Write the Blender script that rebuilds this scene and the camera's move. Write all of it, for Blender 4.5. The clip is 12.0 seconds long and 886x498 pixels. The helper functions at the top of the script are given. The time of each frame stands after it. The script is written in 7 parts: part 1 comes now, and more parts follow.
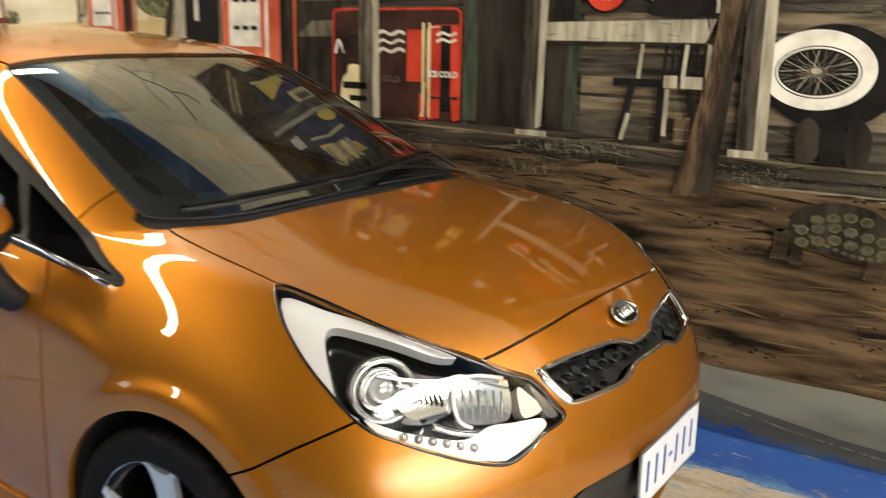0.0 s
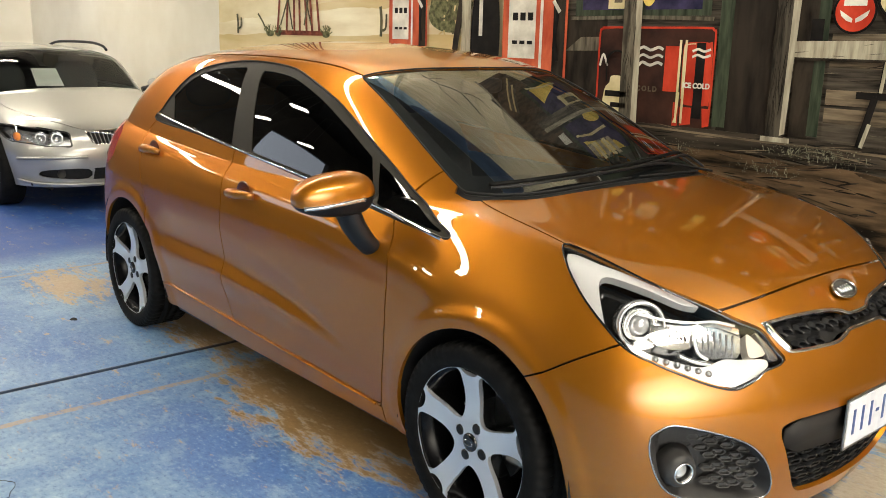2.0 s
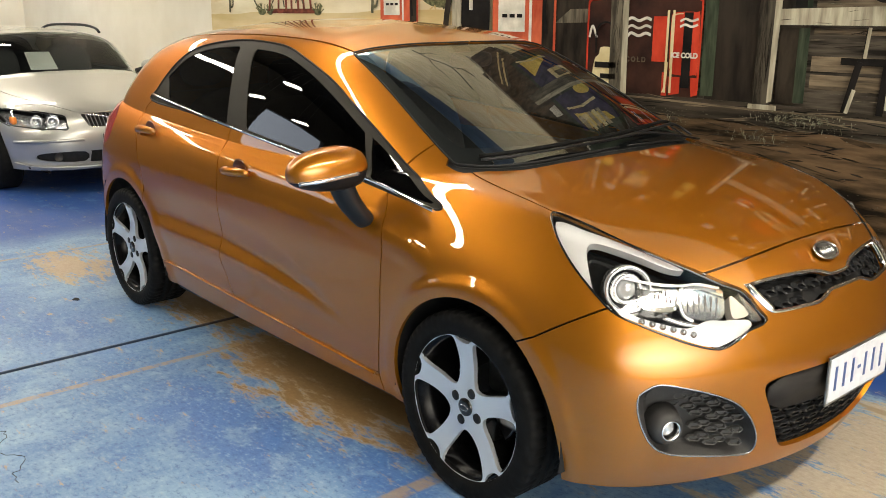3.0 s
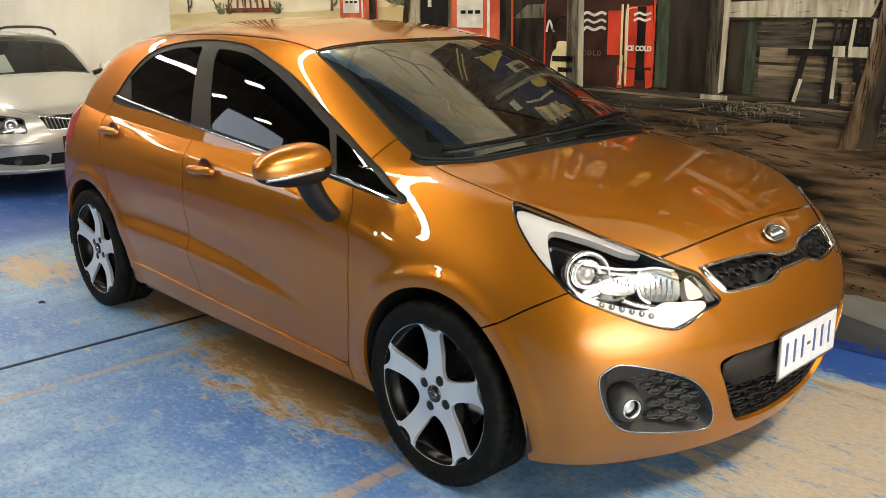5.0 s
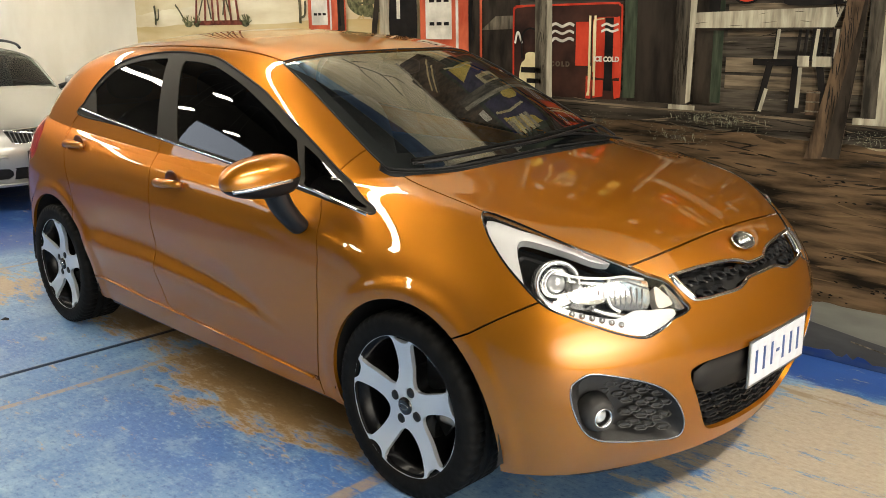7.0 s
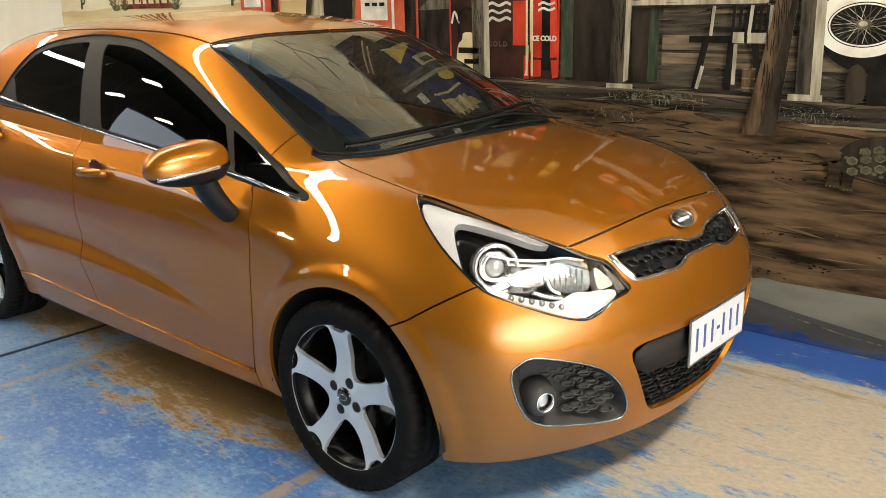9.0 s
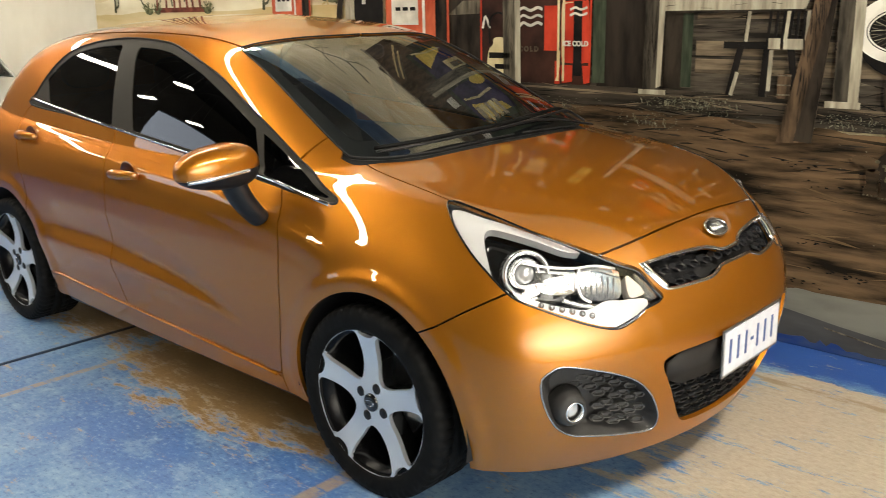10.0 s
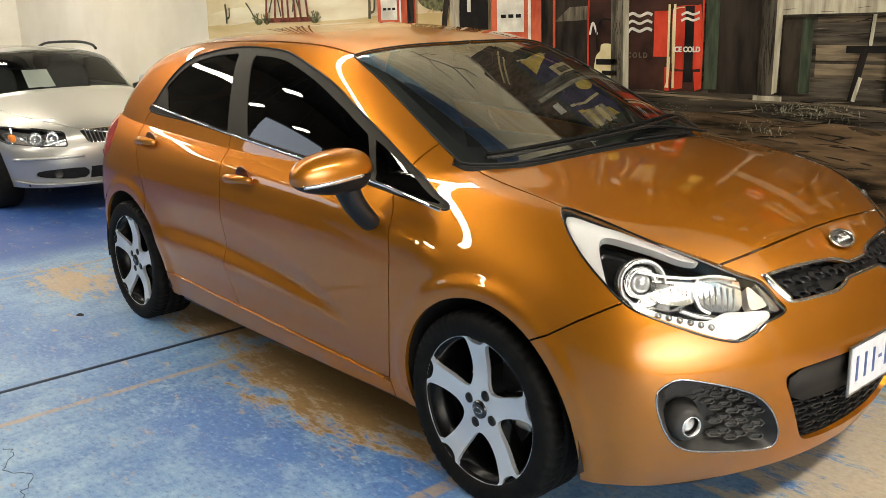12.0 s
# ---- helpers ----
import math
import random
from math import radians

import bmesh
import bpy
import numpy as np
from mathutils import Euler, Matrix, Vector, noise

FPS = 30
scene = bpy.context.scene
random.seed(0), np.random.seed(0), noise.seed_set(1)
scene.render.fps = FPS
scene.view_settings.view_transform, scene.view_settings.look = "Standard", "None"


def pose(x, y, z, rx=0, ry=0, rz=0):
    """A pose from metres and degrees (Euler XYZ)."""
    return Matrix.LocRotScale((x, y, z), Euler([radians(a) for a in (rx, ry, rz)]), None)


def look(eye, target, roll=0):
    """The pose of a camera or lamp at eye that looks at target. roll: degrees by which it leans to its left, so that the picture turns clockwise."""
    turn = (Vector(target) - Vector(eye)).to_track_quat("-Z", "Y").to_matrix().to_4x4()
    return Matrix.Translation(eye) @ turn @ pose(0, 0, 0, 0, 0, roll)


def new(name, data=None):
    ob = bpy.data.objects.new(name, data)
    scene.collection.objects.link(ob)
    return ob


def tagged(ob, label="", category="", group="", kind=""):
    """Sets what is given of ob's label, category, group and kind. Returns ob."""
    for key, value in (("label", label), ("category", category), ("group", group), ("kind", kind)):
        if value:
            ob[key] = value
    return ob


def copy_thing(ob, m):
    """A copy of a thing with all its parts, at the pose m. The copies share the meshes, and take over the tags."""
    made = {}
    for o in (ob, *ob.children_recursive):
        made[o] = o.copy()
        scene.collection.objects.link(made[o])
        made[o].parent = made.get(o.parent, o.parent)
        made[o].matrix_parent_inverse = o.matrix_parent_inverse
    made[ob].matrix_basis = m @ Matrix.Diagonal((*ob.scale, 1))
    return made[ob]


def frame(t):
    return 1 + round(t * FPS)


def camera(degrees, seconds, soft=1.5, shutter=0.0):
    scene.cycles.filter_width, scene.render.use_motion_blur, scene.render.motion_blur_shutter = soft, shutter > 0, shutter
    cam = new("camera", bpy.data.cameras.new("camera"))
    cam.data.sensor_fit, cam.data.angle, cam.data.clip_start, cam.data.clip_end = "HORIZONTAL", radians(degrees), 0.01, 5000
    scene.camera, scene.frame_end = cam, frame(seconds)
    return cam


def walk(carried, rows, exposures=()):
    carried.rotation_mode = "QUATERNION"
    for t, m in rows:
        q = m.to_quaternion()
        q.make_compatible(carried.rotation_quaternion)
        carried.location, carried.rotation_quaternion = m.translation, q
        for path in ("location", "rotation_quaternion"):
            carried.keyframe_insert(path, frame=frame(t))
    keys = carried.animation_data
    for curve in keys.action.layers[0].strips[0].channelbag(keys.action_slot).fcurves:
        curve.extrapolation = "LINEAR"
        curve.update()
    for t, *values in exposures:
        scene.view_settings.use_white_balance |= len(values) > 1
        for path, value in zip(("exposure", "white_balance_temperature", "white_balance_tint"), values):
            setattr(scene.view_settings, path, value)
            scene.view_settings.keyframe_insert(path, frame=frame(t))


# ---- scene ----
# the walk
cam = camera(52.8, 12.0, soft=0.6, shutter=0.5)
PATH = [
    (0, (2.756, -1.955, 1.439), (1.668, -0.341, 0.978), 1.1),
    (0.5, (2.931, -2.116, 1.486), (1.665, -0.624, 1.071), 0.8),
    (1, (2.959, -2.318, 1.474), (1.643, -0.869, 1.066), 1.7),
    (1.5, (3.05, -2.473, 1.489), (1.635, -1.13, 1.049), 1.6),
    (2, (3.099, -2.527, 1.493), (1.629, -1.253, 1.029), 1.3),
    (2.5, (3.132, -2.547, 1.492), (1.666, -1.279, 1.0), 0.8),
    (3, (3.166, -2.559, 1.493), (1.708, -1.291, 0.978), 0.1),
    (5, (3.223, -2.615, 1.497), (1.82, -1.289, 0.974), -0.7),
    (5.5, (3.222, -2.611, 1.494), (1.829, -1.273, 0.975), -0.9),
    (6, (3.222, -2.609, 1.491), (1.839, -1.258, 0.979), -1.0),
    (6.5, (3.222, -2.603, 1.489), (1.849, -1.24, 0.985), -0.9),
    (7, (3.219, -2.598, 1.486), (1.854, -1.223, 0.99), -0.8),
    (9, (3.195, -2.527, 1.469), (1.923, -1.079, 0.937), -1.3),
    (9.5, (3.186, -2.518, 1.47), (1.914, -1.068, 0.941), -1.0),
    (10, (3.173, -2.514, 1.465), (1.854, -1.103, 0.945), -1.1),
    (10.5, (3.161, -2.525, 1.466), (1.787, -1.165, 0.953), -1.3),
    (11, (3.134, -2.523, 1.462), (1.71, -1.212, 0.956), -1.5),
    (11.5, (3.132, -2.546, 1.462), (1.675, -1.271, 0.963), -1.6),
    (12, (3.123, -2.55, 1.458), (1.659, -1.282, 0.961), -1.7),
]
walk(cam, [(t, look(eye, target, roll)) for t, eye, target, roll in PATH])


# ---- light and exposure ----
scene.view_settings.exposure = 1.38
world = bpy.data.worlds.new("world")
scene.world = world
world.use_nodes = True
world.node_tree.nodes["Background"].inputs["Color"].default_value = (0.75, 0.85, 1.0, 1)
world.node_tree.nodes["Background"].inputs["Strength"].default_value = 0.05


# ---- materials ----
def mat(name, color, rough=0.5, metal=0.0, **more):
    m = bpy.data.materials.new(name)
    m.use_nodes = True
    b = m.node_tree.nodes["Principled BSDF"]
    b.inputs["Base Color"].default_value = (*color, 1)
    b.inputs["Roughness"].default_value = rough
    b.inputs["Metallic"].default_value = metal
    for key, value in more.items():
        b.inputs[key.replace("_", " ")].default_value = value
    return m


def nodes(m):
    t = m.node_tree
    return t.nodes, t.links, t.nodes["Principled BSDF"]


def noise_node(m, scale, detail=4, rough=.55, kind="Object", stretch=(1, 1, 1)):
    n, l, _ = nodes(m)
    c = n.new("ShaderNodeTexCoord")
    g = n.new("ShaderNodeMapping")
    g.inputs["Scale"].default_value = stretch
    x = n.new("ShaderNodeTexNoise")
    x.inputs["Scale"].default_value = scale
    x.inputs["Detail"].default_value = detail
    x.inputs["Roughness"].default_value = rough
    l.new(c.outputs[kind], g.inputs["Vector"])
    l.new(g.outputs["Vector"], x.inputs["Vector"])
    return x


def ramp(m, source, stops):
    n, l, _ = nodes(m)
    r = n.new("ShaderNodeValToRGB")
    e = r.color_ramp.elements
    while len(e) < len(stops):
        e.new(0.5)
    for k, (at, col) in zip(e, stops):
        k.position = at
        k.color = (*col, 1) if len(col) == 3 else col
    l.new(source, r.inputs["Fac"])
    return r


def worn(m, scale, stops, rough=None, bump=0.0, detail=5, stretch=(1, 1, 1), kind="Object"):
    """Uneven colour, gloss and relief by noise."""
    n, l, b = nodes(m)
    x = noise_node(m, scale, detail, stretch=stretch, kind=kind)
    l.new(ramp(m, x.outputs["Fac"], stops).outputs["Color"], b.inputs["Base Color"])
    if rough:
        y = noise_node(m, scale * 3.1, detail, stretch=stretch, kind=kind)
        r = n.new("ShaderNodeMapRange")
        r.inputs["To Min"].default_value, r.inputs["To Max"].default_value = rough
        l.new(y.outputs["Fac"], r.inputs["Value"])
        l.new(r.outputs["Result"], b.inputs["Roughness"])
    if bump:
        y = noise_node(m, scale * 6, detail, stretch=stretch, kind=kind)
        k = n.new("ShaderNodeBump")
        k.inputs["Strength"].default_value = bump
        k.inputs["Distance"].default_value = .004
        l.new(y.outputs["Fac"], k.inputs["Height"])
        l.new(k.outputs["Normal"], b.inputs["Normal"])
    return m


def glass(name, tint, rough=.0, ior=1.5):
    """Thin glass: clear with a mirror-like skin."""
    m = bpy.data.materials.new(name)
    m.use_nodes = True
    n, l = m.node_tree.nodes, m.node_tree.links
    n.remove(n["Principled BSDF"])
    t, g, f, x = n.new("ShaderNodeBsdfTransparent"), n.new("ShaderNodeBsdfGlossy"), n.new("ShaderNodeFresnel"), n.new("ShaderNodeMixShader")
    t.inputs["Color"].default_value = (*tint, 1)
    g.inputs["Roughness"].default_value = rough
    f.inputs["IOR"].default_value = ior
    l.new(f.outputs["Fac"], x.inputs["Fac"])
    l.new(t.outputs["BSDF"], x.inputs[1])
    l.new(g.outputs["BSDF"], x.inputs[2])
    l.new(x.outputs["Shader"], n["Material Output"].inputs["Surface"])
    return m


def car_paint(name, color, deep, metal=.75):
    """Metallic base with fine flakes under a clear coat."""
    m = mat(name, color, .37, metal, Coat_Weight=1.0, Coat_Roughness=.010, Coat_IOR=1.57)
    m.node_tree.nodes["Principled BSDF"].inputs["Specular Tint"].default_value = (*(min(1, c * 1.5 + .28) for c in color), 1)
    n, l, b = nodes(m)
    x = noise_node(m, 900, 2)
    l.new(ramp(m, x.outputs["Fac"], ((.35, deep), (.7, color))).outputs["Color"], b.inputs["Base Color"])
    return m


PAINT = car_paint("orange_paint", (.455, .170, .009), (.345, .119, .006), .72)
# body paint darkened to stand for the shade in the handle cups
PAINT_SHADED = car_paint("orange_paint_shaded", (.10, .028, .003), (.08, .020, .002), .72)
SILVER_PAINT = car_paint("silver_paint", (.44, .44, .42), (.37, .37, .35), .6)
TRIM_GREY = mat("trim_grey", (.020, .017, .012), .6, Specular_IOR_Level=.25)
DARK_GLASS = glass("tinted_glass", (.07, .075, .075), ior=1.6)
SCREEN_GLASS = glass("screen_glass", (.60, .68, .66), ior=3.2)
WAGON_GLASS = glass("wagon_glass", (.72, .80, .76), ior=1.25)
LAMP_GLASS = glass("lamp_glass", (.93, .94, .95))
CLEAR_LAMP = mat("clear_lamp", (.62, .63, .64), .10, .85)
BLACK_PLASTIC = worn(mat("black_plastic", (.015, .015, .016), .6, Specular_IOR_Level=.3), 30, ((.3, (.006, .006, .007)), (.7, (.015, .015, .016))), (.5, .7))
BLACK_SATIN = mat("black_satin", (.007, .0075, .009), .45, Specular_IOR_Level=.3)
BLACK_GLOSS = mat("black_gloss", (.004, .004, .004), .10, Coat_Weight=.5)
BARREL = mat("wheel_black", (.003, .003, .0035), .22, Specular_IOR_Level=.14)
DARK_PANEL = mat("dark_panel", (.020, .018, .017), .6, Specular_IOR_Level=.2)
CHROME = mat("chrome", (.88, .88, .87), .07, 1.0)
STEEL = worn(mat("steel", (.35, .35, .35), .35, 1.0), 20, ((.3, (.25, .25, .25)), (.7, (.42, .42, .41))), (.3, .5))
MACHINED = mat("machined_alloy", (.74, .76, .79), .38, .75)
RUBBER = worn(mat("rubber", (.010, .010, .010), .62, Specular_IOR_Level=.08), 25, ((.3, (.004, .004, .004)), (.7, (.009, .009, .009))), (.5, .75), .2)
LAMP_WHITE = mat("lamp_white", (.88, .89, .90), .16, .45, Coat_Weight=.6)
LAMP_GREY = mat("lamp_grey", (.35, .36, .37), .25, .8)
AMBER = mat("amber", (.74, .68, .62), .2, .4)
RED_LENS = mat("red_lens", (.42, .008, .006), .1, Coat_Weight=1.0)
LENS_BALL = mat("lens_ball", (.55, .56, .57), .03, .6, Coat_Weight=1.0)
MIRROR_GLASS = mat("mirror_glass", (.8, .8, .8), .02, 1.0)
PLATE_WHITE = worn(mat("plate_white", (.60, .61, .65), .35), 40, ((.3, (.52, .54, .60)), (.7, (.64, .65, .69))))
PLATE_BLUE = mat("plate_blue", (.04, .08, .24), .4)
CABIN_DARK = worn(mat("cabin_dark", (.03, .03, .032), .6), 60, ((.3, (.022, .022, .024)), (.7, (.040, .040, .042))), (.5, .7))
CABIN_GREY = mat("cabin_grey", (.35, .34, .32), .9)
SEAT_CLOTH = worn(mat("seat_cloth", (.035, .035, .037), .9), 90, ((.3, (.025, .025, .027)), (.7, (.05, .05, .052))))
INDICATOR = mat("indicator", (.75, .22, .02), .25, Coat_Weight=1.0)
PAPER = mat("paper", (.82, .82, .80), .8)
MESH_GREY = mat("mesh_grey", (.040, .039, .039), .55)
CHARCOAL = worn(mat("charcoal_plastic", (.03, .03, .03), .6, Specular_IOR_Level=.35), 40, ((.3, (.024, .023, .023)), (.7, (.034, .033, .033))), (.5, .65))

def glow(name, color, strength):
    m = bpy.data.materials.new(name)
    m.use_nodes = True
    n, l = m.node_tree.nodes, m.node_tree.links
    n.remove(n["Principled BSDF"])
    e = n.new("ShaderNodeEmission")
    e.inputs["Color"].default_value = (*color, 1)
    e.inputs["Strength"].default_value = strength
    l.new(e.outputs["Emission"], n["Material Output"].inputs["Surface"])
    return m


TUBE_LIGHT = glow("tube_light", (1.0, .91, .74), 21)
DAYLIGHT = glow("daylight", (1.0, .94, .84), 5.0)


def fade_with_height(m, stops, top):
    """Grades the glow by height and to both sides, so its reflection ends softly."""
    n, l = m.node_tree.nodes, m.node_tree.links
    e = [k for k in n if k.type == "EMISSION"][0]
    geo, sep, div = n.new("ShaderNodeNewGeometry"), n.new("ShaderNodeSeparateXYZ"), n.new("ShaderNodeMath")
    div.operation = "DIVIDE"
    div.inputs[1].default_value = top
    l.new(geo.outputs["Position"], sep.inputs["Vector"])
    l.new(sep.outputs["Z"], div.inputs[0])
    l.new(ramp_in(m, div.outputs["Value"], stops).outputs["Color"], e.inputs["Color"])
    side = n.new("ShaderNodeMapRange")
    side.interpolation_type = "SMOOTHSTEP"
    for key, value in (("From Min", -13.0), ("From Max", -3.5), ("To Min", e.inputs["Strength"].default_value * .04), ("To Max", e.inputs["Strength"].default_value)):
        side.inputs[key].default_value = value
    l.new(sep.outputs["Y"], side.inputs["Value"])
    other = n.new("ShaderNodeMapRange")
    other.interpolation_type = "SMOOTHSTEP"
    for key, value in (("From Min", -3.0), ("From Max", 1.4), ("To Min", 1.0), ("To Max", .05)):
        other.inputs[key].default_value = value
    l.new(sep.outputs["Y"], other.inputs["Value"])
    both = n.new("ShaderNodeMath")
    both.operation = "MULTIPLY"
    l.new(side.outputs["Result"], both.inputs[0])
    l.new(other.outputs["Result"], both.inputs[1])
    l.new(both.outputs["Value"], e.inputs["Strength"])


def ramp_in(m, source, stops):
    n, l = m.node_tree.nodes, m.node_tree.links
    r = n.new("ShaderNodeValToRGB")
    r.color_ramp.interpolation = "EASE"
    e = r.color_ramp.elements
    while len(e) < len(stops):
        e.new(0.5)
    for k, (at, col) in zip(e, stops):
        k.position, k.color = at, (*col, 1)
    l.new(source, r.inputs["Fac"])
    return r


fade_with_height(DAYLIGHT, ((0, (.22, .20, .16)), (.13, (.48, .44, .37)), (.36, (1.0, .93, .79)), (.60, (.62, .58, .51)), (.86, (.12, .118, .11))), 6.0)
DAYLIGHT_FAR = glow("daylight_far", (.80, .88, 1.0), 1.1)


def painted(name, dark, light, scale=6, stretch=(1, 1, 1), rough=(.45, .65), bump=.05):
    """Brushed wall paint in two tones."""
    return worn(mat(name, light, .5, Specular_IOR_Level=.10), scale, ((.36, dark), (.64, light)), rough, bump, 10, stretch)


WALL_CREAM = painted("wall_cream", (.70, .66, .56), (.78, .75, .66), 1.2, bump=.05)
SKY_CREAM = painted("sky_cream", (.60, .50, .29), (.74, .66, .44), 1.6, (1, 1, 2.5))
DUNE_CREAM = painted("dune_cream", (.62, .53, .34), (.80, .74, .55), 2.0, (.6, 1, 3))
DUNE_SAND = painted("dune_sand", (.52, .40, .19), (.66, .55, .32), 2.0, (.6, 1, 3))
SKY_BLUE = painted("sky_blue", (.26, .44, .60), (.50, .66, .74), 1.4)
BOARD = painted("weathered_boards", (.014, .012, .010), (.085, .072, .055), 5, (.7, 1, 9))
BOARD_LIGHT = painted("pale_boards", (.040, .032, .022), (.20, .158, .105), 5, (.7, 1, 8))
DARK_WOOD = painted("dark_timber", (.008, .006, .005), (.038, .030, .022), 5, (3, 1, .8))
DOORWAY = painted("doorway_dark", (.010, .008, .007), (.032, .025, .019), 4, (3, 1, .6))
POST_GREY = painted("post_grey", (.045, .039, .029), (.17, .150, .110), 7, (5, 1, .7))
POST_DARK = painted("post_dark", (.016, .014, .011), (.085, .074, .056), 7, (5, 1, .7))
POST_LIGHT = painted("post_light", (.22, .20, .15), (.44, .41, .31), 7, (5, 1, .7))
LOG_BROWN = painted("log_brown", (.028, .019, .012), (.12, .080, .048), 6, (5, 1, .9))
GREEN_TRIM = painted("green_trim", (.020, .028, .018), (.060, .075, .048), 6, (5, 1, .7))
PUMP_RED = painted("pump_red", (.36, .055, .025), (.58, .13, .06), 5, (2, 1, 1))
COOLER_RED = painted("cooler_red", (.34, .026, .012), (.56, .060, .028), 5, (2, 1, 1))
COOLER_DARK = painted("cooler_dark", (.016, .008, .007), (.062, .026, .018), 4)
PAINT_WHITE = painted("mural_white", (.50, .48, .42), (.74, .72, .64), 9)
PAINT_YELLOW = painted("mural_yellow", (.50, .36, .06), (.74, .58, .16), 8)
SIGN_CREAM = painted("sign_cream", (.50, .42, .22), (.70, .62, .38), 7)
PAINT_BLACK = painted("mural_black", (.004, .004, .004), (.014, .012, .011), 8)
STEM = painted("mural_stem", (.05, .05, .025), (.13, .12, .07), 20)
LEAF = painted("mural_leaf", (.05, .055, .025), (.20, .20, .10), 30)
GRASS = painted("mural_grass", (.10, .10, .070), (.26, .26, .19), 30)
UPPER_BLUE = painted("upper_blue", (.03, .06, .13), (.08, .13, .22), 2)
NIGHT_BLUE = painted("mural_blue", (.012, .012, .035), (.06, .05, .11), 8)
PORCH = painted("porch_edge", (.012, .010, .008), (.062, .050, .037), 4, (.6, 1, 6))
EARTH = painted("earth", (.008, .006, .004), (.135, .088, .048), 5.5, (.45, 1, 3.2), bump=.3)
EARTH_LIGHT = painted("earth_light", (.045, .030, .016), (.17, .115, .060), 5, (.3, 1, 4))
EARTH_DARK = painted("earth_dark", (.012, .009, .006), (.075, .050, .028), 7, (.5, 1, 3))
SCUTE = painted("scute", (.035, .032, .020), (.095, .085, .055), 25)
ROAD_GREY = painted("road_grey", (.10, .10, .085), (.17, .17, .145), 3, (.5, 1, 2))
DARK_FOOT_BAND = painted("road_dark", (.040, .041, .042), (.075, .076, .075), 3, (.5, 1, 2))
SPRAY_BLUE = painted("spray_blue", (.015, .04, .16), (.05, .075, .12), 7, (.6, 1, 2))
DERRICK = painted("derrick_rust", (.10, .025, .015), (.26, .075, .045), 20)
CEILING_GREY = painted("ceiling_grey", (.030, .030, .029), (.046, .046, .043), 1.0)
# unseen hall walls: pale east, dark elsewhere, chosen for what the car mirrors
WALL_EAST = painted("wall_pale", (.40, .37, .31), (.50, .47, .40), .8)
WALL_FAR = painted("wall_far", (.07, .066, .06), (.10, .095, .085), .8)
FITTING = mat("fitting_white", (.75, .75, .73), .4)



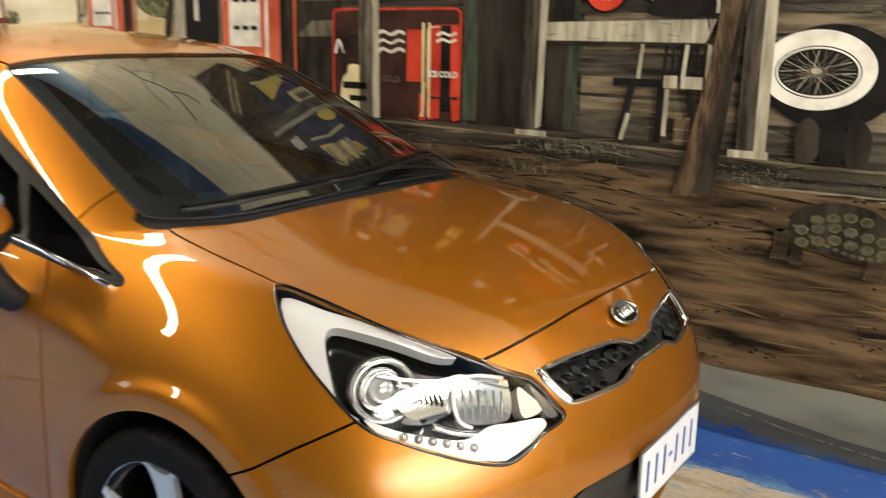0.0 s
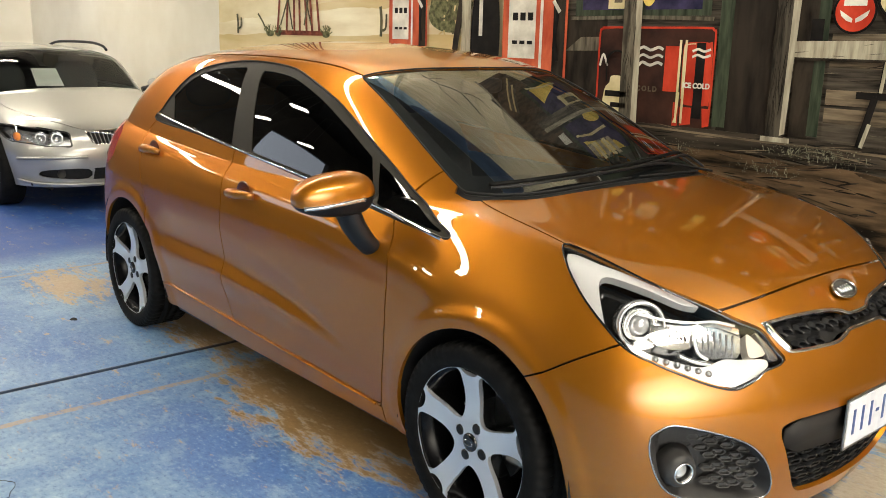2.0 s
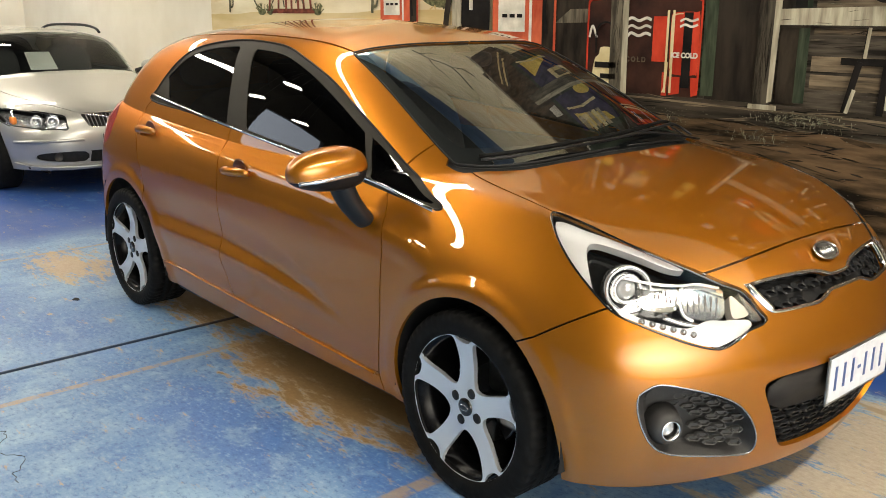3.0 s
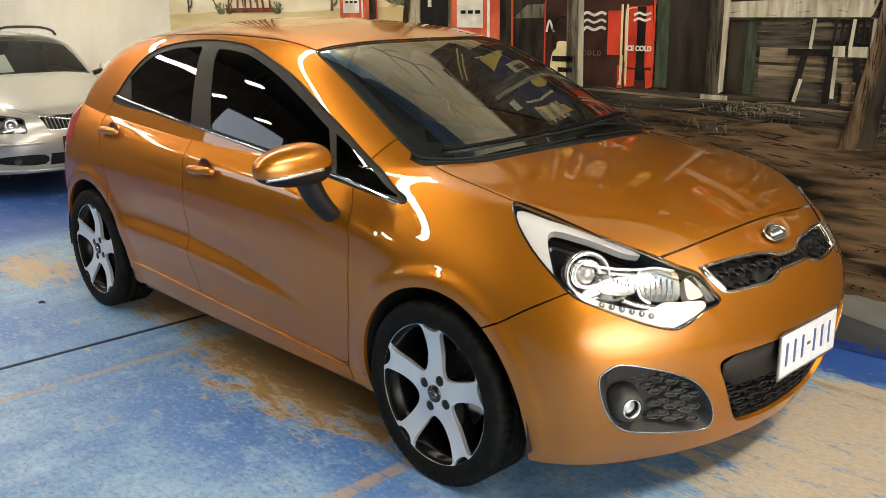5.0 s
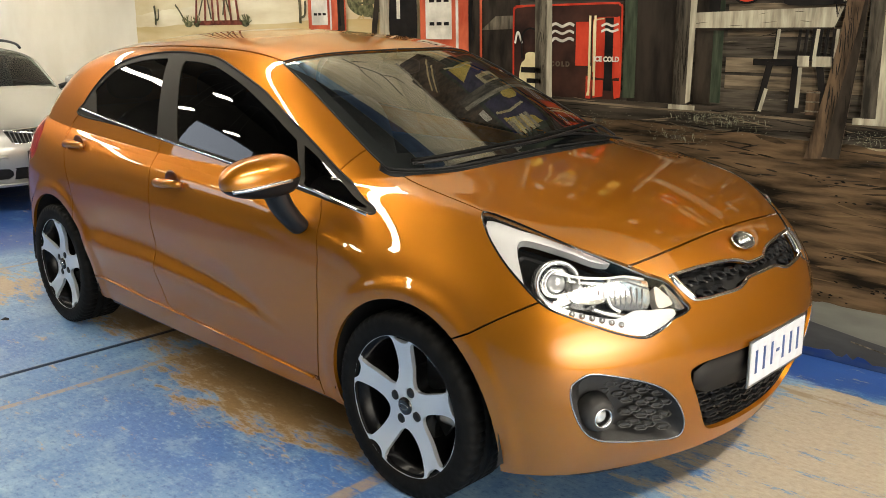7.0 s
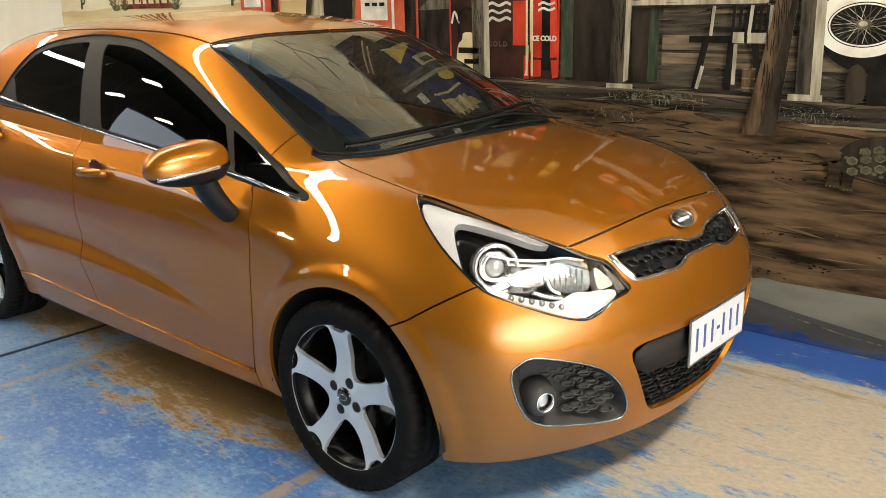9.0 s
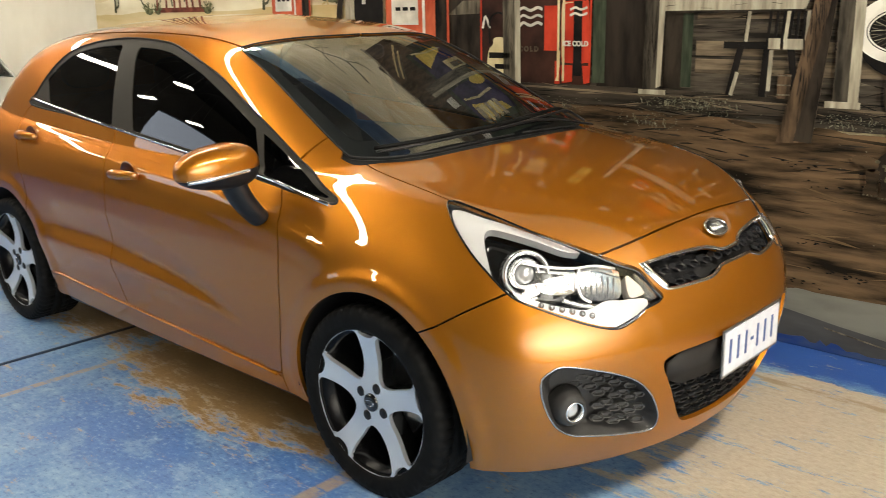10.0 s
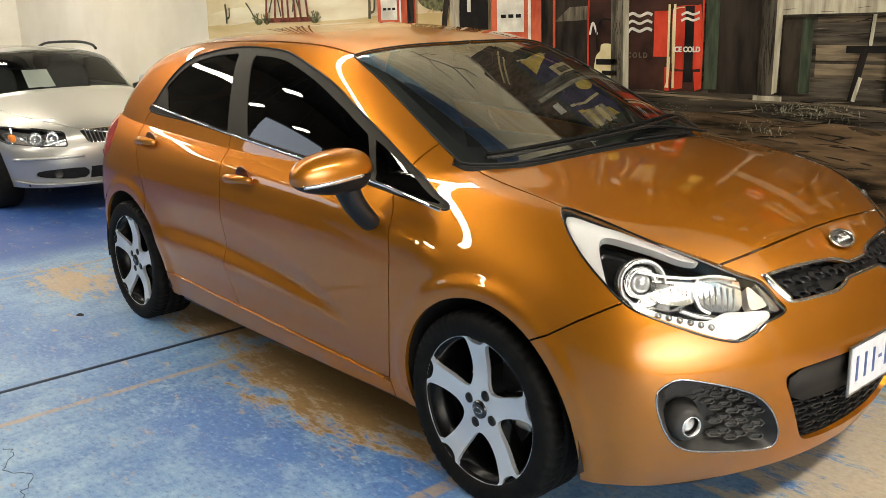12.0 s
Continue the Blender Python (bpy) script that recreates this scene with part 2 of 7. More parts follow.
def floor_paint():
    """Blue floor paint, faded and worn through to dusty concrete."""
    m = mat("floor_paint", (.2, .35, .55), .35)
    n, l, b = nodes(m)
    geo = n.new("ShaderNodeNewGeometry")
    sep = n.new("ShaderNodeSeparateXYZ")
    l.new(geo.outputs["Position"], sep.inputs["Vector"])
    X, Y = sep.outputs["X"], sep.outputs["Y"]

    def calc(op, a, c=0.0, clamp=False):
        k = n.new("ShaderNodeMath")
        k.operation, k.use_clamp = op, clamp
        for i, s in enumerate((a, c)):
            if isinstance(s, (int, float)):
                k.inputs[i].default_value = s
            else:
                l.new(s, k.inputs[i])
        return k.outputs["Value"]

    def grain(scale, detail=6, stretch=(1, 1, 1), rough=.6):
        g = n.new("ShaderNodeMapping")
        g.inputs["Scale"].default_value = stretch
        x = n.new("ShaderNodeTexNoise")
        x.inputs["Scale"].default_value, x.inputs["Detail"].default_value, x.inputs["Roughness"].default_value = scale, detail, rough
        l.new(geo.outputs["Position"], g.inputs["Vector"])
        l.new(g.outputs["Vector"], x.inputs["Vector"])
        return x.outputs["Fac"]

    def step(v, a, c):
        k = n.new("ShaderNodeMapRange")
        k.interpolation_type = "SMOOTHSTEP"
        k.inputs["From Min"].default_value, k.inputs["From Max"].default_value = a, c
        l.new(v, k.inputs["Value"])
        return k.outputs["Result"]

    def blob(cx, cy, rx, ry):
        """1 at the middle, falling to 0 at the rim."""
        dx, dy = calc("DIVIDE", calc("SUBTRACT", X, cx), rx), calc("DIVIDE", calc("SUBTRACT", Y, cy), ry)
        return calc("SUBTRACT", 1.0, calc("SQRT", calc("ADD", calc("MULTIPLY", dx, dx), calc("MULTIPLY", dy, dy))))

    def mix(f, a, c):
        k = n.new("ShaderNodeMix")
        k.data_type = "RGBA"
        l.new(f, k.inputs["Factor"])
        for name, s in (("A", a), ("B", c)):
            sock = [q for q in k.inputs if q.name == name and q.type == "RGBA"][0]
            if isinstance(s, tuple):
                sock.default_value = (*s, 1)
            else:
                l.new(s, sock)
        return [q for q in k.outputs if q.type == "RGBA"][0]

    big, mid, fine = grain(1.3, 4, (1, 1.3, 1), .5), grain(6, 9, (1, 1.5, 1), .64), grain(34, 8, (1, 1.6, 1), .75)
    scuff = grain(7, 12, (.7, 2.0, 1), .76)
    drag = grain(3.4, 10, (2.2, .9, 1), .68)
    scratch = grain(4.0, 8, (14, 1.2, 1), .6)
    # unfaded patches, soft fading elsewhere
    patch = calc("ADD", calc("MAXIMUM", calc("MAXIMUM", blob(.30, -1.17, .80, .34), blob(1.0, -.92, .55, .26)), calc("MAXIMUM", calc("MULTIPLY", blob(-1.1, -1.25, .8, .45), .7), calc("MULTIPLY", blob(-1.9, -1.5, .9, .4), .8))), calc("MULTIPLY", calc("SUBTRACT", drag, .5), 2.0))
    base = mix(step(calc("ADD", calc("MULTIPLY", big, .45), calc("MULTIPLY", drag, .55)), .36, .64), (.062, .16, .37), (.21, .34, .50))
    base = mix(calc("MULTIPLY", step(patch, .05, .70), .85), base, (.04, .125, .36))
    base = mix(calc("MULTIPLY", step(mid, .48, .68), .50), base, (.26, .38, .50))
    base = mix(calc("MULTIPLY", step(fine, .52, .65), .38), base, (.36, .46, .54))
    base = mix(calc("MULTIPLY", step(calc("MULTIPLY", fine, -1.0), -.48, -.38), .60), base, (.030, .08, .24))
    base = mix(calc("MULTIPLY", step(scratch, .66, .74), .40), base, (.38, .46, .52))
    # deep blue: unworn by the wall, painted-in shadow round the parked silver car
    deep = calc("MAXIMUM", step(calc("ADD", Y, calc("MULTIPLY", calc("SUBTRACT", scuff, .5), .55)), .88, .98), calc("MULTIPLY", step(calc("MULTIPLY", X, -1.0), 2.75, 3.3), step(calc("ADD", mid, calc("MULTIPLY", big, .6)), .50, .72)))
    base = mix(deep, base, mix(mid, (.010, .040, .20), (.035, .11, .38)))
    # worn to concrete: along the car, before its nose, in scattered patches
    near_car = calc("MAXIMUM", blob(.30, -.46, 1.25, .62), blob(-1.05, -.45, .9, .42))
    nose = calc("MULTIPLY", calc("MULTIPLY", step(X, 1.55, 2.0), step(Y, -.75, .15)), calc("SUBTRACT", 1.0, step(Y, .88, .95)))
    left = blob(-2.25, -.85, .62, .34)
    bare = calc("ADD", calc("MAXIMUM", calc("MAXIMUM", calc("MULTIPLY", near_car, 1.1), calc("MULTIPLY", nose, .52)), calc("MULTIPLY", left, .62)), calc("MULTIPLY", calc("SUBTRACT", scuff, .5), 2.5))
    tan = mix(step(X, 1.3, 1.7), mix(fine, (.27, .165, .055), (.56, .40, .20)), mix(fine, (.27, .19, .095), (.66, .55, .38)))
    brown = mix(fine, (.12, .060, .015), (.30, .175, .052))
    base = mix(calc("MULTIPLY", step(bare, .18, .38), .80), base, tan)
    dust = calc("ADD", calc("MULTIPLY", near_car, .85), calc("MULTIPLY", calc("SUBTRACT", scuff, .5), 2.2))
    base = mix(calc("MULTIPLY", step(dust, .22, .42), .85), base, brown)
    base = mix(calc("MULTIPLY", step(calc("ADD", scuff, calc("MULTIPLY", big, .4)), .86, .90), .7), base, tan)
    # grime along the slab joint
    seam = calc("SUBTRACT", 1.0, step(calc("ABSOLUTE", calc("ADD", calc("ADD", X, .734), calc("MULTIPLY", calc("SUBTRACT", fine, .5), .02))), .013, .024))
    base = mix(calc("MULTIPLY", seam, .85), base, (.012, .017, .032))
    # old yellow lines
    for cx, w, y1 in ((-.385, .020, .6), (1.145, .032, .6), (-2.62, .020, -.45)):
        band = calc("MULTIPLY", calc("SUBTRACT", 1.0, step(calc("ABSOLUTE", calc("ADD", calc("SUBTRACT", X, cx), calc("MULTIPLY", calc("SUBTRACT", mid, .5), .025))), w * .7, w * 1.2)), step(calc("ADD", scuff, calc("MULTIPLY", fine, .3)), .52, .66))
        base = mix(calc("MULTIPLY", band, .65), base, (.36, .235, .095))
    for cy in (.80,):
        band = calc("MULTIPLY", calc("SUBTRACT", 1.0, step(calc("ABSOLUTE", calc("ADD", calc("SUBTRACT", Y, cy), calc("MULTIPLY", calc("SUBTRACT", mid, .5), .05))), .012, .028)), step(scuff, .42, .55))
        base = mix(calc("MULTIPLY", band, .6), base, (.22, .14, .045))
    l.new(base, b.inputs["Base Color"])
    k = n.new("ShaderNodeMapRange")
    k.inputs["To Min"].default_value, k.inputs["To Max"].default_value = .30, .62
    l.new(mid, k.inputs["Value"])
    l.new(k.outputs["Result"], b.inputs["Roughness"])
    u = n.new("ShaderNodeBump")
    u.inputs["Strength"].default_value, u.inputs["Distance"].default_value = .22, .003
    l.new(fine, u.inputs["Height"])
    l.new(u.outputs["Normal"], b.inputs["Normal"])
    return m


FLOOR_PAINT = floor_paint()

# ---- car body: lofted from design lines ----
def bspline(ctrl, n, mirror_ends=False):
    """A clamped uniform cubic B-spline of the control rows at n even parameters, and between rows of points alike."""
    c = np.array(ctrl, float)
    k = len(c)
    knots = np.concatenate([np.zeros(3), np.linspace(0, 1, k - 2), np.ones(3)])
    u = np.linspace(0, 1, n) if np.isscalar(n) else np.asarray(n)
    u = np.clip(u, 0, 1 - 1e-9)
    basis = ((knots[:-1] <= u[:, None]) & (u[:, None] < knots[1:])).astype(float)
    for d in range(1, 4):
        left = knots[d:-1] - knots[: -d - 1]
        right = knots[d + 1:] - knots[1:-d]
        a = np.where(left > 0, (u[:, None] - knots[: -d - 1]) / np.where(left > 0, left, 1), 0)
        b = np.where(right > 0, (knots[d + 1:] - u[:, None]) / np.where(right > 0, right, 1), 0)
        basis = a * basis[:, :-1] + b * basis[:, 1:]
    return np.tensordot(basis, c, axes=(1, 0))


# half loops from the nose's middle round the flank to the tail's middle: x, half width, height
SILL = [(2.02, 0, .20), (2.01, .30, .20), (1.93, .62, .20), (1.72, .80, .20), (1.45, .81, .20), (.9, .80, .20), (0, .80, .19), (-.9, .80, .20), (-1.5, .80, .24), (-1.80, .76, .28), (-1.88, .45, .28), (-1.89, 0, .28)]
SKIRT = [(2.07, 0, .30), (2.06, .30, .30), (1.99, .64, .30), (1.76, .84, .30), (1.45, .845, .30), (.9, .835, .29), (0, .83, .28), (-.9, .835, .29), (-1.5, .84, .33), (-1.86, .79, .38), (-1.93, .45, .40), (-1.94, 0, .40)]
BUMPER = [(2.12, 0, .48), (2.11, .3, .48), (2.03, .66, .48), (1.78, .855, .48), (1.45, .86, .50), (.9, .85, .48), (0, .845, .46), (-.9, .85, .48), (-1.5, .86, .52), (-1.87, .80, .55), (-1.93, .45, .56), (-1.94, 0, .56)]
WAIST = [(2.10, 0, .62), (2.08, .3, .62), (2.0, .64, .63), (1.76, .83, .66), (1.45, .85, .70), (.9, .86, .70), (0, .86, .69), (-.9, .865, .71), (-1.5, .85, .74), (-1.85, .78, .77), (-1.91, .45, .78), (-1.92, 0, .78)]
SHOULDER = [(2.05, 0, .71), (2.03, .3, .715), (1.94, .60, .74), (1.72, .75, .79), (1.45, .79, .82), (.95, .828, .83), (0, .838, .83), (-.9, .84, .86), (-1.5, .82, .90), (-1.80, .75, .94), (-1.85, .45, .95), (-1.86, 0, .95)]
CREST = [(1.97, 0, .80), (1.94, .28, .80), (1.84, .55, .83), (1.65, .685, .88), (1.42, .738, .915), (1.0, .785, .905), (0, .815, .885), (-.9, .81, .92), (-1.5, .785, .96), (-1.77, .71, .99), (-1.82, .43, 1.0), (-1.83, 0, 1.0)]
BELT = [(1.86, 0, .87), (1.86, .28, .865), (1.76, .50, .875), (1.60, .63, .91), (1.38, .69, .945), (1.0, .745, .945), (0, .80, .915), (-.9, .79, .955), (-1.5, .755, 1.0), (-1.74, .68, 1.03), (-1.79, .4, 1.04), (-1.80, 0, 1.04)]
BONNET = [(1.58, 0, .965), (1.62, .24, .945), (1.52, .44, .95), (1.38, .58, .955), (1.18, .66, .968), (.88, .735, .955), (0, .79, .93), (-.9, .78, .968), (-1.5, .745, 1.01), (-1.72, .67, 1.035), (-1.77, .4, 1.045), (-1.78, 0, 1.045)]
COWL = [(1.22, 0, 1.02), (1.17, .3, 1.015), (1.14, .52, 1.0), (1.03, .65, .985), (.92, .71, .975), (.65, .745, .965), (0, .775, .945), (-.9, .765, .985), (-1.5, .735, 1.02), (-1.71, .66, 1.04), (-1.76, .4, 1.05), (-1.77, 0, 1.05)]
RAIL = [(.34, 0, 1.40), (.31, .25, 1.395), (.29, .48, 1.385), (.18, .575, 1.37), (0, .59, 1.375), (-.3, .595, 1.385), (-.6, .59, 1.385), (-1.0, .575, 1.37), (-1.33, .55, 1.33), (-1.50, .49, 1.32), (-1.55, .28, 1.34), (-1.56, 0, 1.345)]
DOME = [(.05, 0, 1.435), (.02, .2, 1.435), (.0, .34, 1.43), (-.05, .40, 1.43), (-.15, .42, 1.435), (-.35, .43, 1.44), (-.6, .43, 1.44), (-.95, .42, 1.43), (-1.2, .40, 1.40), (-1.32, .35, 1.39), (-1.37, .2, 1.39), (-1.38, 0, 1.39)]
RIDGE = [(-.1, 0, 1.455), (-.12, 0, 1.456), (-.16, 0, 1.457), (-.22, 0, 1.458), (-.3, 0, 1.459), (-.45, 0, 1.46), (-.6, 0, 1.458), (-.85, 0, 1.45), (-1.05, 0, 1.435), (-1.12, 0, 1.43), (-1.16, 0, 1.425), (-1.18, 0, 1.42)]


def level_ends(loop):
    """The loop crosses the middle line squarely."""
    loop[1] = (loop[0][0], loop[1][1] * .86, loop[0][2])
    loop[-2] = (loop[-1][0], loop[-2][1], loop[-1][2])


for line in (SILL, SKIRT, BUMPER, WAIST, SHOULDER, CREST, BELT, BONNET, COWL, RAIL, DOME):
    level_ends(line)
# the nose is drawn in at its corners
for line, pull in ((SILL, .055), (SKIRT, .055), (BUMPER, .055), (WAIST, .055), (SHOULDER, .05), (CREST, .04), (BELT, .02)):
    line[2] = (line[2][0] - pull, *line[2][1:])


def pillars(k, bulge):
    """A line between cowl and rail, bowed outwards."""
    m = np.array(COWL) * (1 - k) + np.array(RAIL) * k
    m[:, 1] *= 1 + bulge
    m[:3, 0] += bulge
    m[-3:, 0] -= bulge
    return m


LINES = np.array([SILL, SKIRT, BUMPER, WAIST, SHOULDER, CREST, BELT, BONNET, COWL, COWL, pillars(.33, .03), pillars(.67, .035), RAIL, DOME, RIDGE])


def eased(u, at, value):
    """Smooth steps from value to value."""
    out = np.full_like(u, value[0])
    for a, b, p, q in zip(at, at[1:], value, value[1:]):
        t = np.clip((u - a) / (b - a), 0, 1)
        out = np.where(u >= a, p + (q - p) * t * t * (3 - 2 * t), out)
    return out


def body_surface(nu, nv):
    grid = bspline(np.transpose(bspline(LINES, nv), (1, 0, 2)), nu)
    x, y, z = grid[..., 0], grid[..., 1], grid[..., 2]
    # pressed wedge along the lower doors, running out to the front
    u = z - np.interp(x, (-.95, -.33, .13, .44, .62, .80), (.525, .530, .500, .463, .420, .375))
    reach = np.clip((x + 1.02) / .25, 0, 1) * (y > .70)
    w = np.interp(x, (-1.0, -.3, .3, .66), (.052, .048, .034, .004))
    grid[..., 1] = y + reach * .30 * w * eased(u / w, (-3.2, -1.0, 1.0, 4.0), (0, 1, -1, 0))
    # shoulder crease from the front wing to the rear door
    u = z - np.interp(x, (-.9, -.2, .45, .83, .98, 1.13), (.925, .90, .868, .815, .79, .74))
    reach = np.clip((x + .95) / .5, 0, 1) * np.clip((1.16 - x) / .15, 0, 1) * (y > .70)
    grid[..., 1] += reach * .0085 * np.clip(1 - np.sqrt((u / np.where(u > 0, .034, .085)) ** 2 + .02), 0, 1)
    return grid


def sheet(bm, grid, flip=False):
    """Adds a grid of points (half width positive) on the car's right-hand side, y negative."""
    n, m = grid.shape[:2]
    vs = [[bm.verts.new((p[0], -p[1], p[2])) for p in row] for row in grid]
    for i in range(n - 1):
        for j in range(m - 1):
            q = (vs[i][j], vs[i + 1][j], vs[i + 1][j + 1], vs[i][j + 1])
            bm.faces.new(q[::-1] if flip else q).smooth = True

# ---- tools ----
from mathutils.bvhtree import BVHTree
from mathutils.interpolate import poly_3d_calc


def part(name, bm, material, parent=None, label="", smooth=None):
    """Links a bmesh as one mesh object under a thing or a part."""
    me = bpy.data.meshes.new(name)
    if smooth is not None:
        for f in bm.faces:
            f.smooth = smooth
    bm.to_mesh(me)
    bm.free()
    me.materials.append(material)
    ob = new(name, me)
    if parent is not None:
        ob.parent = parent
        ob.matrix_parent_inverse = parent.matrix_world.inverted() if parent.type != "EMPTY" else Matrix()
    if label:
        ob["label"] = label
    return ob


def thing(name, label, category, group="", kind=""):
    return tagged(new(name), label, category, group, kind)


def block(a, b, bevel=0.0, segments=2):
    """A box between two corners, with rounded edges."""
    bm = bmesh.new()
    bmesh.ops.create_cube(bm, size=1)
    for v in bm.verts:
        v.co = [(a[i] + b[i]) / 2 + v.co[i] * (b[i] - a[i]) for i in range(3)]
    if bevel:
        bmesh.ops.bevel(bm, geom=bm.edges[:], offset=bevel, segments=segments, affect="EDGES", profile=0.5)
    return bm


def spin(profile, n=64, axis="Y", offset=None):
    """A turned body: profile of (radius, along), round the axis."""
    bm = bmesh.new()
    rings = []
    for i in range(n):
        a = 2 * math.pi * i / n
        ring = []
        for j, (r, h) in enumerate(profile):
            if offset:
                r += offset(i, j)
            co = {"Y": (r * math.cos(a), h, r * math.sin(a)), "Z": (r * math.cos(a), r * math.sin(a), h), "X": (h, r * math.cos(a), r * math.sin(a))}[axis]
            ring.append(bm.verts.new(co))
        rings.append(ring)
    for i in range(n):
        p, q = rings[i], rings[(i + 1) % n]
        for j in range(len(profile) - 1):
            bm.faces.new((p[j], q[j], q[j + 1], p[j + 1])).smooth = True
    bmesh.ops.remove_doubles(bm, verts=bm.verts, dist=1e-5)
    bmesh.ops.recalc_face_normals(bm, faces=bm.faces)
    return bm


def tube(points, radius, n=10, closed=False, flat=1.0):
    """A round bar along points."""
    bm = bmesh.new()
    pts = [Vector(p) for p in points]
    rings = []
    for i, p in enumerate(pts):
        a = pts[i - 1] if (i > 0 or closed) else p
        b = pts[(i + 1) % len(pts)] if (i < len(pts) - 1 or closed) else p
        t = (b - a).normalized()
        side = t.cross(Vector((0, 0, 1)) if abs(t.z) < 0.95 else Vector((1, 0, 0))).normalized()
        up = side.cross(t)
        r = radius[i] if isinstance(radius, (list, tuple)) else radius
        rings.append([bm.verts.new(p + side * r * math.cos(2 * math.pi * k / n) + up * r * flat * math.sin(2 * math.pi * k / n)) for k in range(n)])
    m = len(rings)
    for i in range(m if closed else m - 1):
        p, q = rings[i], rings[(i + 1) % m]
        for k in range(n):
            bm.faces.new((p[k], p[(k + 1) % n], q[(k + 1) % n], q[k])).smooth = True
    if not closed:
        bm.faces.new(rings[0][::-1])
        bm.faces.new(rings[-1])
    bmesh.ops.recalc_face_normals(bm, faces=bm.faces)
    return bm


def smooth_line(points, n=8, closed=False):
    """A Catmull-Rom line through points."""
    p = [np.array(q, float) for q in points]
    m = len(p)
    out = []
    for i in range(m if closed else m - 1):
        if closed:
            a, b, c, d = p[i - 1], p[i], p[(i + 1) % m], p[(i + 2) % m]
        else:
            a, b, c, d = p[max(i - 1, 0)], p[i], p[i + 1], p[min(i + 2, m - 1)]
        for k in range(n):
            t = k / n
            out.append(tuple(0.5 * (2 * b + (c - a) * t + (2 * a - 5 * b + 4 * c - d) * t * t + (3 * b - a - 3 * c + d) * t ** 3)))
    if not closed:
        out.append(tuple(p[-1]))
    return out


def inside(poly, x, y):
    hit = False
    j = len(poly) - 1
    for i in range(len(poly)):
        xi, yi = poly[i]
        xj, yj = poly[j]
        if (yi > y) != (yj > y) and x < (xj - xi) * (y - yi) / (yj - yi) + xi:
            hit = not hit
        j = i
    return hit


def strip(line, width):
    """The outline of a thin band along an open line in the plane."""
    p = [Vector(q) for q in line]
    left, right = [], []
    for i in range(len(p)):
        t = (p[min(i + 1, len(p) - 1)] - p[max(i - 1, 0)]).normalized()
        n = Vector((-t.y, t.x)) * width / 2
        left.append(tuple(p[i] + n))
        right.append(tuple(p[i] - n))
    return left + right[::-1]


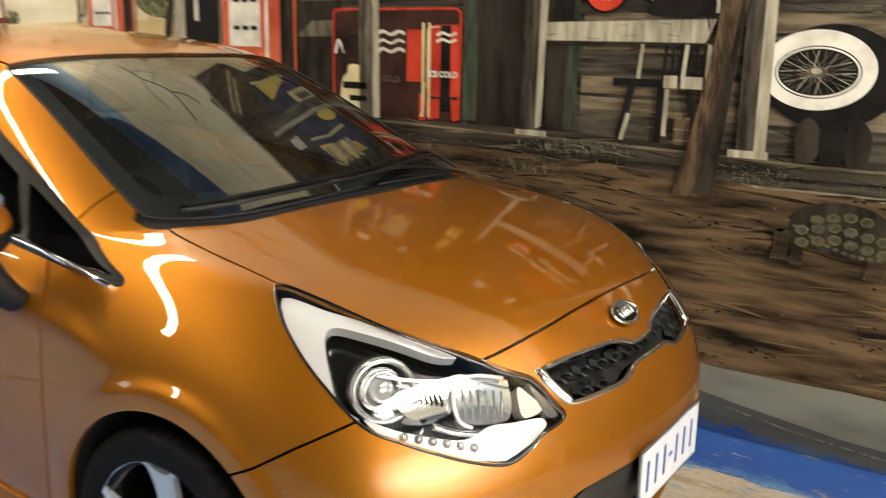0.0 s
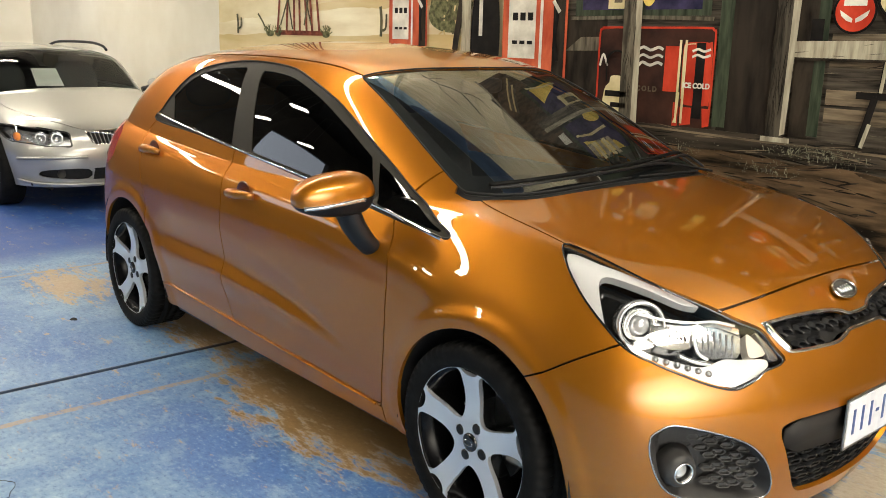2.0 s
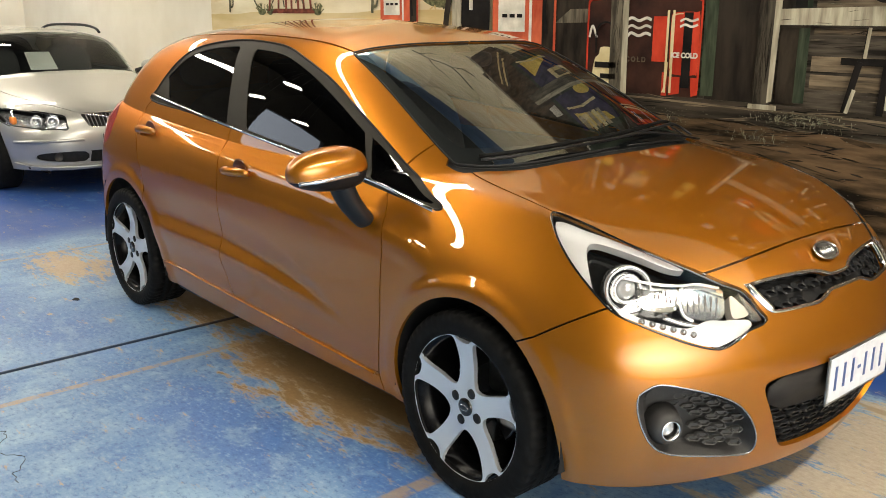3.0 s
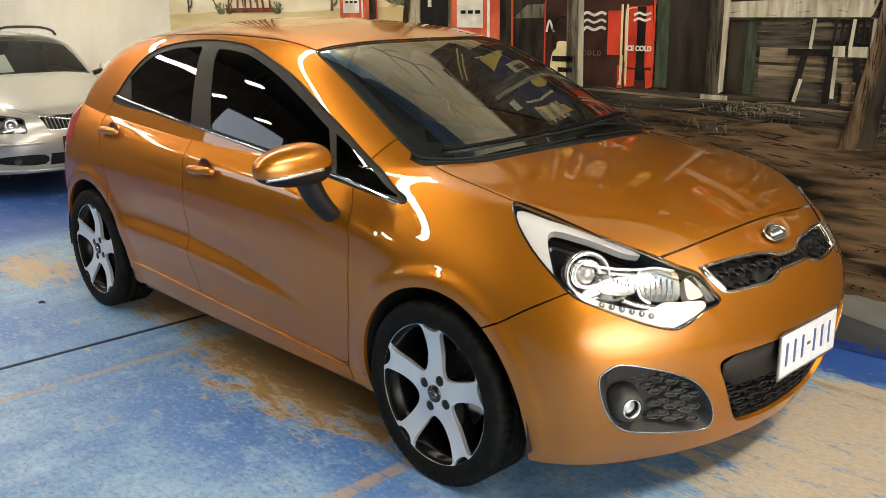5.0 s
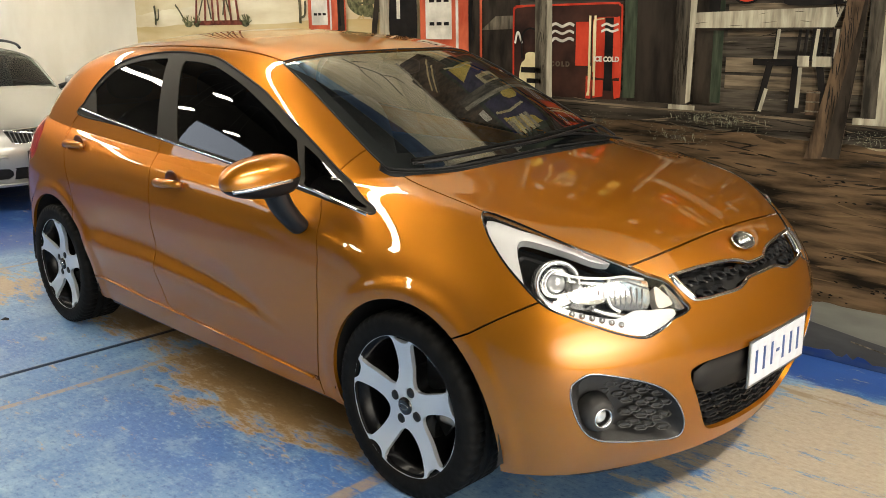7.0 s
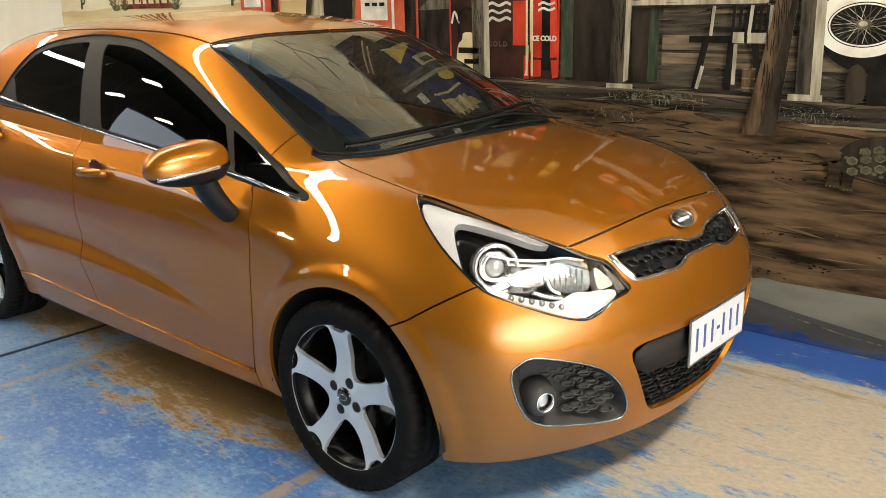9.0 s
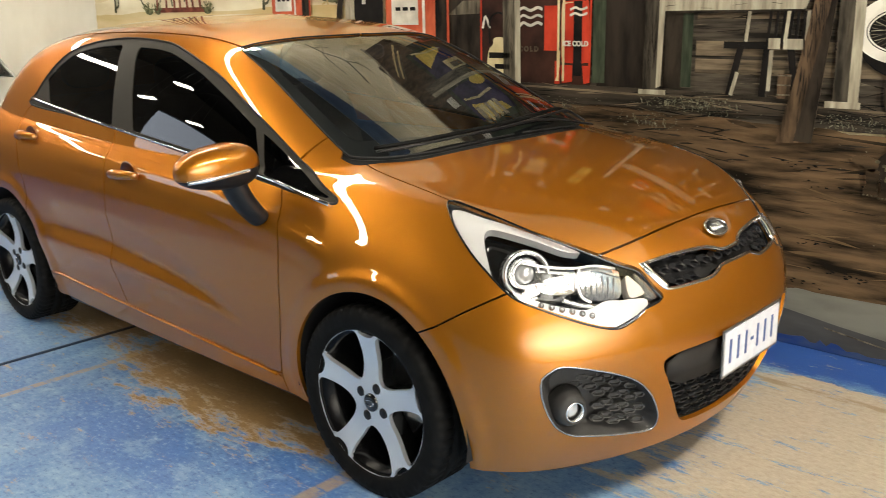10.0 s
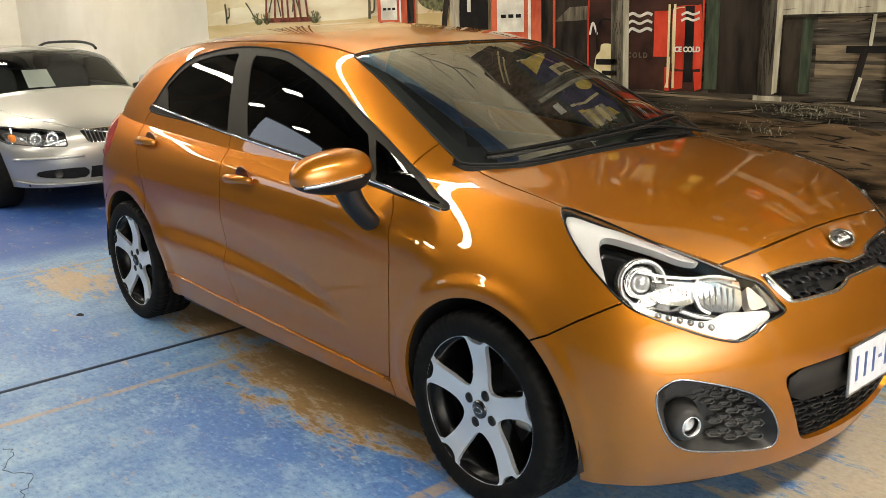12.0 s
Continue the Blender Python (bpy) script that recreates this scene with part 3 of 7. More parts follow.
class Skin:
    """A surface that can be cut along outlines; every face carries the number of its piece."""

    def __init__(self, bm=None, base=None, faces=()):
        self.co, self.polys, self.tag, self.cen, self.nor = [], [], [], [], []
        if base is not None:
            self.ref = base.ref
            index = {}
            for f in faces:
                for w in base.polys[f]:
                    if w not in index:
                        index[w] = len(self.co)
                        self.co.append(base.co[w])
                self.polys.append(tuple(index[w] for w in base.polys[f]))
                self.tag.append(0)
                self.cen.append(base.cen[f])
                self.nor.append(base.nor[f])
            return
        bm.normal_update()
        bm.verts.index_update()
        self.co = [v.co.copy() for v in bm.verts]
        for f in bm.faces:
            self.polys.append(tuple(v.index for v in f.verts))
            self.tag.append(0)
            self.cen.append(tuple(f.calc_center_median()))
            self.nor.append(tuple(f.normal))
        polys = list(self.polys)
        self.ref = (BVHTree.FromPolygons(self.co, polys), list(self.co), [v.normal.copy() for v in bm.verts], polys)
        bm.free()

    @property
    def tree(self):
        return self.ref[0]

    def normal_at(self, co):
        """The uncut surface's normal."""
        tree, cos, nos, polys = self.ref
        _, no, i, _ = tree.find_nearest(co)
        ids = polys[i]
        w = poly_3d_calc([cos[k] for k in ids], co)
        n = Vector()
        for k, f in zip(ids, w):
            n += nos[k] * f
        return n.normalized() if n.length > 1e-6 else no

    def cut(self, outline, u, v, towards, piece, only=None):
        """Cuts along the outline, given on the axes u and v, through faces that look towards, and numbers what lies inside."""
        u, v, d = Vector(u).normalized(), Vector(v).normalized(), Vector(towards).normalized()
        v = (v - u * v.dot(u)).normalized()
        axis = u.cross(v)
        line = np.array(outline)
        lo, hi = line.min(0) - .05, line.max(0) + .05
        cen, nor, tag = np.array(self.cen), np.array(self.nor), np.array(self.tag)
        cu, cv = cen @ np.array(u), cen @ np.array(v)
        ok = (cu > lo[0]) & (cu < hi[0]) & (cv > lo[1]) & (cv < hi[1]) & (nor @ np.array(d) > .05)
        if only is not None:
            ok &= tag == only
        # only faces that the outline touches, or that lie inside it
        picked = np.nonzero(ok)[0].tolist()
        seg = np.concatenate([line, line[:1]])
        a0, b0 = np.minimum(seg[:-1], seg[1:]) - 1e-4, np.maximum(seg[:-1], seg[1:]) + 1e-4
        touched = []
        for f in picked:
            p = [self.co[w] for w in self.polys[f]]
            px, py = [c.dot(u) for c in p], [c.dot(v) for c in p]
            if ((max(px) >= a0[:, 0]) & (min(px) <= b0[:, 0]) & (max(py) >= a0[:, 1]) & (min(py) <= b0[:, 1])).any():
                touched.append(f)
            elif inside(outline, float(cu[f]), float(cv[f])):
                self.tag[f] = piece
        bm = bmesh.new()
        vid, fid = bm.verts.layers.int.new("id"), bm.faces.layers.int.new("tag")
        made = {}
        for f in touched:
            vs = []
            for w in self.polys[f]:
                if w not in made:
                    made[w] = bm.verts.new(self.co[w])
                    made[w][vid] = w + 1
                vs.append(made[w])
            bm.faces.new(vs)[fid] = self.tag[f]
        m = len(outline)
        faces = bm.faces[:]
        for i in range(m):
            a, b = outline[i], outline[(i + 1) % m]
            if abs(a[0] - b[0]) + abs(a[1] - b[1]) < 1e-6:
                continue
            x0, x1, y0, y1 = min(a[0], b[0]) - 1e-4, max(a[0], b[0]) + 1e-4, min(a[1], b[1]) - 1e-4, max(a[1], b[1]) + 1e-4
            chosen = []
            for f in bm.faces:
                px = [w.co.dot(u) for w in f.verts]
                py = [w.co.dot(v) for w in f.verts]
                if max(px) >= x0 and min(px) <= x1 and max(py) >= y0 and min(py) <= y1:
                    chosen.append(f)
            if not chosen:
                continue
            no = axis.cross(u * (b[0] - a[0]) + v * (b[1] - a[1])).normalized()
            before = set(bm.verts)
            geom = list({e for f in chosen for e in f.verts}) + list({e for f in chosen for e in f.edges}) + chosen
            bmesh.ops.bisect_plane(bm, geom=geom, dist=1e-5, plane_co=u * a[0] + v * a[1], plane_no=no)
            for w in bm.verts:
                if w not in before:
                    w[vid] = 0
        # faces next to the touched ones learn of new points on shared edges
        bm.normal_update()
        drop = set(touched)
        for w in bm.verts:
            if w[vid] == 0:
                self.co.append(w.co.copy())
                w[vid] = len(self.co)
        old_edges = {}
        for f in touched:
            p = self.polys[f]
            for k in range(len(p)):
                e = tuple(sorted((p[k], p[(k + 1) % len(p)])))
                old_edges[e] = old_edges.get(e, 0) + 1
        border = {e for e, c in old_edges.items() if c == 1}
        new_border = [w for w in bm.verts if w[vid] > 0 and w.is_boundary]
        if border:
            on_border = {}
            fresh = [w for w in new_border if (w[vid] - 1) not in made]
            for w in fresh:
                for e in border:
                    p, q = self.co[e[0]], self.co[e[1]]
                    d1 = q - p
                    t = (w.co - p).dot(d1) / d1.length_squared
                    if 0 < t < 1 and (p + d1 * t - w.co).length < 1e-5:
                        on_border.setdefault(e, []).append((t, w[vid] - 1))
                        break
            if on_border:
                verts_of = {x for e in on_border for x in e}
                for f in range(len(self.polys)):
                    p = self.polys[f]
                    if f in drop or p is None or not any(x in verts_of for x in p):
                        continue
                    out = []
                    for k in range(len(p)):
                        a, b = p[k], p[(k + 1) % len(p)]
                        out.append(a)
                        e = tuple(sorted((a, b)))
                        if e in on_border:
                            out += [x for _, x in sorted(on_border[e], reverse=(a != e[0]))]
                    self.polys[f] = tuple(out)
        keep = [f for f in range(len(self.polys)) if f not in drop]
        self.polys = [self.polys[f] for f in keep]
        self.tag = [self.tag[f] for f in keep]
        self.cen = [self.cen[f] for f in keep]
        self.nor = [self.nor[f] for f in keep]
        for f in bm.faces:
            c = f.calc_center_median()
            self.polys.append(tuple(w[vid] - 1 for w in f.verts))
            self.tag.append(piece if inside(outline, c.dot(u), c.dot(v)) else f[fid])
            self.cen.append(tuple(c))
            self.nor.append(tuple(f.normal))
        bm.free()

    def faces(self, piece):
        return [f for f, t in enumerate(self.tag) if t == piece]

    def take(self, piece):
        """A piece as a bmesh of its own."""
        out, made = bmesh.new(), {}
        for f in self.faces(piece):
            for w in self.polys[f]:
                if w not in made:
                    made[w] = out.verts.new(self.co[w])
            out.faces.new([made[w] for w in self.polys[f]]).smooth = True
        return out

    def islands(self, piece):
        """Connected groups of the faces of one piece."""
        by_edge = {}
        mine = self.faces(piece)
        for f in mine:
            p = self.polys[f]
            for k in range(len(p)):
                by_edge.setdefault(tuple(sorted((p[k], p[(k + 1) % len(p)]))), []).append(f)
        seen, groups = set(), []
        for f in mine:
            if f in seen:
                continue
            seen.add(f)
            stack, group = [f], []
            while stack:
                g = stack.pop()
                group.append(g)
                p = self.polys[g]
                for k in range(len(p)):
                    for h in by_edge[tuple(sorted((p[k], p[(k + 1) % len(p)])))]:
                        if h not in seen:
                            seen.add(h)
                            stack.append(h)
            groups.append(group)
        return groups


def panel(name, skin, faces, material, parent, label="", both=False, mirror=False, flange=0.014, shift=0.0):
    """A panel out of the faces of a skin: shaded by the uncut surface, edges folded in. both: with its mirror image in one mesh."""
    verts, index, polys = [], {}, []
    for f in faces:
        for w in skin.polys[f]:
            if w not in index:
                index[w] = len(verts)
                verts.append(skin.co[w].copy())
        polys.append([index[w] for w in skin.polys[f]])
    normals = [skin.normal_at(c) for c in verts]
    if shift:
        verts = [c + n * shift for c, n in zip(verts, normals)]
    count = {}
    for p in polys:
        for k in range(len(p)):
            e = (p[k], p[(k + 1) % len(p)])
            count[tuple(sorted(e))] = count.get(tuple(sorted(e)), 0) + 1
    loops = [[normals[k] for k in p] for p in polys]
    if flange:
        deep = {}
        for p in list(polys):
            for k in range(len(p)):
                a, b = p[k], p[(k + 1) % len(p)]
                if count[tuple(sorted((a, b)))] != 1 or (abs(verts[a].y) < 1e-4 and abs(verts[b].y) < 1e-4):
                    continue
                for w in (a, b):
                    if w not in deep:
                        deep[w] = len(verts)
                        verts.append(verts[w] - normals[w] * flange)
                q = [b, a, deep[a], deep[b]]
                no = (verts[a] - verts[b]).cross(verts[deep[a]] - verts[b]).normalized()
                polys.append(q)
                loops.append([no] * 4)
    if mirror or both:
        flip = [Vector((c.x, -c.y, c.z)) for c in verts]
        mp = [p[::-1] for p in polys]
        ml = [[Vector((n.x, -n.y, n.z)) for n in reversed(l)] for l in loops]
        if both:
            k = len(verts)
            verts, polys, loops = verts + flip, polys + [[i + k for i in p] for p in mp], loops + ml
        else:
            verts, polys, loops = flip, mp, ml
    me = bpy.data.meshes.new(name)
    me.from_pydata([tuple(c) for c in verts], [], polys)
    me.polygons.foreach_set("use_smooth", [True] * len(polys))
    me.normals_split_custom_set([tuple(n) for l in loops for n in l])
    me.materials.append(material)
    ob = new(name, me)
    ob.parent = parent
    if label:
        ob["label"] = label
    return ob


def ring_of(bm):
    """The boundary of a bmesh patch, as an ordered list of points."""
    edges = [e for e in bm.edges if len(e.link_faces) == 1]
    link = {}
    for e in edges:
        for w in e.verts:
            link.setdefault(w, []).append(e.other_vert(w))
    start = edges[0].verts[0]
    out, prev, cur = [start], None, start
    while True:
        nxt = [w for w in link[cur] if w is not prev]
        if not nxt or nxt[0] is start:
            break
        prev, cur = cur, nxt[0]
        out.append(cur)
        if len(out) > len(edges):
            break
    return [w.co.copy() for w in out]


def funnel(ring, steps):
    """Rings set in from an outline: each step (shift, scale); the last one closed."""
    bm = bmesh.new()
    c = sum(ring, Vector()) / len(ring)
    rows = []
    for shift, scale in steps:
        s = Vector(shift)
        rows.append([bm.verts.new(c + (p - c) * scale + s) for p in ring])
    n = len(ring)
    for p, q in zip(rows, rows[1:]):
        for k in range(n):
            bm.faces.new((p[k], p[(k + 1) % n], q[(k + 1) % n], q[k])).smooth = True
    cap = bm.faces.new(rows[-1])
    bmesh.ops.triangulate(bm, faces=[cap])
    bmesh.ops.recalc_face_normals(bm, faces=bm.faces)
    return bm


SIDE = ((1, 0, 0), (0, 0, 1), (0, -1, 0))
PLAN = ((1, 0, 0), (0, 1, 0), (0, 0, 1))
FRONT = ((0, 1, 0), (0, 0, 1), (1, 0, 0))


def circle(cx, cy, r, n=48, a0=0, a1=360):
    return [(cx + r * math.cos(radians(a0 + (a1 - a0) * k / n)), cy + r * math.sin(radians(a0 + (a1 - a0) * k / n))) for k in range(n)]

# ---- the orange hatchback ----
def surface_bm(grid):
    bm = bmesh.new()
    sheet(bm, grid)
    bmesh.ops.remove_doubles(bm, verts=bm.verts, dist=1e-5)
    bmesh.ops.recalc_face_normals(bm, faces=bm.faces)
    if sum(f.normal.y for f in bm.faces) > 0:
        bmesh.ops.reverse_faces(bm, faces=bm.faces)
    return bm


ARCH_F, ARCH_R = (1.308, .302, .362), (-1.262, .305, .368)


def flared(grid):
    """Lips round the wheel arches."""
    g = grid.copy()
    for cx, cz, r in (ARCH_F, ARCH_R):
        d = np.hypot(g[..., 0] - cx, g[..., 2] - cz) - r
        side = np.clip((g[..., 1] - .70) / .1, 0, 1)
        k = 1 / (1 + np.exp((d - .055) / .006))
        g[..., 1] += side * k * (.010 - .05 * np.clip(.03 - d, 0, .03))
    return g


skin = Skin(surface_bm(flared(body_surface(260, 225))))
HL_U, HL_V, HL_D = (.77, .64, 0), (-.2, .2, .95), (.6, -.72, .35)


def flat(points, u, v):
    u, v = Vector(u).normalized(), Vector(v).normalized()
    v = (v - u * v.dot(u)).normalized()
    return [(Vector(p).dot(u), Vector(p).dot(v)) for p in points]


# openings and panels, as outlines on the body
for n, (cx, cz, r) in enumerate((ARCH_F, ARCH_R)):
    skin.cut(circle(cx, cz, r, 72), *SIDE, -1)
LIGHT_EDGE = [(1.462, -.652, .932), (1.559, -.632, .911), (1.653, -.614, .888), (1.749, -.577, .858), (1.855, -.507, .816), (1.917, -.456, .784), (1.957, -.412, .760), (1.997, -.400, .718),
              (2.022, -.389, .684), (2.012, -.455, .668), (2.007, -.502, .646), (1.990, -.552, .632), (1.953, -.613, .649), (1.899, -.669, .675), (1.838, -.715, .700), (1.767, -.750, .728), (1.670, -.757, .796), (1.598, -.747, .847), (1.522, -.712, .898)]
HEADLIGHT, GLASS_F, GLASS_R, GLASS_Q, FRAME, SCREEN, GRILLE, INTAKE, FOG, SCUTTLE, TAIL, GAP = 1, 2, 3, 4, 5, 6, 7, 8, 9, 10, 11, -1
light_line = flat(LIGHT_EDGE, HL_U, HL_V)
skin.cut(smooth_line(light_line, 3, True), HL_U, HL_V, HL_D, HEADLIGHT)
side_windows = smooth_line([(-1.131, 1.066), (-1.104, 1.121), (-1.055, 1.189), (-.985, 1.257), (-.88, 1.316), (-.693, 1.352), (-.46, 1.370), (-.207, 1.364), (-.006, 1.340), (.292, 1.255), (.511, 1.158), (.699, 1.069), (.873, .982), (1.01, .932), (1.095, .905), (1.088, .890), (.977, .897), (.689, .924), (.3, .961), (-.137, 1.003), (-.656, 1.044)], 4, True)
skin.cut(side_windows, *SIDE, FRAME)
front_glass = smooth_line([(-.285, 1.338), (-.15, 1.333), (.0, 1.312), (.22, 1.247), (.436, 1.158)], 4) + smooth_line([(.600, 1.080), (.612, 1.06), (.665, .958), (.66, .944), (.64, .943)], 3) + [(.3, .978), (-.1, 1.013), (-.155, 1.018), (-.165, 1.03)] + smooth_line([(-.262, 1.25), (-.292, 1.318), (-.285, 1.338)], 3)
skin.cut(front_glass, *SIDE, GLASS_F, only=FRAME)
rear_glass = smooth_line([(-1.03, 1.19), (-.93, 1.262), (-.83, 1.303), (-.657, 1.332), (-.455, 1.345)], 4) + smooth_line([(-.435, 1.335), (-.40, 1.25), (-.335, 1.05), (-.34, 1.032), (-.36, 1.03)], 3) + smooth_line([(-.66, 1.057), (-.92, 1.079), (-.945, 1.09), (-1.0, 1.155), (-1.03, 1.18)], 3)
skin.cut(rear_glass, *SIDE, GLASS_R, only=FRAME)
quarter_glass = [(.645, 1.066), (.70, 1.044), (.873, .962), (1.0, .922), (1.055, .909), (1.05, .904), (.977, .908), (.72, .936), (.70, .942), (.69, .955)]
skin.cut(quarter_glass, *SIDE, GLASS_Q, only=FRAME)
screen_line = smooth_line([(.385, .02), (.384, -.13), (.345, -.37), (.312, -.50), (.33, -.535), (.558, -.570), (.786, -.603), (.965, -.622), (1.02, -.612), (1.10, -.532), (1.165, -.40), (1.195, -.216), (1.205, .02)], 4)
skin.cut(screen_line, *PLAN, SCREEN)
skin.cut(smooth_line([(1.225, .02), (1.245, .02), (1.24, -.12), (1.222, -.30), (1.18, -.475), (1.09, -.588), (1.045, -.632), (.98, -.645)], 4) + [(.965, -.622), (1.02, -.612), (1.10, -.532), (1.165, -.40), (1.195, -.216), (1.205, .02)], *PLAN, SCUTTLE, only=0)
grille_line = smooth_line([(.03, .748), (-.045, .748), (-.085, .760), (-.143, .768), (-.27, .770), (-.385, .762)], 3) + smooth_line([(-.383, .745), (-.36, .704), (-.33, .695), (-.25, .695), (-.167, .696), (-.12, .706), (-.085, .715), (.03, .716)], 3)
skin.cut(grille_line, *FRONT, GRILLE, only=0)
intake_line = smooth_line([(.03, .535), (-.172, .531), (-.313, .527), (-.39, .518), (-.412, .493), (-.375, .419), (-.316, .325), (-.265, .272), (-.20, .258), (-.1, .254), (.03, .254)], 4)
skin.cut(intake_line, *FRONT, INTAKE, only=0)
FOG_EDGE = [(1.875, -.751, .501), (1.892, -.735, .528), (1.92, -.705, .541), (1.975, -.636, .522), (2.015, -.558, .492), (2.036, -.501, .457), (2.043, -.447, .400), (2.035, -.402, .325), (2.017, -.405, .281), (1.993, -.505, .292), (1.945, -.631, .316), (1.917, -.679, .334), (1.895, -.715, .371), (1.880, -.744, .439)]
FG_U, FG_D = (.6, .8, 0), (.8, -.6, 0)
fog_line = smooth_line(flat(FOG_EDGE, FG_U, (0, 0, 1)), 4, True)
skin.cut(fog_line, FG_U, (0, 0, 1), FG_D, FOG)
skin.cut(smooth_line([(-1.50, .97), (-1.49, .90), (-1.53, .84), (-1.65, .80), (-1.78, .82), (-1.84, .95), (-1.70, 1.02), (-1.58, 1.02)], 3, True), *SIDE, TAIL, only=0)
# shut lines
W = .0055
for line, axes in (
    ([(1.02, -.63), (1.062, -.612), (1.119, -.621), (1.29, -.640), (1.455, -.650), (1.475, -.650)], PLAN),
    ([(1.83, -.53), (1.855, -.500), (1.885, -.377), (1.902, -.245), (1.908, -.1), (1.909, .03)], PLAN),
    ([(.828, .935), (.840, .90), (.864, .86), (.884, .75), (.887, .643), (.873, .476), (.832, .275), (.80, .268)], SIDE),
    ([(-.290, 1.05), (-.283, .92), (-.255, .75), (-.252, .563), (-.235, .40), (-.19, .283)], SIDE),
    ([(-1.08, 1.08), (-1.15, 1.05), (-1.185, 1.005), (-1.172, .957), (-1.13, .883), (-1.085, .80), (-1.04, .735), (-1.01, .65), (-1.03, .55)], SIDE),
    ([(-.95, .322), (-.60, .309), (-.2, .295), (.3, .277), (.70, .268), (.835, .275)], SIDE),
    ([(.80, -.74), (.83, -.72), (.865, -.68), (.89, -.62), (.90, -.58)], PLAN),
    ([(.832, .285), (.832, .24), (.834, .14)], SIDE),
):
    skin.cut(strip(smooth_line(line, 4), W), *axes, GAP, only=0)
skin.cut(strip([(1.50, .585), (1.576, .622), (1.66, .676), (1.76, .735)], W), *SIDE, GAP, only=0)
skin.cut(strip(smooth_line([(.37, -.515), (.2, -.525), (-.3, -.535), (-.9, -.52), (-1.30, -.47), (-1.42, -.30), (-1.43, .03)], 4), .009), *PLAN, GAP, only=0)

car = thing("car", "metallic burnt-orange five-door hatchback car on a blue floor", "car")
groups = sorted(skin.islands(0), key=len, reverse=True)


def centre(faces):
    return sum((Vector(skin.cen[f]) for f in faces), Vector()) / len(faces)


panels = {}
for faces in groups:
    if len(faces) < 4:
        continue
    c = centre(faces)
    hi = max(skin.cen[f][1] for f in faces)
    middle = hi > -.03
    if middle:
        name = "roof" if c.z > 1.2 else "bonnet" if c.z > .86 and c.x > 1 else "bumper" if c.x > 1 else "body_side"
    else:
        name = "front_door" if -.2 < c.x < .7 and c.z < .9 else "rear_door" if -1.0 < c.x < -.3 and c.z < .9 else "fender" if c.x > .8 else "body_trim"
    panels.setdefault(name, []).append((faces, middle))
for name, found in panels.items():
    for faces, middle in found:
        if middle and name in ("roof", "bonnet", "bumper"):
            panel(name, skin, faces, PAINT, car, both=True)
        else:
            panel(name, skin, faces, PAINT, car)
            panel(name, skin, faces, PAINT, car, mirror=True)


def piece(k):
    return skin.faces(k)


def pair(name, k, material, label="", flange=.01, shift=0.0):
    return [panel(name, skin, piece(k), material, car, label, mirror=m, flange=flange, shift=shift) for m in (False, True)]


pair("window_surround", FRAME, TRIM_GREY, "satin grey-brown door frames and pillar", shift=-.003)
pair("front_window", GLASS_F, DARK_GLASS, "dark tinted glass", flange=.004, shift=-.007)
pair("rear_window", GLASS_R, DARK_GLASS, "dark tinted glass", flange=.004, shift=-.007)
pair("quarter_window", GLASS_Q, DARK_GLASS, "dark tinted glass", flange=.004, shift=-.006)
pair("tail_light", TAIL, RED_LENS, "red tail light lens")
windscreen = panel("windscreen", skin, piece(SCREEN), SCREEN_GLASS, car, "clear curved windscreen", both=True, flange=.004, shift=-.004)
windscreen.visible_shadow = False
frit_skin = Skin(base=skin, faces=piece(SCREEN))
frit_skin.cut(smooth_line([(.402, .02), (.402, -.13), (.367, -.36), (.347, -.475), (.372, -.497), (.56, -.528), (.79, -.558), (.93, -.568), (.98, -.545), (1.035, -.46), (1.09, -.33), (1.115, -.2), (1.12, .02)], 4), *PLAN, 1)
panel("screen_border", frit_skin, frit_skin.faces(0), BLACK_SATIN, windscreen, "black printed border of the glass", both=True, flange=0, shift=-.010)
panel("scuttle", skin, piece(SCUTTLE), BLACK_PLASTIC, car, "black plastic scuttle panel", both=True, shift=-.012)


def twice(name, make, material, parent, label="", smooth=None):
    """A part on the right-hand side and its mirror image."""
    out = []
    for s in (1, -1):
        bm = make()
        if s < 0:
            bmesh.ops.scale(bm, vec=(1, -1, 1), verts=bm.verts)
            bmesh.ops.reverse_faces(bm, faces=bm.faces)
        out.append(part(name, bm, material, parent[0 if s > 0 else 1] if isinstance(parent, list) else parent, label, smooth))
    return out


def on_body(x, z, lift=0.0):
    """The point of the flank at x and z."""
    hit, no, _, _ = skin.tree.ray_cast(Vector((x, -2, z)), Vector((0, 1, 0)))
    return hit + no * lift * (1 if no.y < 0 else -1)


def on_plan(x, y, lift=0.0):
    flip = y > 0
    hit, no, _, _ = skin.tree.ray_cast(Vector((x, min(-abs(y), -.0005), 3)), Vector((0, 0, -1)))
    p = hit + no * lift * (1 if no.z > 0 else -1)
    return Vector((p.x, -p.y, p.z)) if flip else p


def on_front(y, z, lift=0.0):
    hit, no, _, _ = skin.tree.ray_cast(Vector((4, min(y, -.0005), z)), Vector((-1, 0, 0)))
    return hit + no * lift * (1 if no.x > 0 else -1)


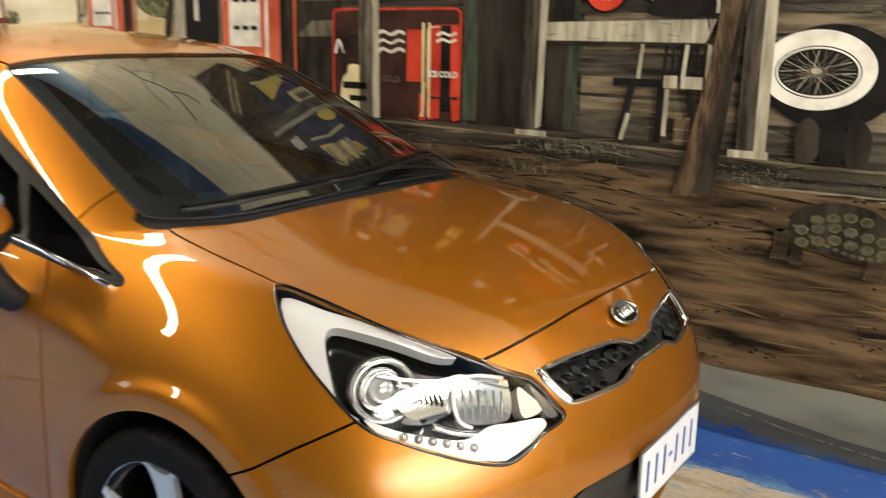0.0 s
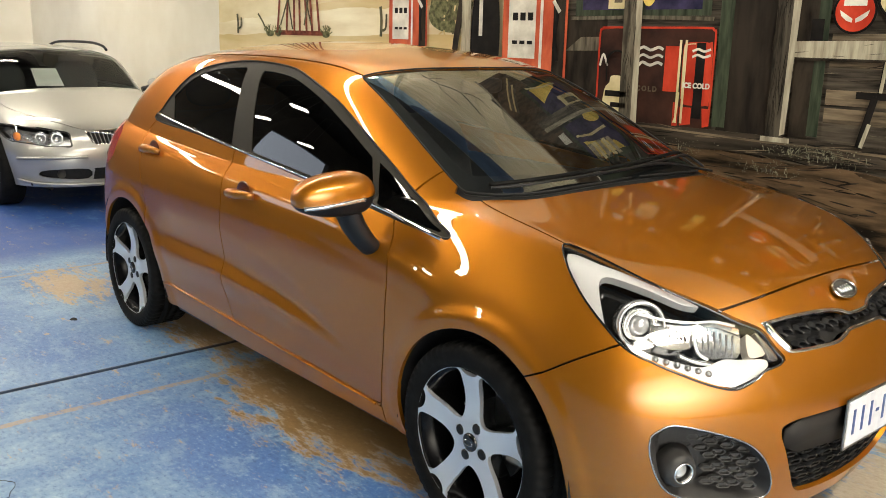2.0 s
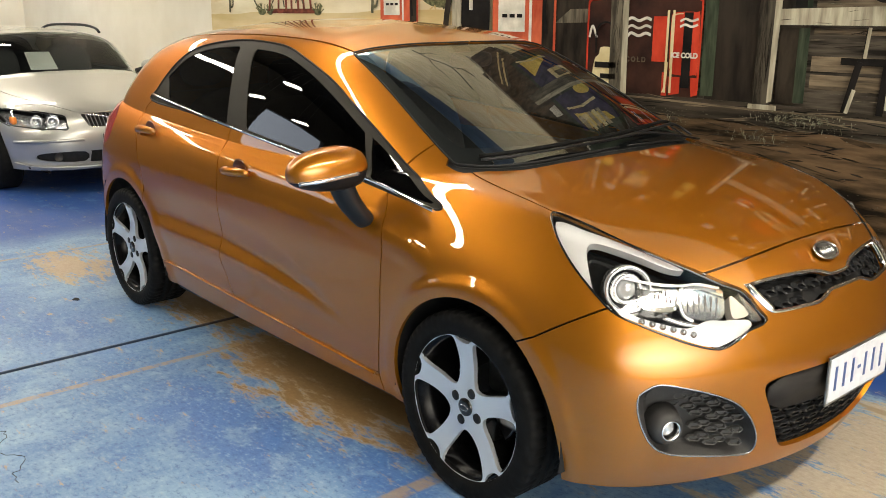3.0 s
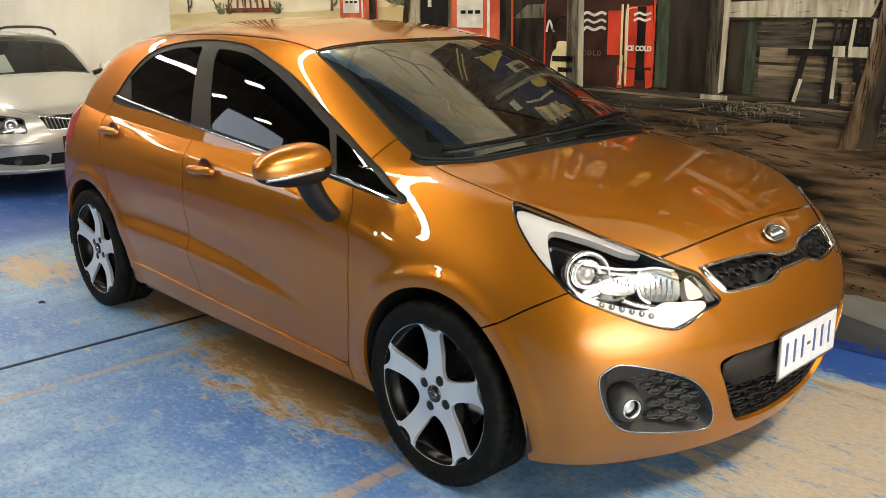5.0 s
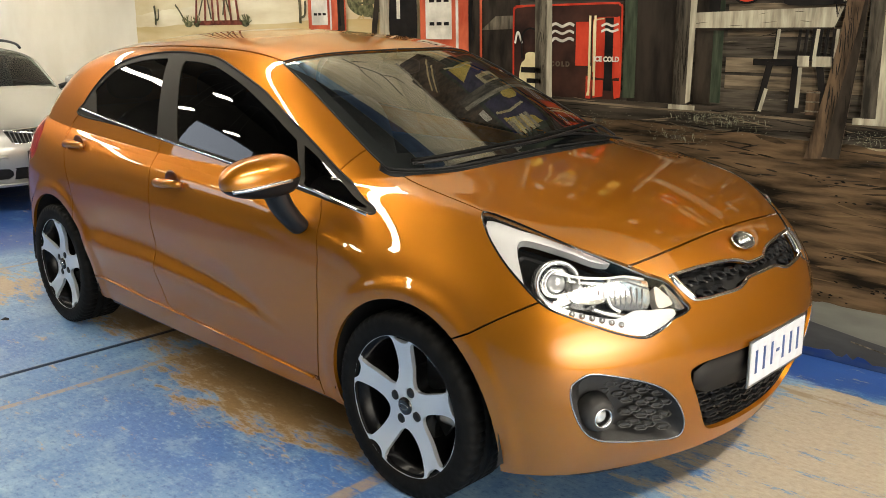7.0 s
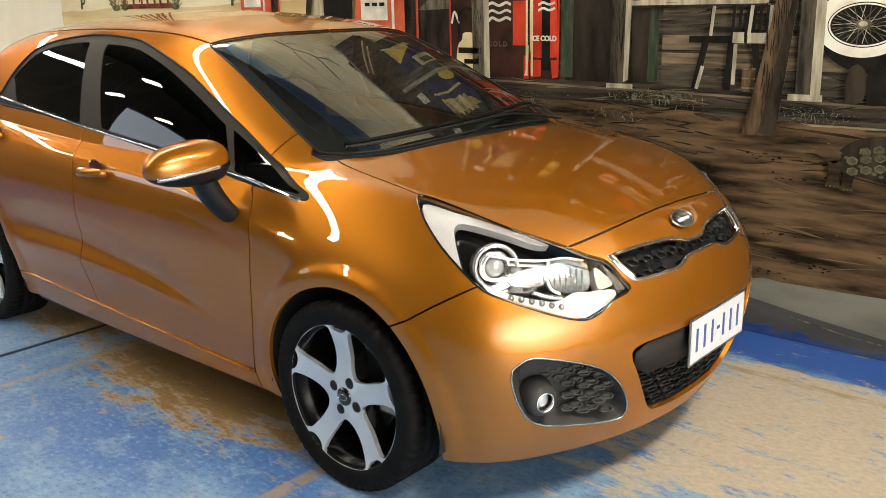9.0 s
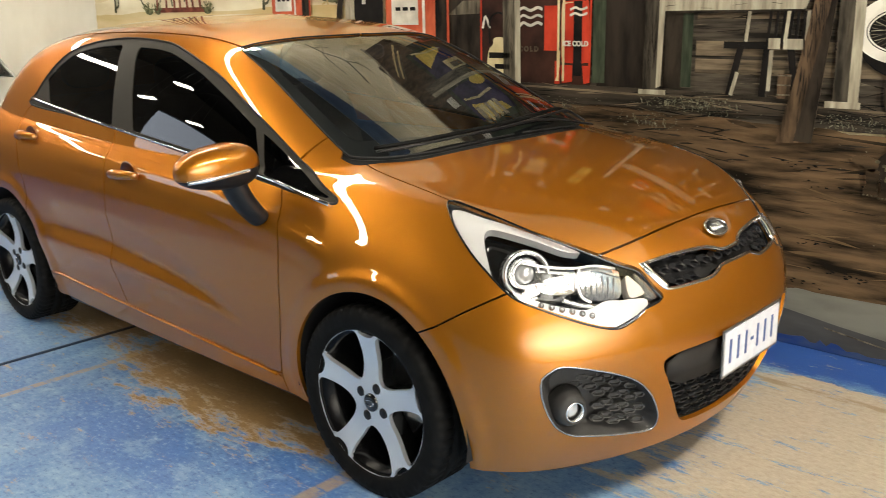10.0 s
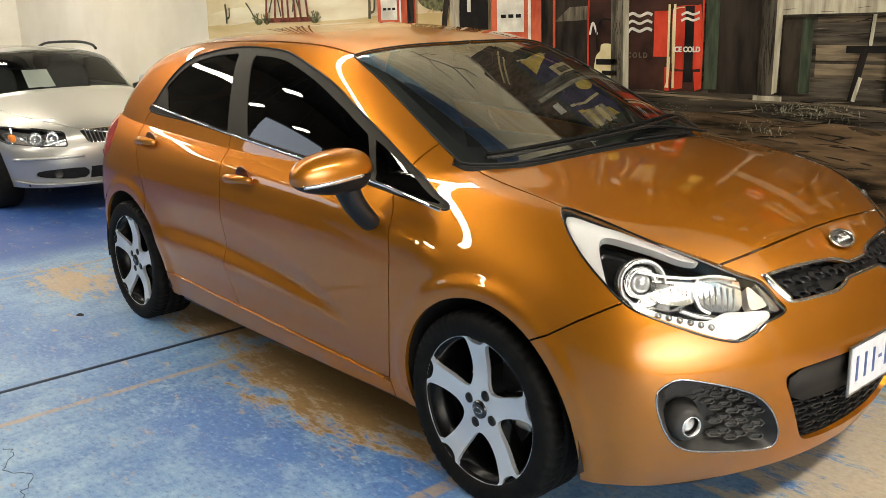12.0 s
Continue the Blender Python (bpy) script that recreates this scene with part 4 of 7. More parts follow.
# bright strip under the side windows
belt = [on_body(x, .884 + (1.09 - x) * .0895 + .012 * min(1, (1.09 - x) / .3), .004) for x in np.linspace(1.08, -1.13, 40)]
twice("belt_moulding", lambda: tube(belt, .0065, 8), CHROME, car, "bright chrome strip under the windows")
seal = [on_body(x, z, -.001) for x, z in side_windows]
twice("window_seal", lambda: tube(seal, .0045, 6, closed=True), BLACK_PLASTIC, car, "black rubber seal")
sill = [on_body(x, .262 + (.85 - x) * .034, .003) for x in np.linspace(.80, -.86, 30)]
twice("sill_moulding", lambda: tube(sill, .006, 6), PAINT, car)
edge = [on_plan(min(x, 1.2), y, .001) for x, y in screen_line if y < -.001]
twice("screen_seal", lambda: tube(edge, .0035, 6), BLACK_PLASTIC, car, "black rubber seal")


# door handles
def handle_bm(x0, x1, z):
    bm = bmesh.new()
    line = [on_body(x0 + (x1 - x0) * t, z + .012 * t, .008 + .036 * math.sin(math.pi * t) ** .6) for t in np.linspace(0, 1, 12)]
    r = [.011 + .006 * math.sin(math.pi * t) for t in np.linspace(0, 1, 12)]
    return tube(line, r, 10, flat=1.2)


def cup_bm(x, z):
    c = on_body(x, z, .002)
    bm = bmesh.new()
    bmesh.ops.create_uvsphere(bm, u_segments=20, v_segments=10, radius=1)
    for v in bm.verts:
        v.co = Vector((c.x + v.co.x * .055, c.y + v.co.y * .006, c.z + v.co.z * .042))
    return bm


for x0, x1, z in ((-.195, .005, .850), (-1.11, -.93, .918)):
    twice("door_handle", lambda: handle_bm(x0, x1, z), PAINT, car, "body-coloured pull handle")
    twice("handle_cup", lambda: cup_bm(x0 * .45 + x1 * .55, z + .022), PAINT_SHADED, car, "cup behind the handle, its shade put into darker paint", True)


# mirrors
def egg(c, size, power=2.4, nose=0.0):
    """A rounded lump, fuller than a ball."""
    bm = bmesh.new()
    bmesh.ops.create_uvsphere(bm, u_segments=32, v_segments=20, radius=1)
    for v in bm.verts:
        p = v.co.normalized()
        k = (abs(p.x) ** power + abs(p.y) ** power + abs(p.z) ** power) ** (-1 / power)
        q = p * k
        v.co = Vector(c) + Vector((q.x * size[0] * (1 + nose * q.y), q.y * size[1], q.z * size[2] * (1 + nose * q.y)))
    for f in bm.faces:
        f.smooth = True
    return bm


def clip(bm, co, no):
    bmesh.ops.bisect_plane(bm, geom=bm.verts[:] + bm.edges[:] + bm.faces[:], plane_co=co, plane_no=no, clear_outer=True)
    edges = [e for e in bm.edges if len(e.link_faces) == 1]
    if edges:
        bmesh.ops.contextual_create(bm, geom=edges)
    return bm


MIRROR = Vector((.785, -.985, .998))


def mirror_cap():
    bm = egg(MIRROR, (.080, .142, .074), 2.5, .18)
    return clip(bm, MIRROR + Vector((0, 0, -.010)), (0, .10, -1))


def mirror_base():
    bm = egg(MIRROR + Vector((-.004, 0, 0)), (.078, .141, .066), 2.5, .18)
    clip(bm, MIRROR + Vector((0, 0, -.012)), (0, -.10, 1))
    return bm


def mirror_foot():
    line = smooth_line([MIRROR + Vector((-.005, .05, -.035)), (.785, -.905, .895), (.790, -.870, .845), (.790, -.842, .815)], 4)
    return tube(line, [.056 - .0012 * k for k in range(len(line))], 14, flat=.75)


mirrors = twice("door_mirror", mirror_cap, PAINT, car, "body-coloured mirror housing")
twice("mirror_shell", mirror_base, BLACK_SATIN, mirrors, "black lower shell")
twice("mirror_foot", mirror_foot, BLACK_SATIN, mirrors, "black mirror foot")
twice("turn_signal", lambda: tube(smooth_line([MIRROR + Vector((.077, .07, -.006)), MIRROR + Vector((.079, .0, -.011)), MIRROR + Vector((.069, -.07, -.018)), MIRROR + Vector((.036, -.126, -.024))], 5), .0075, 8, flat=1.0), CLEAR_LAMP, mirrors, "clear turn signal strip")
twice("mirror_glass", lambda: clip(egg(MIRROR + Vector((-.03, 0, 0)), (.052, .104, .058), 2.6), MIRROR + Vector((-.082, 0, 0)), (-1, 0, 0)), MIRROR_GLASS, mirrors)

# the far mirror is folded back along its door
hinge = Vector((.79, .86, .0))
mirrors[1].matrix_basis = Matrix.Translation(hinge + Vector((-.10, -.03, -.03))) @ Matrix.Rotation(radians(96), 4, "Z") @ Matrix.Translation(-hinge)


# wheels
def wheel(at, turn, steer=0):
    w = part("wheel", spin([(.06, .03), (.19, .03), (.20, .09), (.228, .10), (.228, -.088), (.214, -.088), (.205, -.03), (.19, .02)], 72), BARREL, car, "black alloy wheel with machined silver spokes")
    profile = [(.228, .095), (.245, .103), (.275, .106), (.294, .104), (.303, .098), (.308, .086), (.308, .045), (.301, .044), (.301, .036), (.308, .035), (.308, .004), (.301, .003), (.301, -.005), (.308, -.006), (.308, -.036), (.301, -.037), (.301, -.045), (.308, -.046), (.308, -.084), (.304, -.096), (.294, -.105), (.275, -.107), (.252, -.107), (.238, -.103), (.232, -.096), (.230, -.085)]
    notch = lambda i, j: -.006 if (i % 4 == 0 and (3 <= j <= 6 or 16 <= j <= 20)) or (i % 5 == 1 and 8 <= j <= 10) else 0
    part("tyre", spin(profile, 240, offset=notch), RUBBER, w, "black road tyre with siped tread")
    # machined face: a dished disc with pockets cut through
    bm = bmesh.new()
    rows = np.linspace(.0, .232, 20)
    ring = [[bm.verts.new((r * math.cos(2 * math.pi * k / 90), -.084 - .016 * (r / .232) ** 2 + .010 * math.exp(-((r - .13) / .06) ** 2), r * math.sin(2 * math.pi * k / 90))) for k in range(90)] for r in rows[1:]]
    hub = bm.verts.new((0, -.084, 0))
    for k in range(90):
        bm.faces.new((hub, ring[0][k], ring[0][(k + 1) % 90])).smooth = True
        for p, q in zip(ring, ring[1:]):
            bm.faces.new((p[k], q[k], q[(k + 1) % 90], p[(k + 1) % 90])).smooth = True
    bmesh.ops.recalc_face_normals(bm, faces=bm.faces)
    if bm.faces[5].normal.y > 0:
        bmesh.ops.reverse_faces(bm, faces=bm.faces)
    face = Skin(bm)
    for k in range(5):
        a = 90 + 72 * k + 36
        pocket = []
        for r, h in ((.216, 24.0), (.20, 25.5), (.165, 25.0), (.13, 22.5), (.10, 18), (.082, 10)):
            pocket.append((r, h))
        line = [(r * math.cos(radians(a + h)), r * math.sin(radians(a + h))) for r, h in pocket] + [(.076 * math.cos(radians(a)), .076 * math.sin(radians(a)))] + [(r * math.cos(radians(a - h)), r * math.sin(radians(a - h))) for r, h in reversed(pocket)] + [(.2225 * math.cos(radians(a + h)), .2225 * math.sin(radians(a + h))) for h in (-20, -8, 8, 20)]
        face.cut(smooth_line(line, 4, True), *SIDE, 1)
        s = 90 + 72 * k
        slot = [(.2235 * math.cos(radians(s + h)), .2235 * math.sin(radians(s + h))) for h in (-9, -5, 0, 5, 9)] + [(r * math.cos(radians(s + h)), r * math.sin(radians(s + h))) for r, h in ((.213, 7), (.206, 3), (.206, -3), (.213, -7))]
        face.cut(smooth_line(slot, 3, True), *SIDE, 1)
        b = s + 45
    for k in range(4):
        b = 45 + 90 * k + 20
        face.cut(circle(.052 * math.cos(radians(b)), .052 * math.sin(radians(b)), .0175, 16), *SIDE, 1)
    solid = panel("spokes", face, face.faces(0), MACHINED, w, "machined silver spokes", flange=.016)
    solid.parent = w
    inner = panel("spoke_side", face, face.faces(0), BLACK_GLOSS, w, "gloss black", flange=.05, shift=-.014)
    inner.parent = w
    part("centre_cap", spin([(.0, -.0925), (.018, -.092), (.027, -.089), (.0285, -.083), (.0285, -.05)], 32), BLACK_GLOSS, w, "black centre cap")
    part("cap_mark", tube([(.017 * math.cos(a), -.0925, .009 * math.sin(a)) for a in np.linspace(0, 2 * math.pi, 20, endpoint=False)], .0012, 5, closed=True), CHROME, w, "silver oval mark")
    for k in range(4):
        b = radians(45 + 90 * k + 20)
        nut = spin([(0, -.0862), (.010, -.086), (.0155, -.0835), (.0155, -.04)], 16)
        bmesh.ops.translate(nut, vec=(.052 * math.cos(b), 0, .052 * math.sin(b)), verts=nut.verts)
        part("wheel_nut", nut, BLACK_SATIN, w)
    part("brake_disc", spin([(.05, .002), (.13, .002), (.132, .0), (.132, .014), (.05, .014)], 48), STEEL, w, "grey steel brake disc")
    cal = block((.075, -.018, -.05), (.145, .03, .06), .01)
    part("brake_caliper", cal, STEEL, w)
    for ob in [w] + [c for c in w.children if not c.name.startswith("tyre")]:
        for v in ob.data.vertices:
            v.co.x, v.co.z = v.co.x * 1.045, v.co.z * 1.045
    w.matrix_basis = pose(*at, 0, 0, 180 if turn else 0) @ pose(0, 0, 0, 0, steer, 0)
    return w


for x in (1.285, -1.285):
    wheel((x, -.745, .304), False, 0 if x > 0 else 4)
    wheel((x, .745, .304), True)


# arch liners and underbody
def liner(cx, cz, r):
    bm = bmesh.new()
    a = [radians(k) for k in range(-10, 193, 7)]
    front = [bm.verts.new((cx + (r + .012) * math.cos(k), -.835, cz + (r + .012) * math.sin(k))) for k in a]
    back = [bm.verts.new((cx + (r + .012) * math.cos(k), -.50, cz + (r + .012) * math.sin(k))) for k in a]
    for k in range(len(a) - 1):
        bm.faces.new((front[k], front[k + 1], back[k + 1], back[k])).smooth = True
    bm.faces.new(back)
    return bm


for cx, cz, r in (ARCH_F, ARCH_R):
    twice("arch_liner", lambda: liner(cx, cz, r), BLACK_PLASTIC, car, "black plastic wheel arch liner")
part("underbody", block((-1.80, -.50, .17), (1.66, .50, .24), .02), BLACK_PLASTIC, car, "black underbody")
part("underbody", block((-.86, -.79, .175), (.90, .79, .24), .02), BLACK_PLASTIC, car, "black underbody")
part("splitter", tube(smooth_line([(1.62, -.71, .178), (1.785, -.58, .172), (1.90, -.3, .170), (1.928, 0, .170), (1.90, .3, .170), (1.785, .58, .172), (1.62, .71, .178)], 5), .03, 8, flat=.5), BLACK_PLASTIC, car, "grey plastic lip under the bumper")

# ---- lamps, grilles, plate, wipers and cabin of the hatchback ----
lens_skin = Skin(base=skin, faces=skin.faces(HEADLIGHT))


def lamp_region(points, piece):
    lens_skin.cut(smooth_line(flat(points, HL_U, HL_V), 4, True), HL_U, HL_V, HL_D, piece)


# regions of the lamp: bright brow, clear lower strip, corner marker, side reflector, projector box
lamp_region([(1.492, -.672, .918), (1.592, -.641, .901), (1.656, -.615, .886), (1.750, -.578, .856), (1.807, -.547, .834), (1.840, -.529, .818), (1.810, -.566, .825), (1.748, -.602, .849), (1.676, -.640, .870), (1.633, -.664, .878), (1.623, -.685, .870), (1.638, -.707, .846), (1.668, -.730, .807), (1.700, -.748, .767), (1.734, -.747, .745), (1.755, -.744, .736), (1.743, -.750, .736), (1.692, -.757, .760), (1.633, -.750, .801), (1.574, -.732, .848)], 1)
lamp_region([(1.763, -.738, .736), (1.816, -.713, .719), (1.878, -.668, .701), (1.926, -.616, .689), (1.947, -.558, .704), (1.968, -.514, .700), (1.985, -.475, .698), (2.002, -.440, .693), (2.010, -.440, .676), (2.006, -.495, .655), (1.992, -.547, .640), (1.981, -.571, .639), (1.933, -.637, .656), (1.877, -.690, .677), (1.810, -.729, .705)], 2)
lamp_region([(1.948, -.450, .757), (1.971, -.434, .737), (1.993, -.424, .715), (1.997, -.441, .705), (1.983, -.478, .704), (1.965, -.472, .729)], 3)
lamp_region([(1.860, -.546, .793), (1.915, -.460, .779), (1.937, -.460, .762), (1.968, -.505, .709), (1.930, -.578, .713), (1.906, -.596, .730), (1.878, -.580, .765)], 4)
lamp_region([(1.790, -.655, .800), (1.858, -.572, .792), (1.884, -.604, .736), (1.828, -.678, .742)], 5)
lamp_region([(1.955, -.425, .757), (1.985, -.408, .728), (2.014, -.396, .690), (2.008, -.425, .692), (1.999, -.428, .706), (1.975, -.430, .738)], 6)
lens = {}
for m in (False, True):
    rim_faces = range(len(lens_skin.polys))
    lens[m] = panel("headlight", lens_skin, rim_faces, LAMP_GLASS, car, "clear swept-back headlight with bright reflectors", mirror=m, flange=.006, shift=-.001)
    lens[m].visible_shadow = False
    panel("reflector_brow", lens_skin, lens_skin.faces(1), LAMP_WHITE, lens[m], "satin silver-white brow", mirror=m, flange=.025, shift=-.012)
    panel("led_strip", lens_skin, lens_skin.faces(2), LAMP_WHITE, lens[m], "clear lower strip with small lamps", mirror=m, flange=.03, shift=-.014)
    panel("corner_marker", lens_skin, lens_skin.faces(3), AMBER, lens[m], "pale amber corner marker", mirror=m, flange=.03, shift=-.020)
    panel("side_reflector", lens_skin, lens_skin.faces(4), CLEAR_LAMP, lens[m], "clear side reflector", mirror=m, flange=.03, shift=-.030)
    panel("projector_box", lens_skin, lens_skin.faces(5), CHROME, lens[m], "chrome projector box", mirror=m, flange=.03, shift=-.034)
    panel("lamp_tip", lens_skin, lens_skin.faces(6), LAMP_GREY, lens[m], "clear grey tip", mirror=m, flange=.02, shift=-.016)
    panel("lamp_housing", lens_skin, rim_faces, BLACK_GLOSS, lens[m], "gloss black lamp housing", mirror=m, flange=.0, shift=-.062)


def lamp_point(p, depth):
    """A place in the lamp, that far behind its glass."""
    co, no, _, _ = skin.tree.find_nearest(Vector(p))
    n = skin.normal_at(co)
    n = n if n.dot(Vector(HL_D)) > 0 else -n
    return co - n * depth


OUT = Vector((.80, -.55, .22)).normalized()


def facing(bm, at):
    q = Vector((0, 0, 1)).rotation_difference(OUT).to_matrix().to_4x4()
    bmesh.ops.transform(bm, matrix=Matrix.Translation(at) @ q, verts=bm.verts)
    return bm


LENSES = [lens[False], lens[True]]
P1, P2 = lamp_point((1.768, -.677, .796), .045), lamp_point((1.822, -.645, .775), .022)
twice("projector_ring", lambda: facing(spin([(.053, .006), (.057, .018), (.062, .022), (.067, .016), (.069, -.02), (.055, -.02), (.053, .006)], 48, "Z"), P1), CLEAR_LAMP, LENSES, "bright ring round the projector")
twice("inner_ring", lambda: facing(spin([(.030, .004), (.034, .014), (.040, .012), (.046, -.002), (.046, -.03), (.030, -.03), (.030, .004)], 40, "Z"), P1), CHROME, LENSES, "chrome inner ring")
twice("projector_lens", lambda: facing(spin([(.0, .018), (.012, .016), (.022, .009), (.029, -.004), (.030, -.02)], 32, "Z"), P1), LENS_BALL, LENSES, "glass projector lens")
twice("reflector_bowl", lambda: facing(spin([(.052, .004), (.047, -.012), (.036, -.026), (.030, -.030)], 40, "Z"), P1), CHROME, LENSES, "chrome reflector bowl")
for k in range(7):
    a, b = Vector((1.868, -.560, .786)).lerp(Vector((1.930, -.472, .764)), k / 6), Vector((1.905, -.590, .735)).lerp(Vector((1.962, -.510, .716)), k / 6)
    rib = [lamp_point(a, .027), lamp_point(b, .027)]
    twice("reflector_rib", lambda: tube(rib, .0022, 5), LAMP_GREY, LENSES)
twice("bulb", lambda: facing(spin([(.0, .014), (.009, .011), (.014, .002), (.016, -.02)], 20, "Z"), P2), LENS_BALL, LENSES, "small clear lens")
for k in range(5):
    fin = [lamp_point(Vector((1.800, -.642, z)).lerp(Vector((1.862, -.590, z - .006)), .38 + .14 * k), .030) for z in (.789, .752)]
    twice("fin", lambda: tube(fin, .0025, 6), BLACK_GLOSS, LENSES)
bar = [lamp_point(p, .020) for p in ((1.743, -.678, .812), (1.806, -.625, .803), (1.855, -.560, .797), (1.882, -.503, .796), (1.916, -.454, .782))]
twice("light_bar", lambda: tube(smooth_line(bar, 4), .0045, 8, flat=.9), LAMP_WHITE, LENSES, "bright bar across the reflectors")
side = [lamp_point(p, .022) for p in ((1.862, -.548, .794), (1.878, -.580, .765), (1.906, -.596, .730), (1.930, -.580, .713))]
twice("reflector_edge", lambda: tube(smooth_line(side, 4), .0045, 8), LAMP_WHITE, LENSES, "bright edge of the side reflector")
slope = [lamp_point(p, .030) for p in ((1.875, -.645, .728), (1.914, -.610, .711), (1.945, -.570, .703))]
twice("bezel_wedge", lambda: tube(smooth_line(slope, 4), .012, 8, flat=.6), CHROME, LENSES, "chrome wedge")
for k in range(6):
    t = k / 5
    at = lamp_point(Vector((1.838, -.703, .708)).lerp(Vector((1.945, -.600, .676)), t), .010)
    twice("small_lamp", lambda: facing(spin([(.0, .006), (.007, .004), (.009, 0), (.009, -.01)], 12, "Z"), at), LAMP_GREY, LENSES)
lamp_seal = [on for on in (skin.tree.find_nearest(Vector(p))[0] for p in smooth_line(LIGHT_EDGE, 4, True))]
twice("lamp_seal", lambda: tube(lamp_seal, .0032, 6, closed=True), BLACK_GLOSS, LENSES, "black seal round the lamp")

# grille: mesh of little bars behind a bright frame
grille = part("grille", block((1.90, -.37, .70), (1.935, .37, .745), .004), BLACK_PLASTIC, car, "black honeycomb grille in a chrome frame")


def honeycomb(y0, y1, z0, z1, x_at, pitch, parent, line, name="mesh"):
    """Rows of flat hexagon links across an opening."""
    rows = int((z1 - z0) / (pitch * .42))
    bm = bmesh.new()
    for r in range(rows + 1):
        z = z0 + (z1 - z0) * r / max(rows, 1)
        y = y0 + (pitch / 2 if r % 2 else 0)
        while y < y1:
            if all(inside(line, -abs(y + d), z) for d in (-pitch * .3, pitch * .3)):
                ring = [(y - pitch * .40, z), (y - pitch * .22, z + pitch * .15), (y + pitch * .22, z + pitch * .15), (y + pitch * .40, z), (y + pitch * .22, z - pitch * .15), (y - pitch * .22, z - pitch * .15)]
                outer, inner, back = [], [], []
                for (a, b) in ring:
                    outer.append(bm.verts.new((x_at(a, b) + .004, a, b)))
                    inner.append(bm.verts.new((x_at(a, b) + .004, y + (a - y) * .62, z + (b - z) * .55)))
                    back.append(bm.verts.new((x_at(a, b) - .022, y + (a - y) * .58, z + (b - z) * .5)))
                edge2 = [bm.verts.new((x_at(a, b) - .012, y + (a - y) * 1.22, z + (b - z) * 1.25)) for a, b in ring]
                for k in range(6):
                    bm.faces.new((outer[k], outer[(k + 1) % 6], inner[(k + 1) % 6], inner[k]))
                    bm.faces.new((inner[k], inner[(k + 1) % 6], back[(k + 1) % 6], back[k]))
                    bm.faces.new((edge2[k], edge2[(k + 1) % 6], outer[(k + 1) % 6], outer[k]))
            y += pitch
    bmesh.ops.recalc_face_normals(bm, faces=bm.faces)
    return part(name, bm, BLACK_SATIN, parent, "black honeycomb mesh", False)


front_x = lambda y, z: on_front(-abs(y), min(max(z, .22), .80)).x
half_grille = grille_line
honeycomb(-.40, .40, .700, .766, lambda y, z: front_x(y, z) - .018, .062, grille, half_grille)
rim_line = [on_front(y, z, .002) for y, z in grille_line if y <= 0]
rim_all = rim_line + [Vector((p.x, -p.y, p.z)) for p in reversed(rim_line)]
part("grille_frame", tube([p for p in rim_all], .006, 8, closed=True), CHROME, grille, "chrome grille frame")
grille_back = panel("grille_back", skin, piece(GRILLE), BLACK_PLASTIC, grille, "", both=True, flange=0, shift=-.035)
twice("grille_wing", lambda: tube(smooth_line([on_front(-.375, .765, .002), on_front(-.365, .735, .003), on_front(-.345, .703, .003)], 4), .012, 8, flat=.6), CHROME, grille, "chrome outer wing")

# badge: plain oval
bc = on_front(0, .797, .004)
bn = (on_front(0, .815) - on_front(0, .78)).normalized()
badge = bmesh.new()
bmesh.ops.create_circle(badge, cap_ends=True, segments=40, radius=1)
up = bn
outw = Vector((up.z, 0, -up.x)) if up.x < 0 else Vector((up.z, 0, -up.x))
for v in badge.verts:
    v.co = bc + Vector((0, 1, 0)) * v.co.x * .058 + up * v.co.y * .030 + outw * .002
ext = bmesh.ops.extrude_face_region(badge, geom=badge.faces[:])
bmesh.ops.translate(badge, vec=outw * .005, verts=[g for g in ext["geom"] if isinstance(g, bmesh.types.BMVert)])
bmesh.ops.recalc_face_normals(badge, faces=badge.faces)
badge_ob = part("badge", badge, BLACK_GLOSS, car, "oval chrome badge on the bonnet's lip")
oval = [bc + Vector((0, 1, 0)) * .058 * math.cos(a) + up * .030 * math.sin(a) + outw * .006 for a in np.linspace(0, 2 * math.pi, 40, endpoint=False)]
part("badge_rim", tube(oval, .004, 8, closed=True), CHROME, badge_ob, "chrome rim")
for y0, z0, y1, z1 in ((-.030, -.012, -.030, .012), (-.016, -.012, -.012, .012), (.0, -.013, .0, .013), (.014, -.012, .014, .012), (.028, -.012, .030, .012)):
    a = bc + Vector((0, 1, 0)) * y0 + up * z0 + outw * .008
    b = bc + Vector((0, 1, 0)) * y1 + up * z1 + outw * .008
    part("badge_bar", tube([a, b], .0035, 6), CHROME, badge_ob)

# lower intake
intake = part("intake", block((1.95, -.36, .30), (1.99, .36, .50), .006), BLACK_PLASTIC, car, "black lower intake with honeycomb mesh")
panel("intake_back", skin, piece(INTAKE), BLACK_PLASTIC, intake, "", both=True, flange=0, shift=-.045)
ring = [on_front(y, z, -.001) for y, z in intake_line if y <= 0]
ring += [Vector((p.x, -p.y, p.z)) for p in reversed(ring)]
wall_bm = bmesh.new()
a = [wall_bm.verts.new(p) for p in ring]
b = [wall_bm.verts.new((p.x - .05, p.y * .96, .395 + (p.z - .395) * .86)) for p in ring]
for k in range(len(ring)):
    wall_bm.faces.new((a[k], a[(k + 1) % len(ring)], b[(k + 1) % len(ring)], b[k])).smooth = True
bmesh.ops.recalc_face_normals(wall_bm, faces=wall_bm.faces)
part("intake_wall", wall_bm, BLACK_SATIN, intake)
honeycomb(-.40, .40, .275, .405, lambda y, z: front_x(y, z) - .022, .066, intake, intake_line)
blank = bmesh.new()
cols = 24
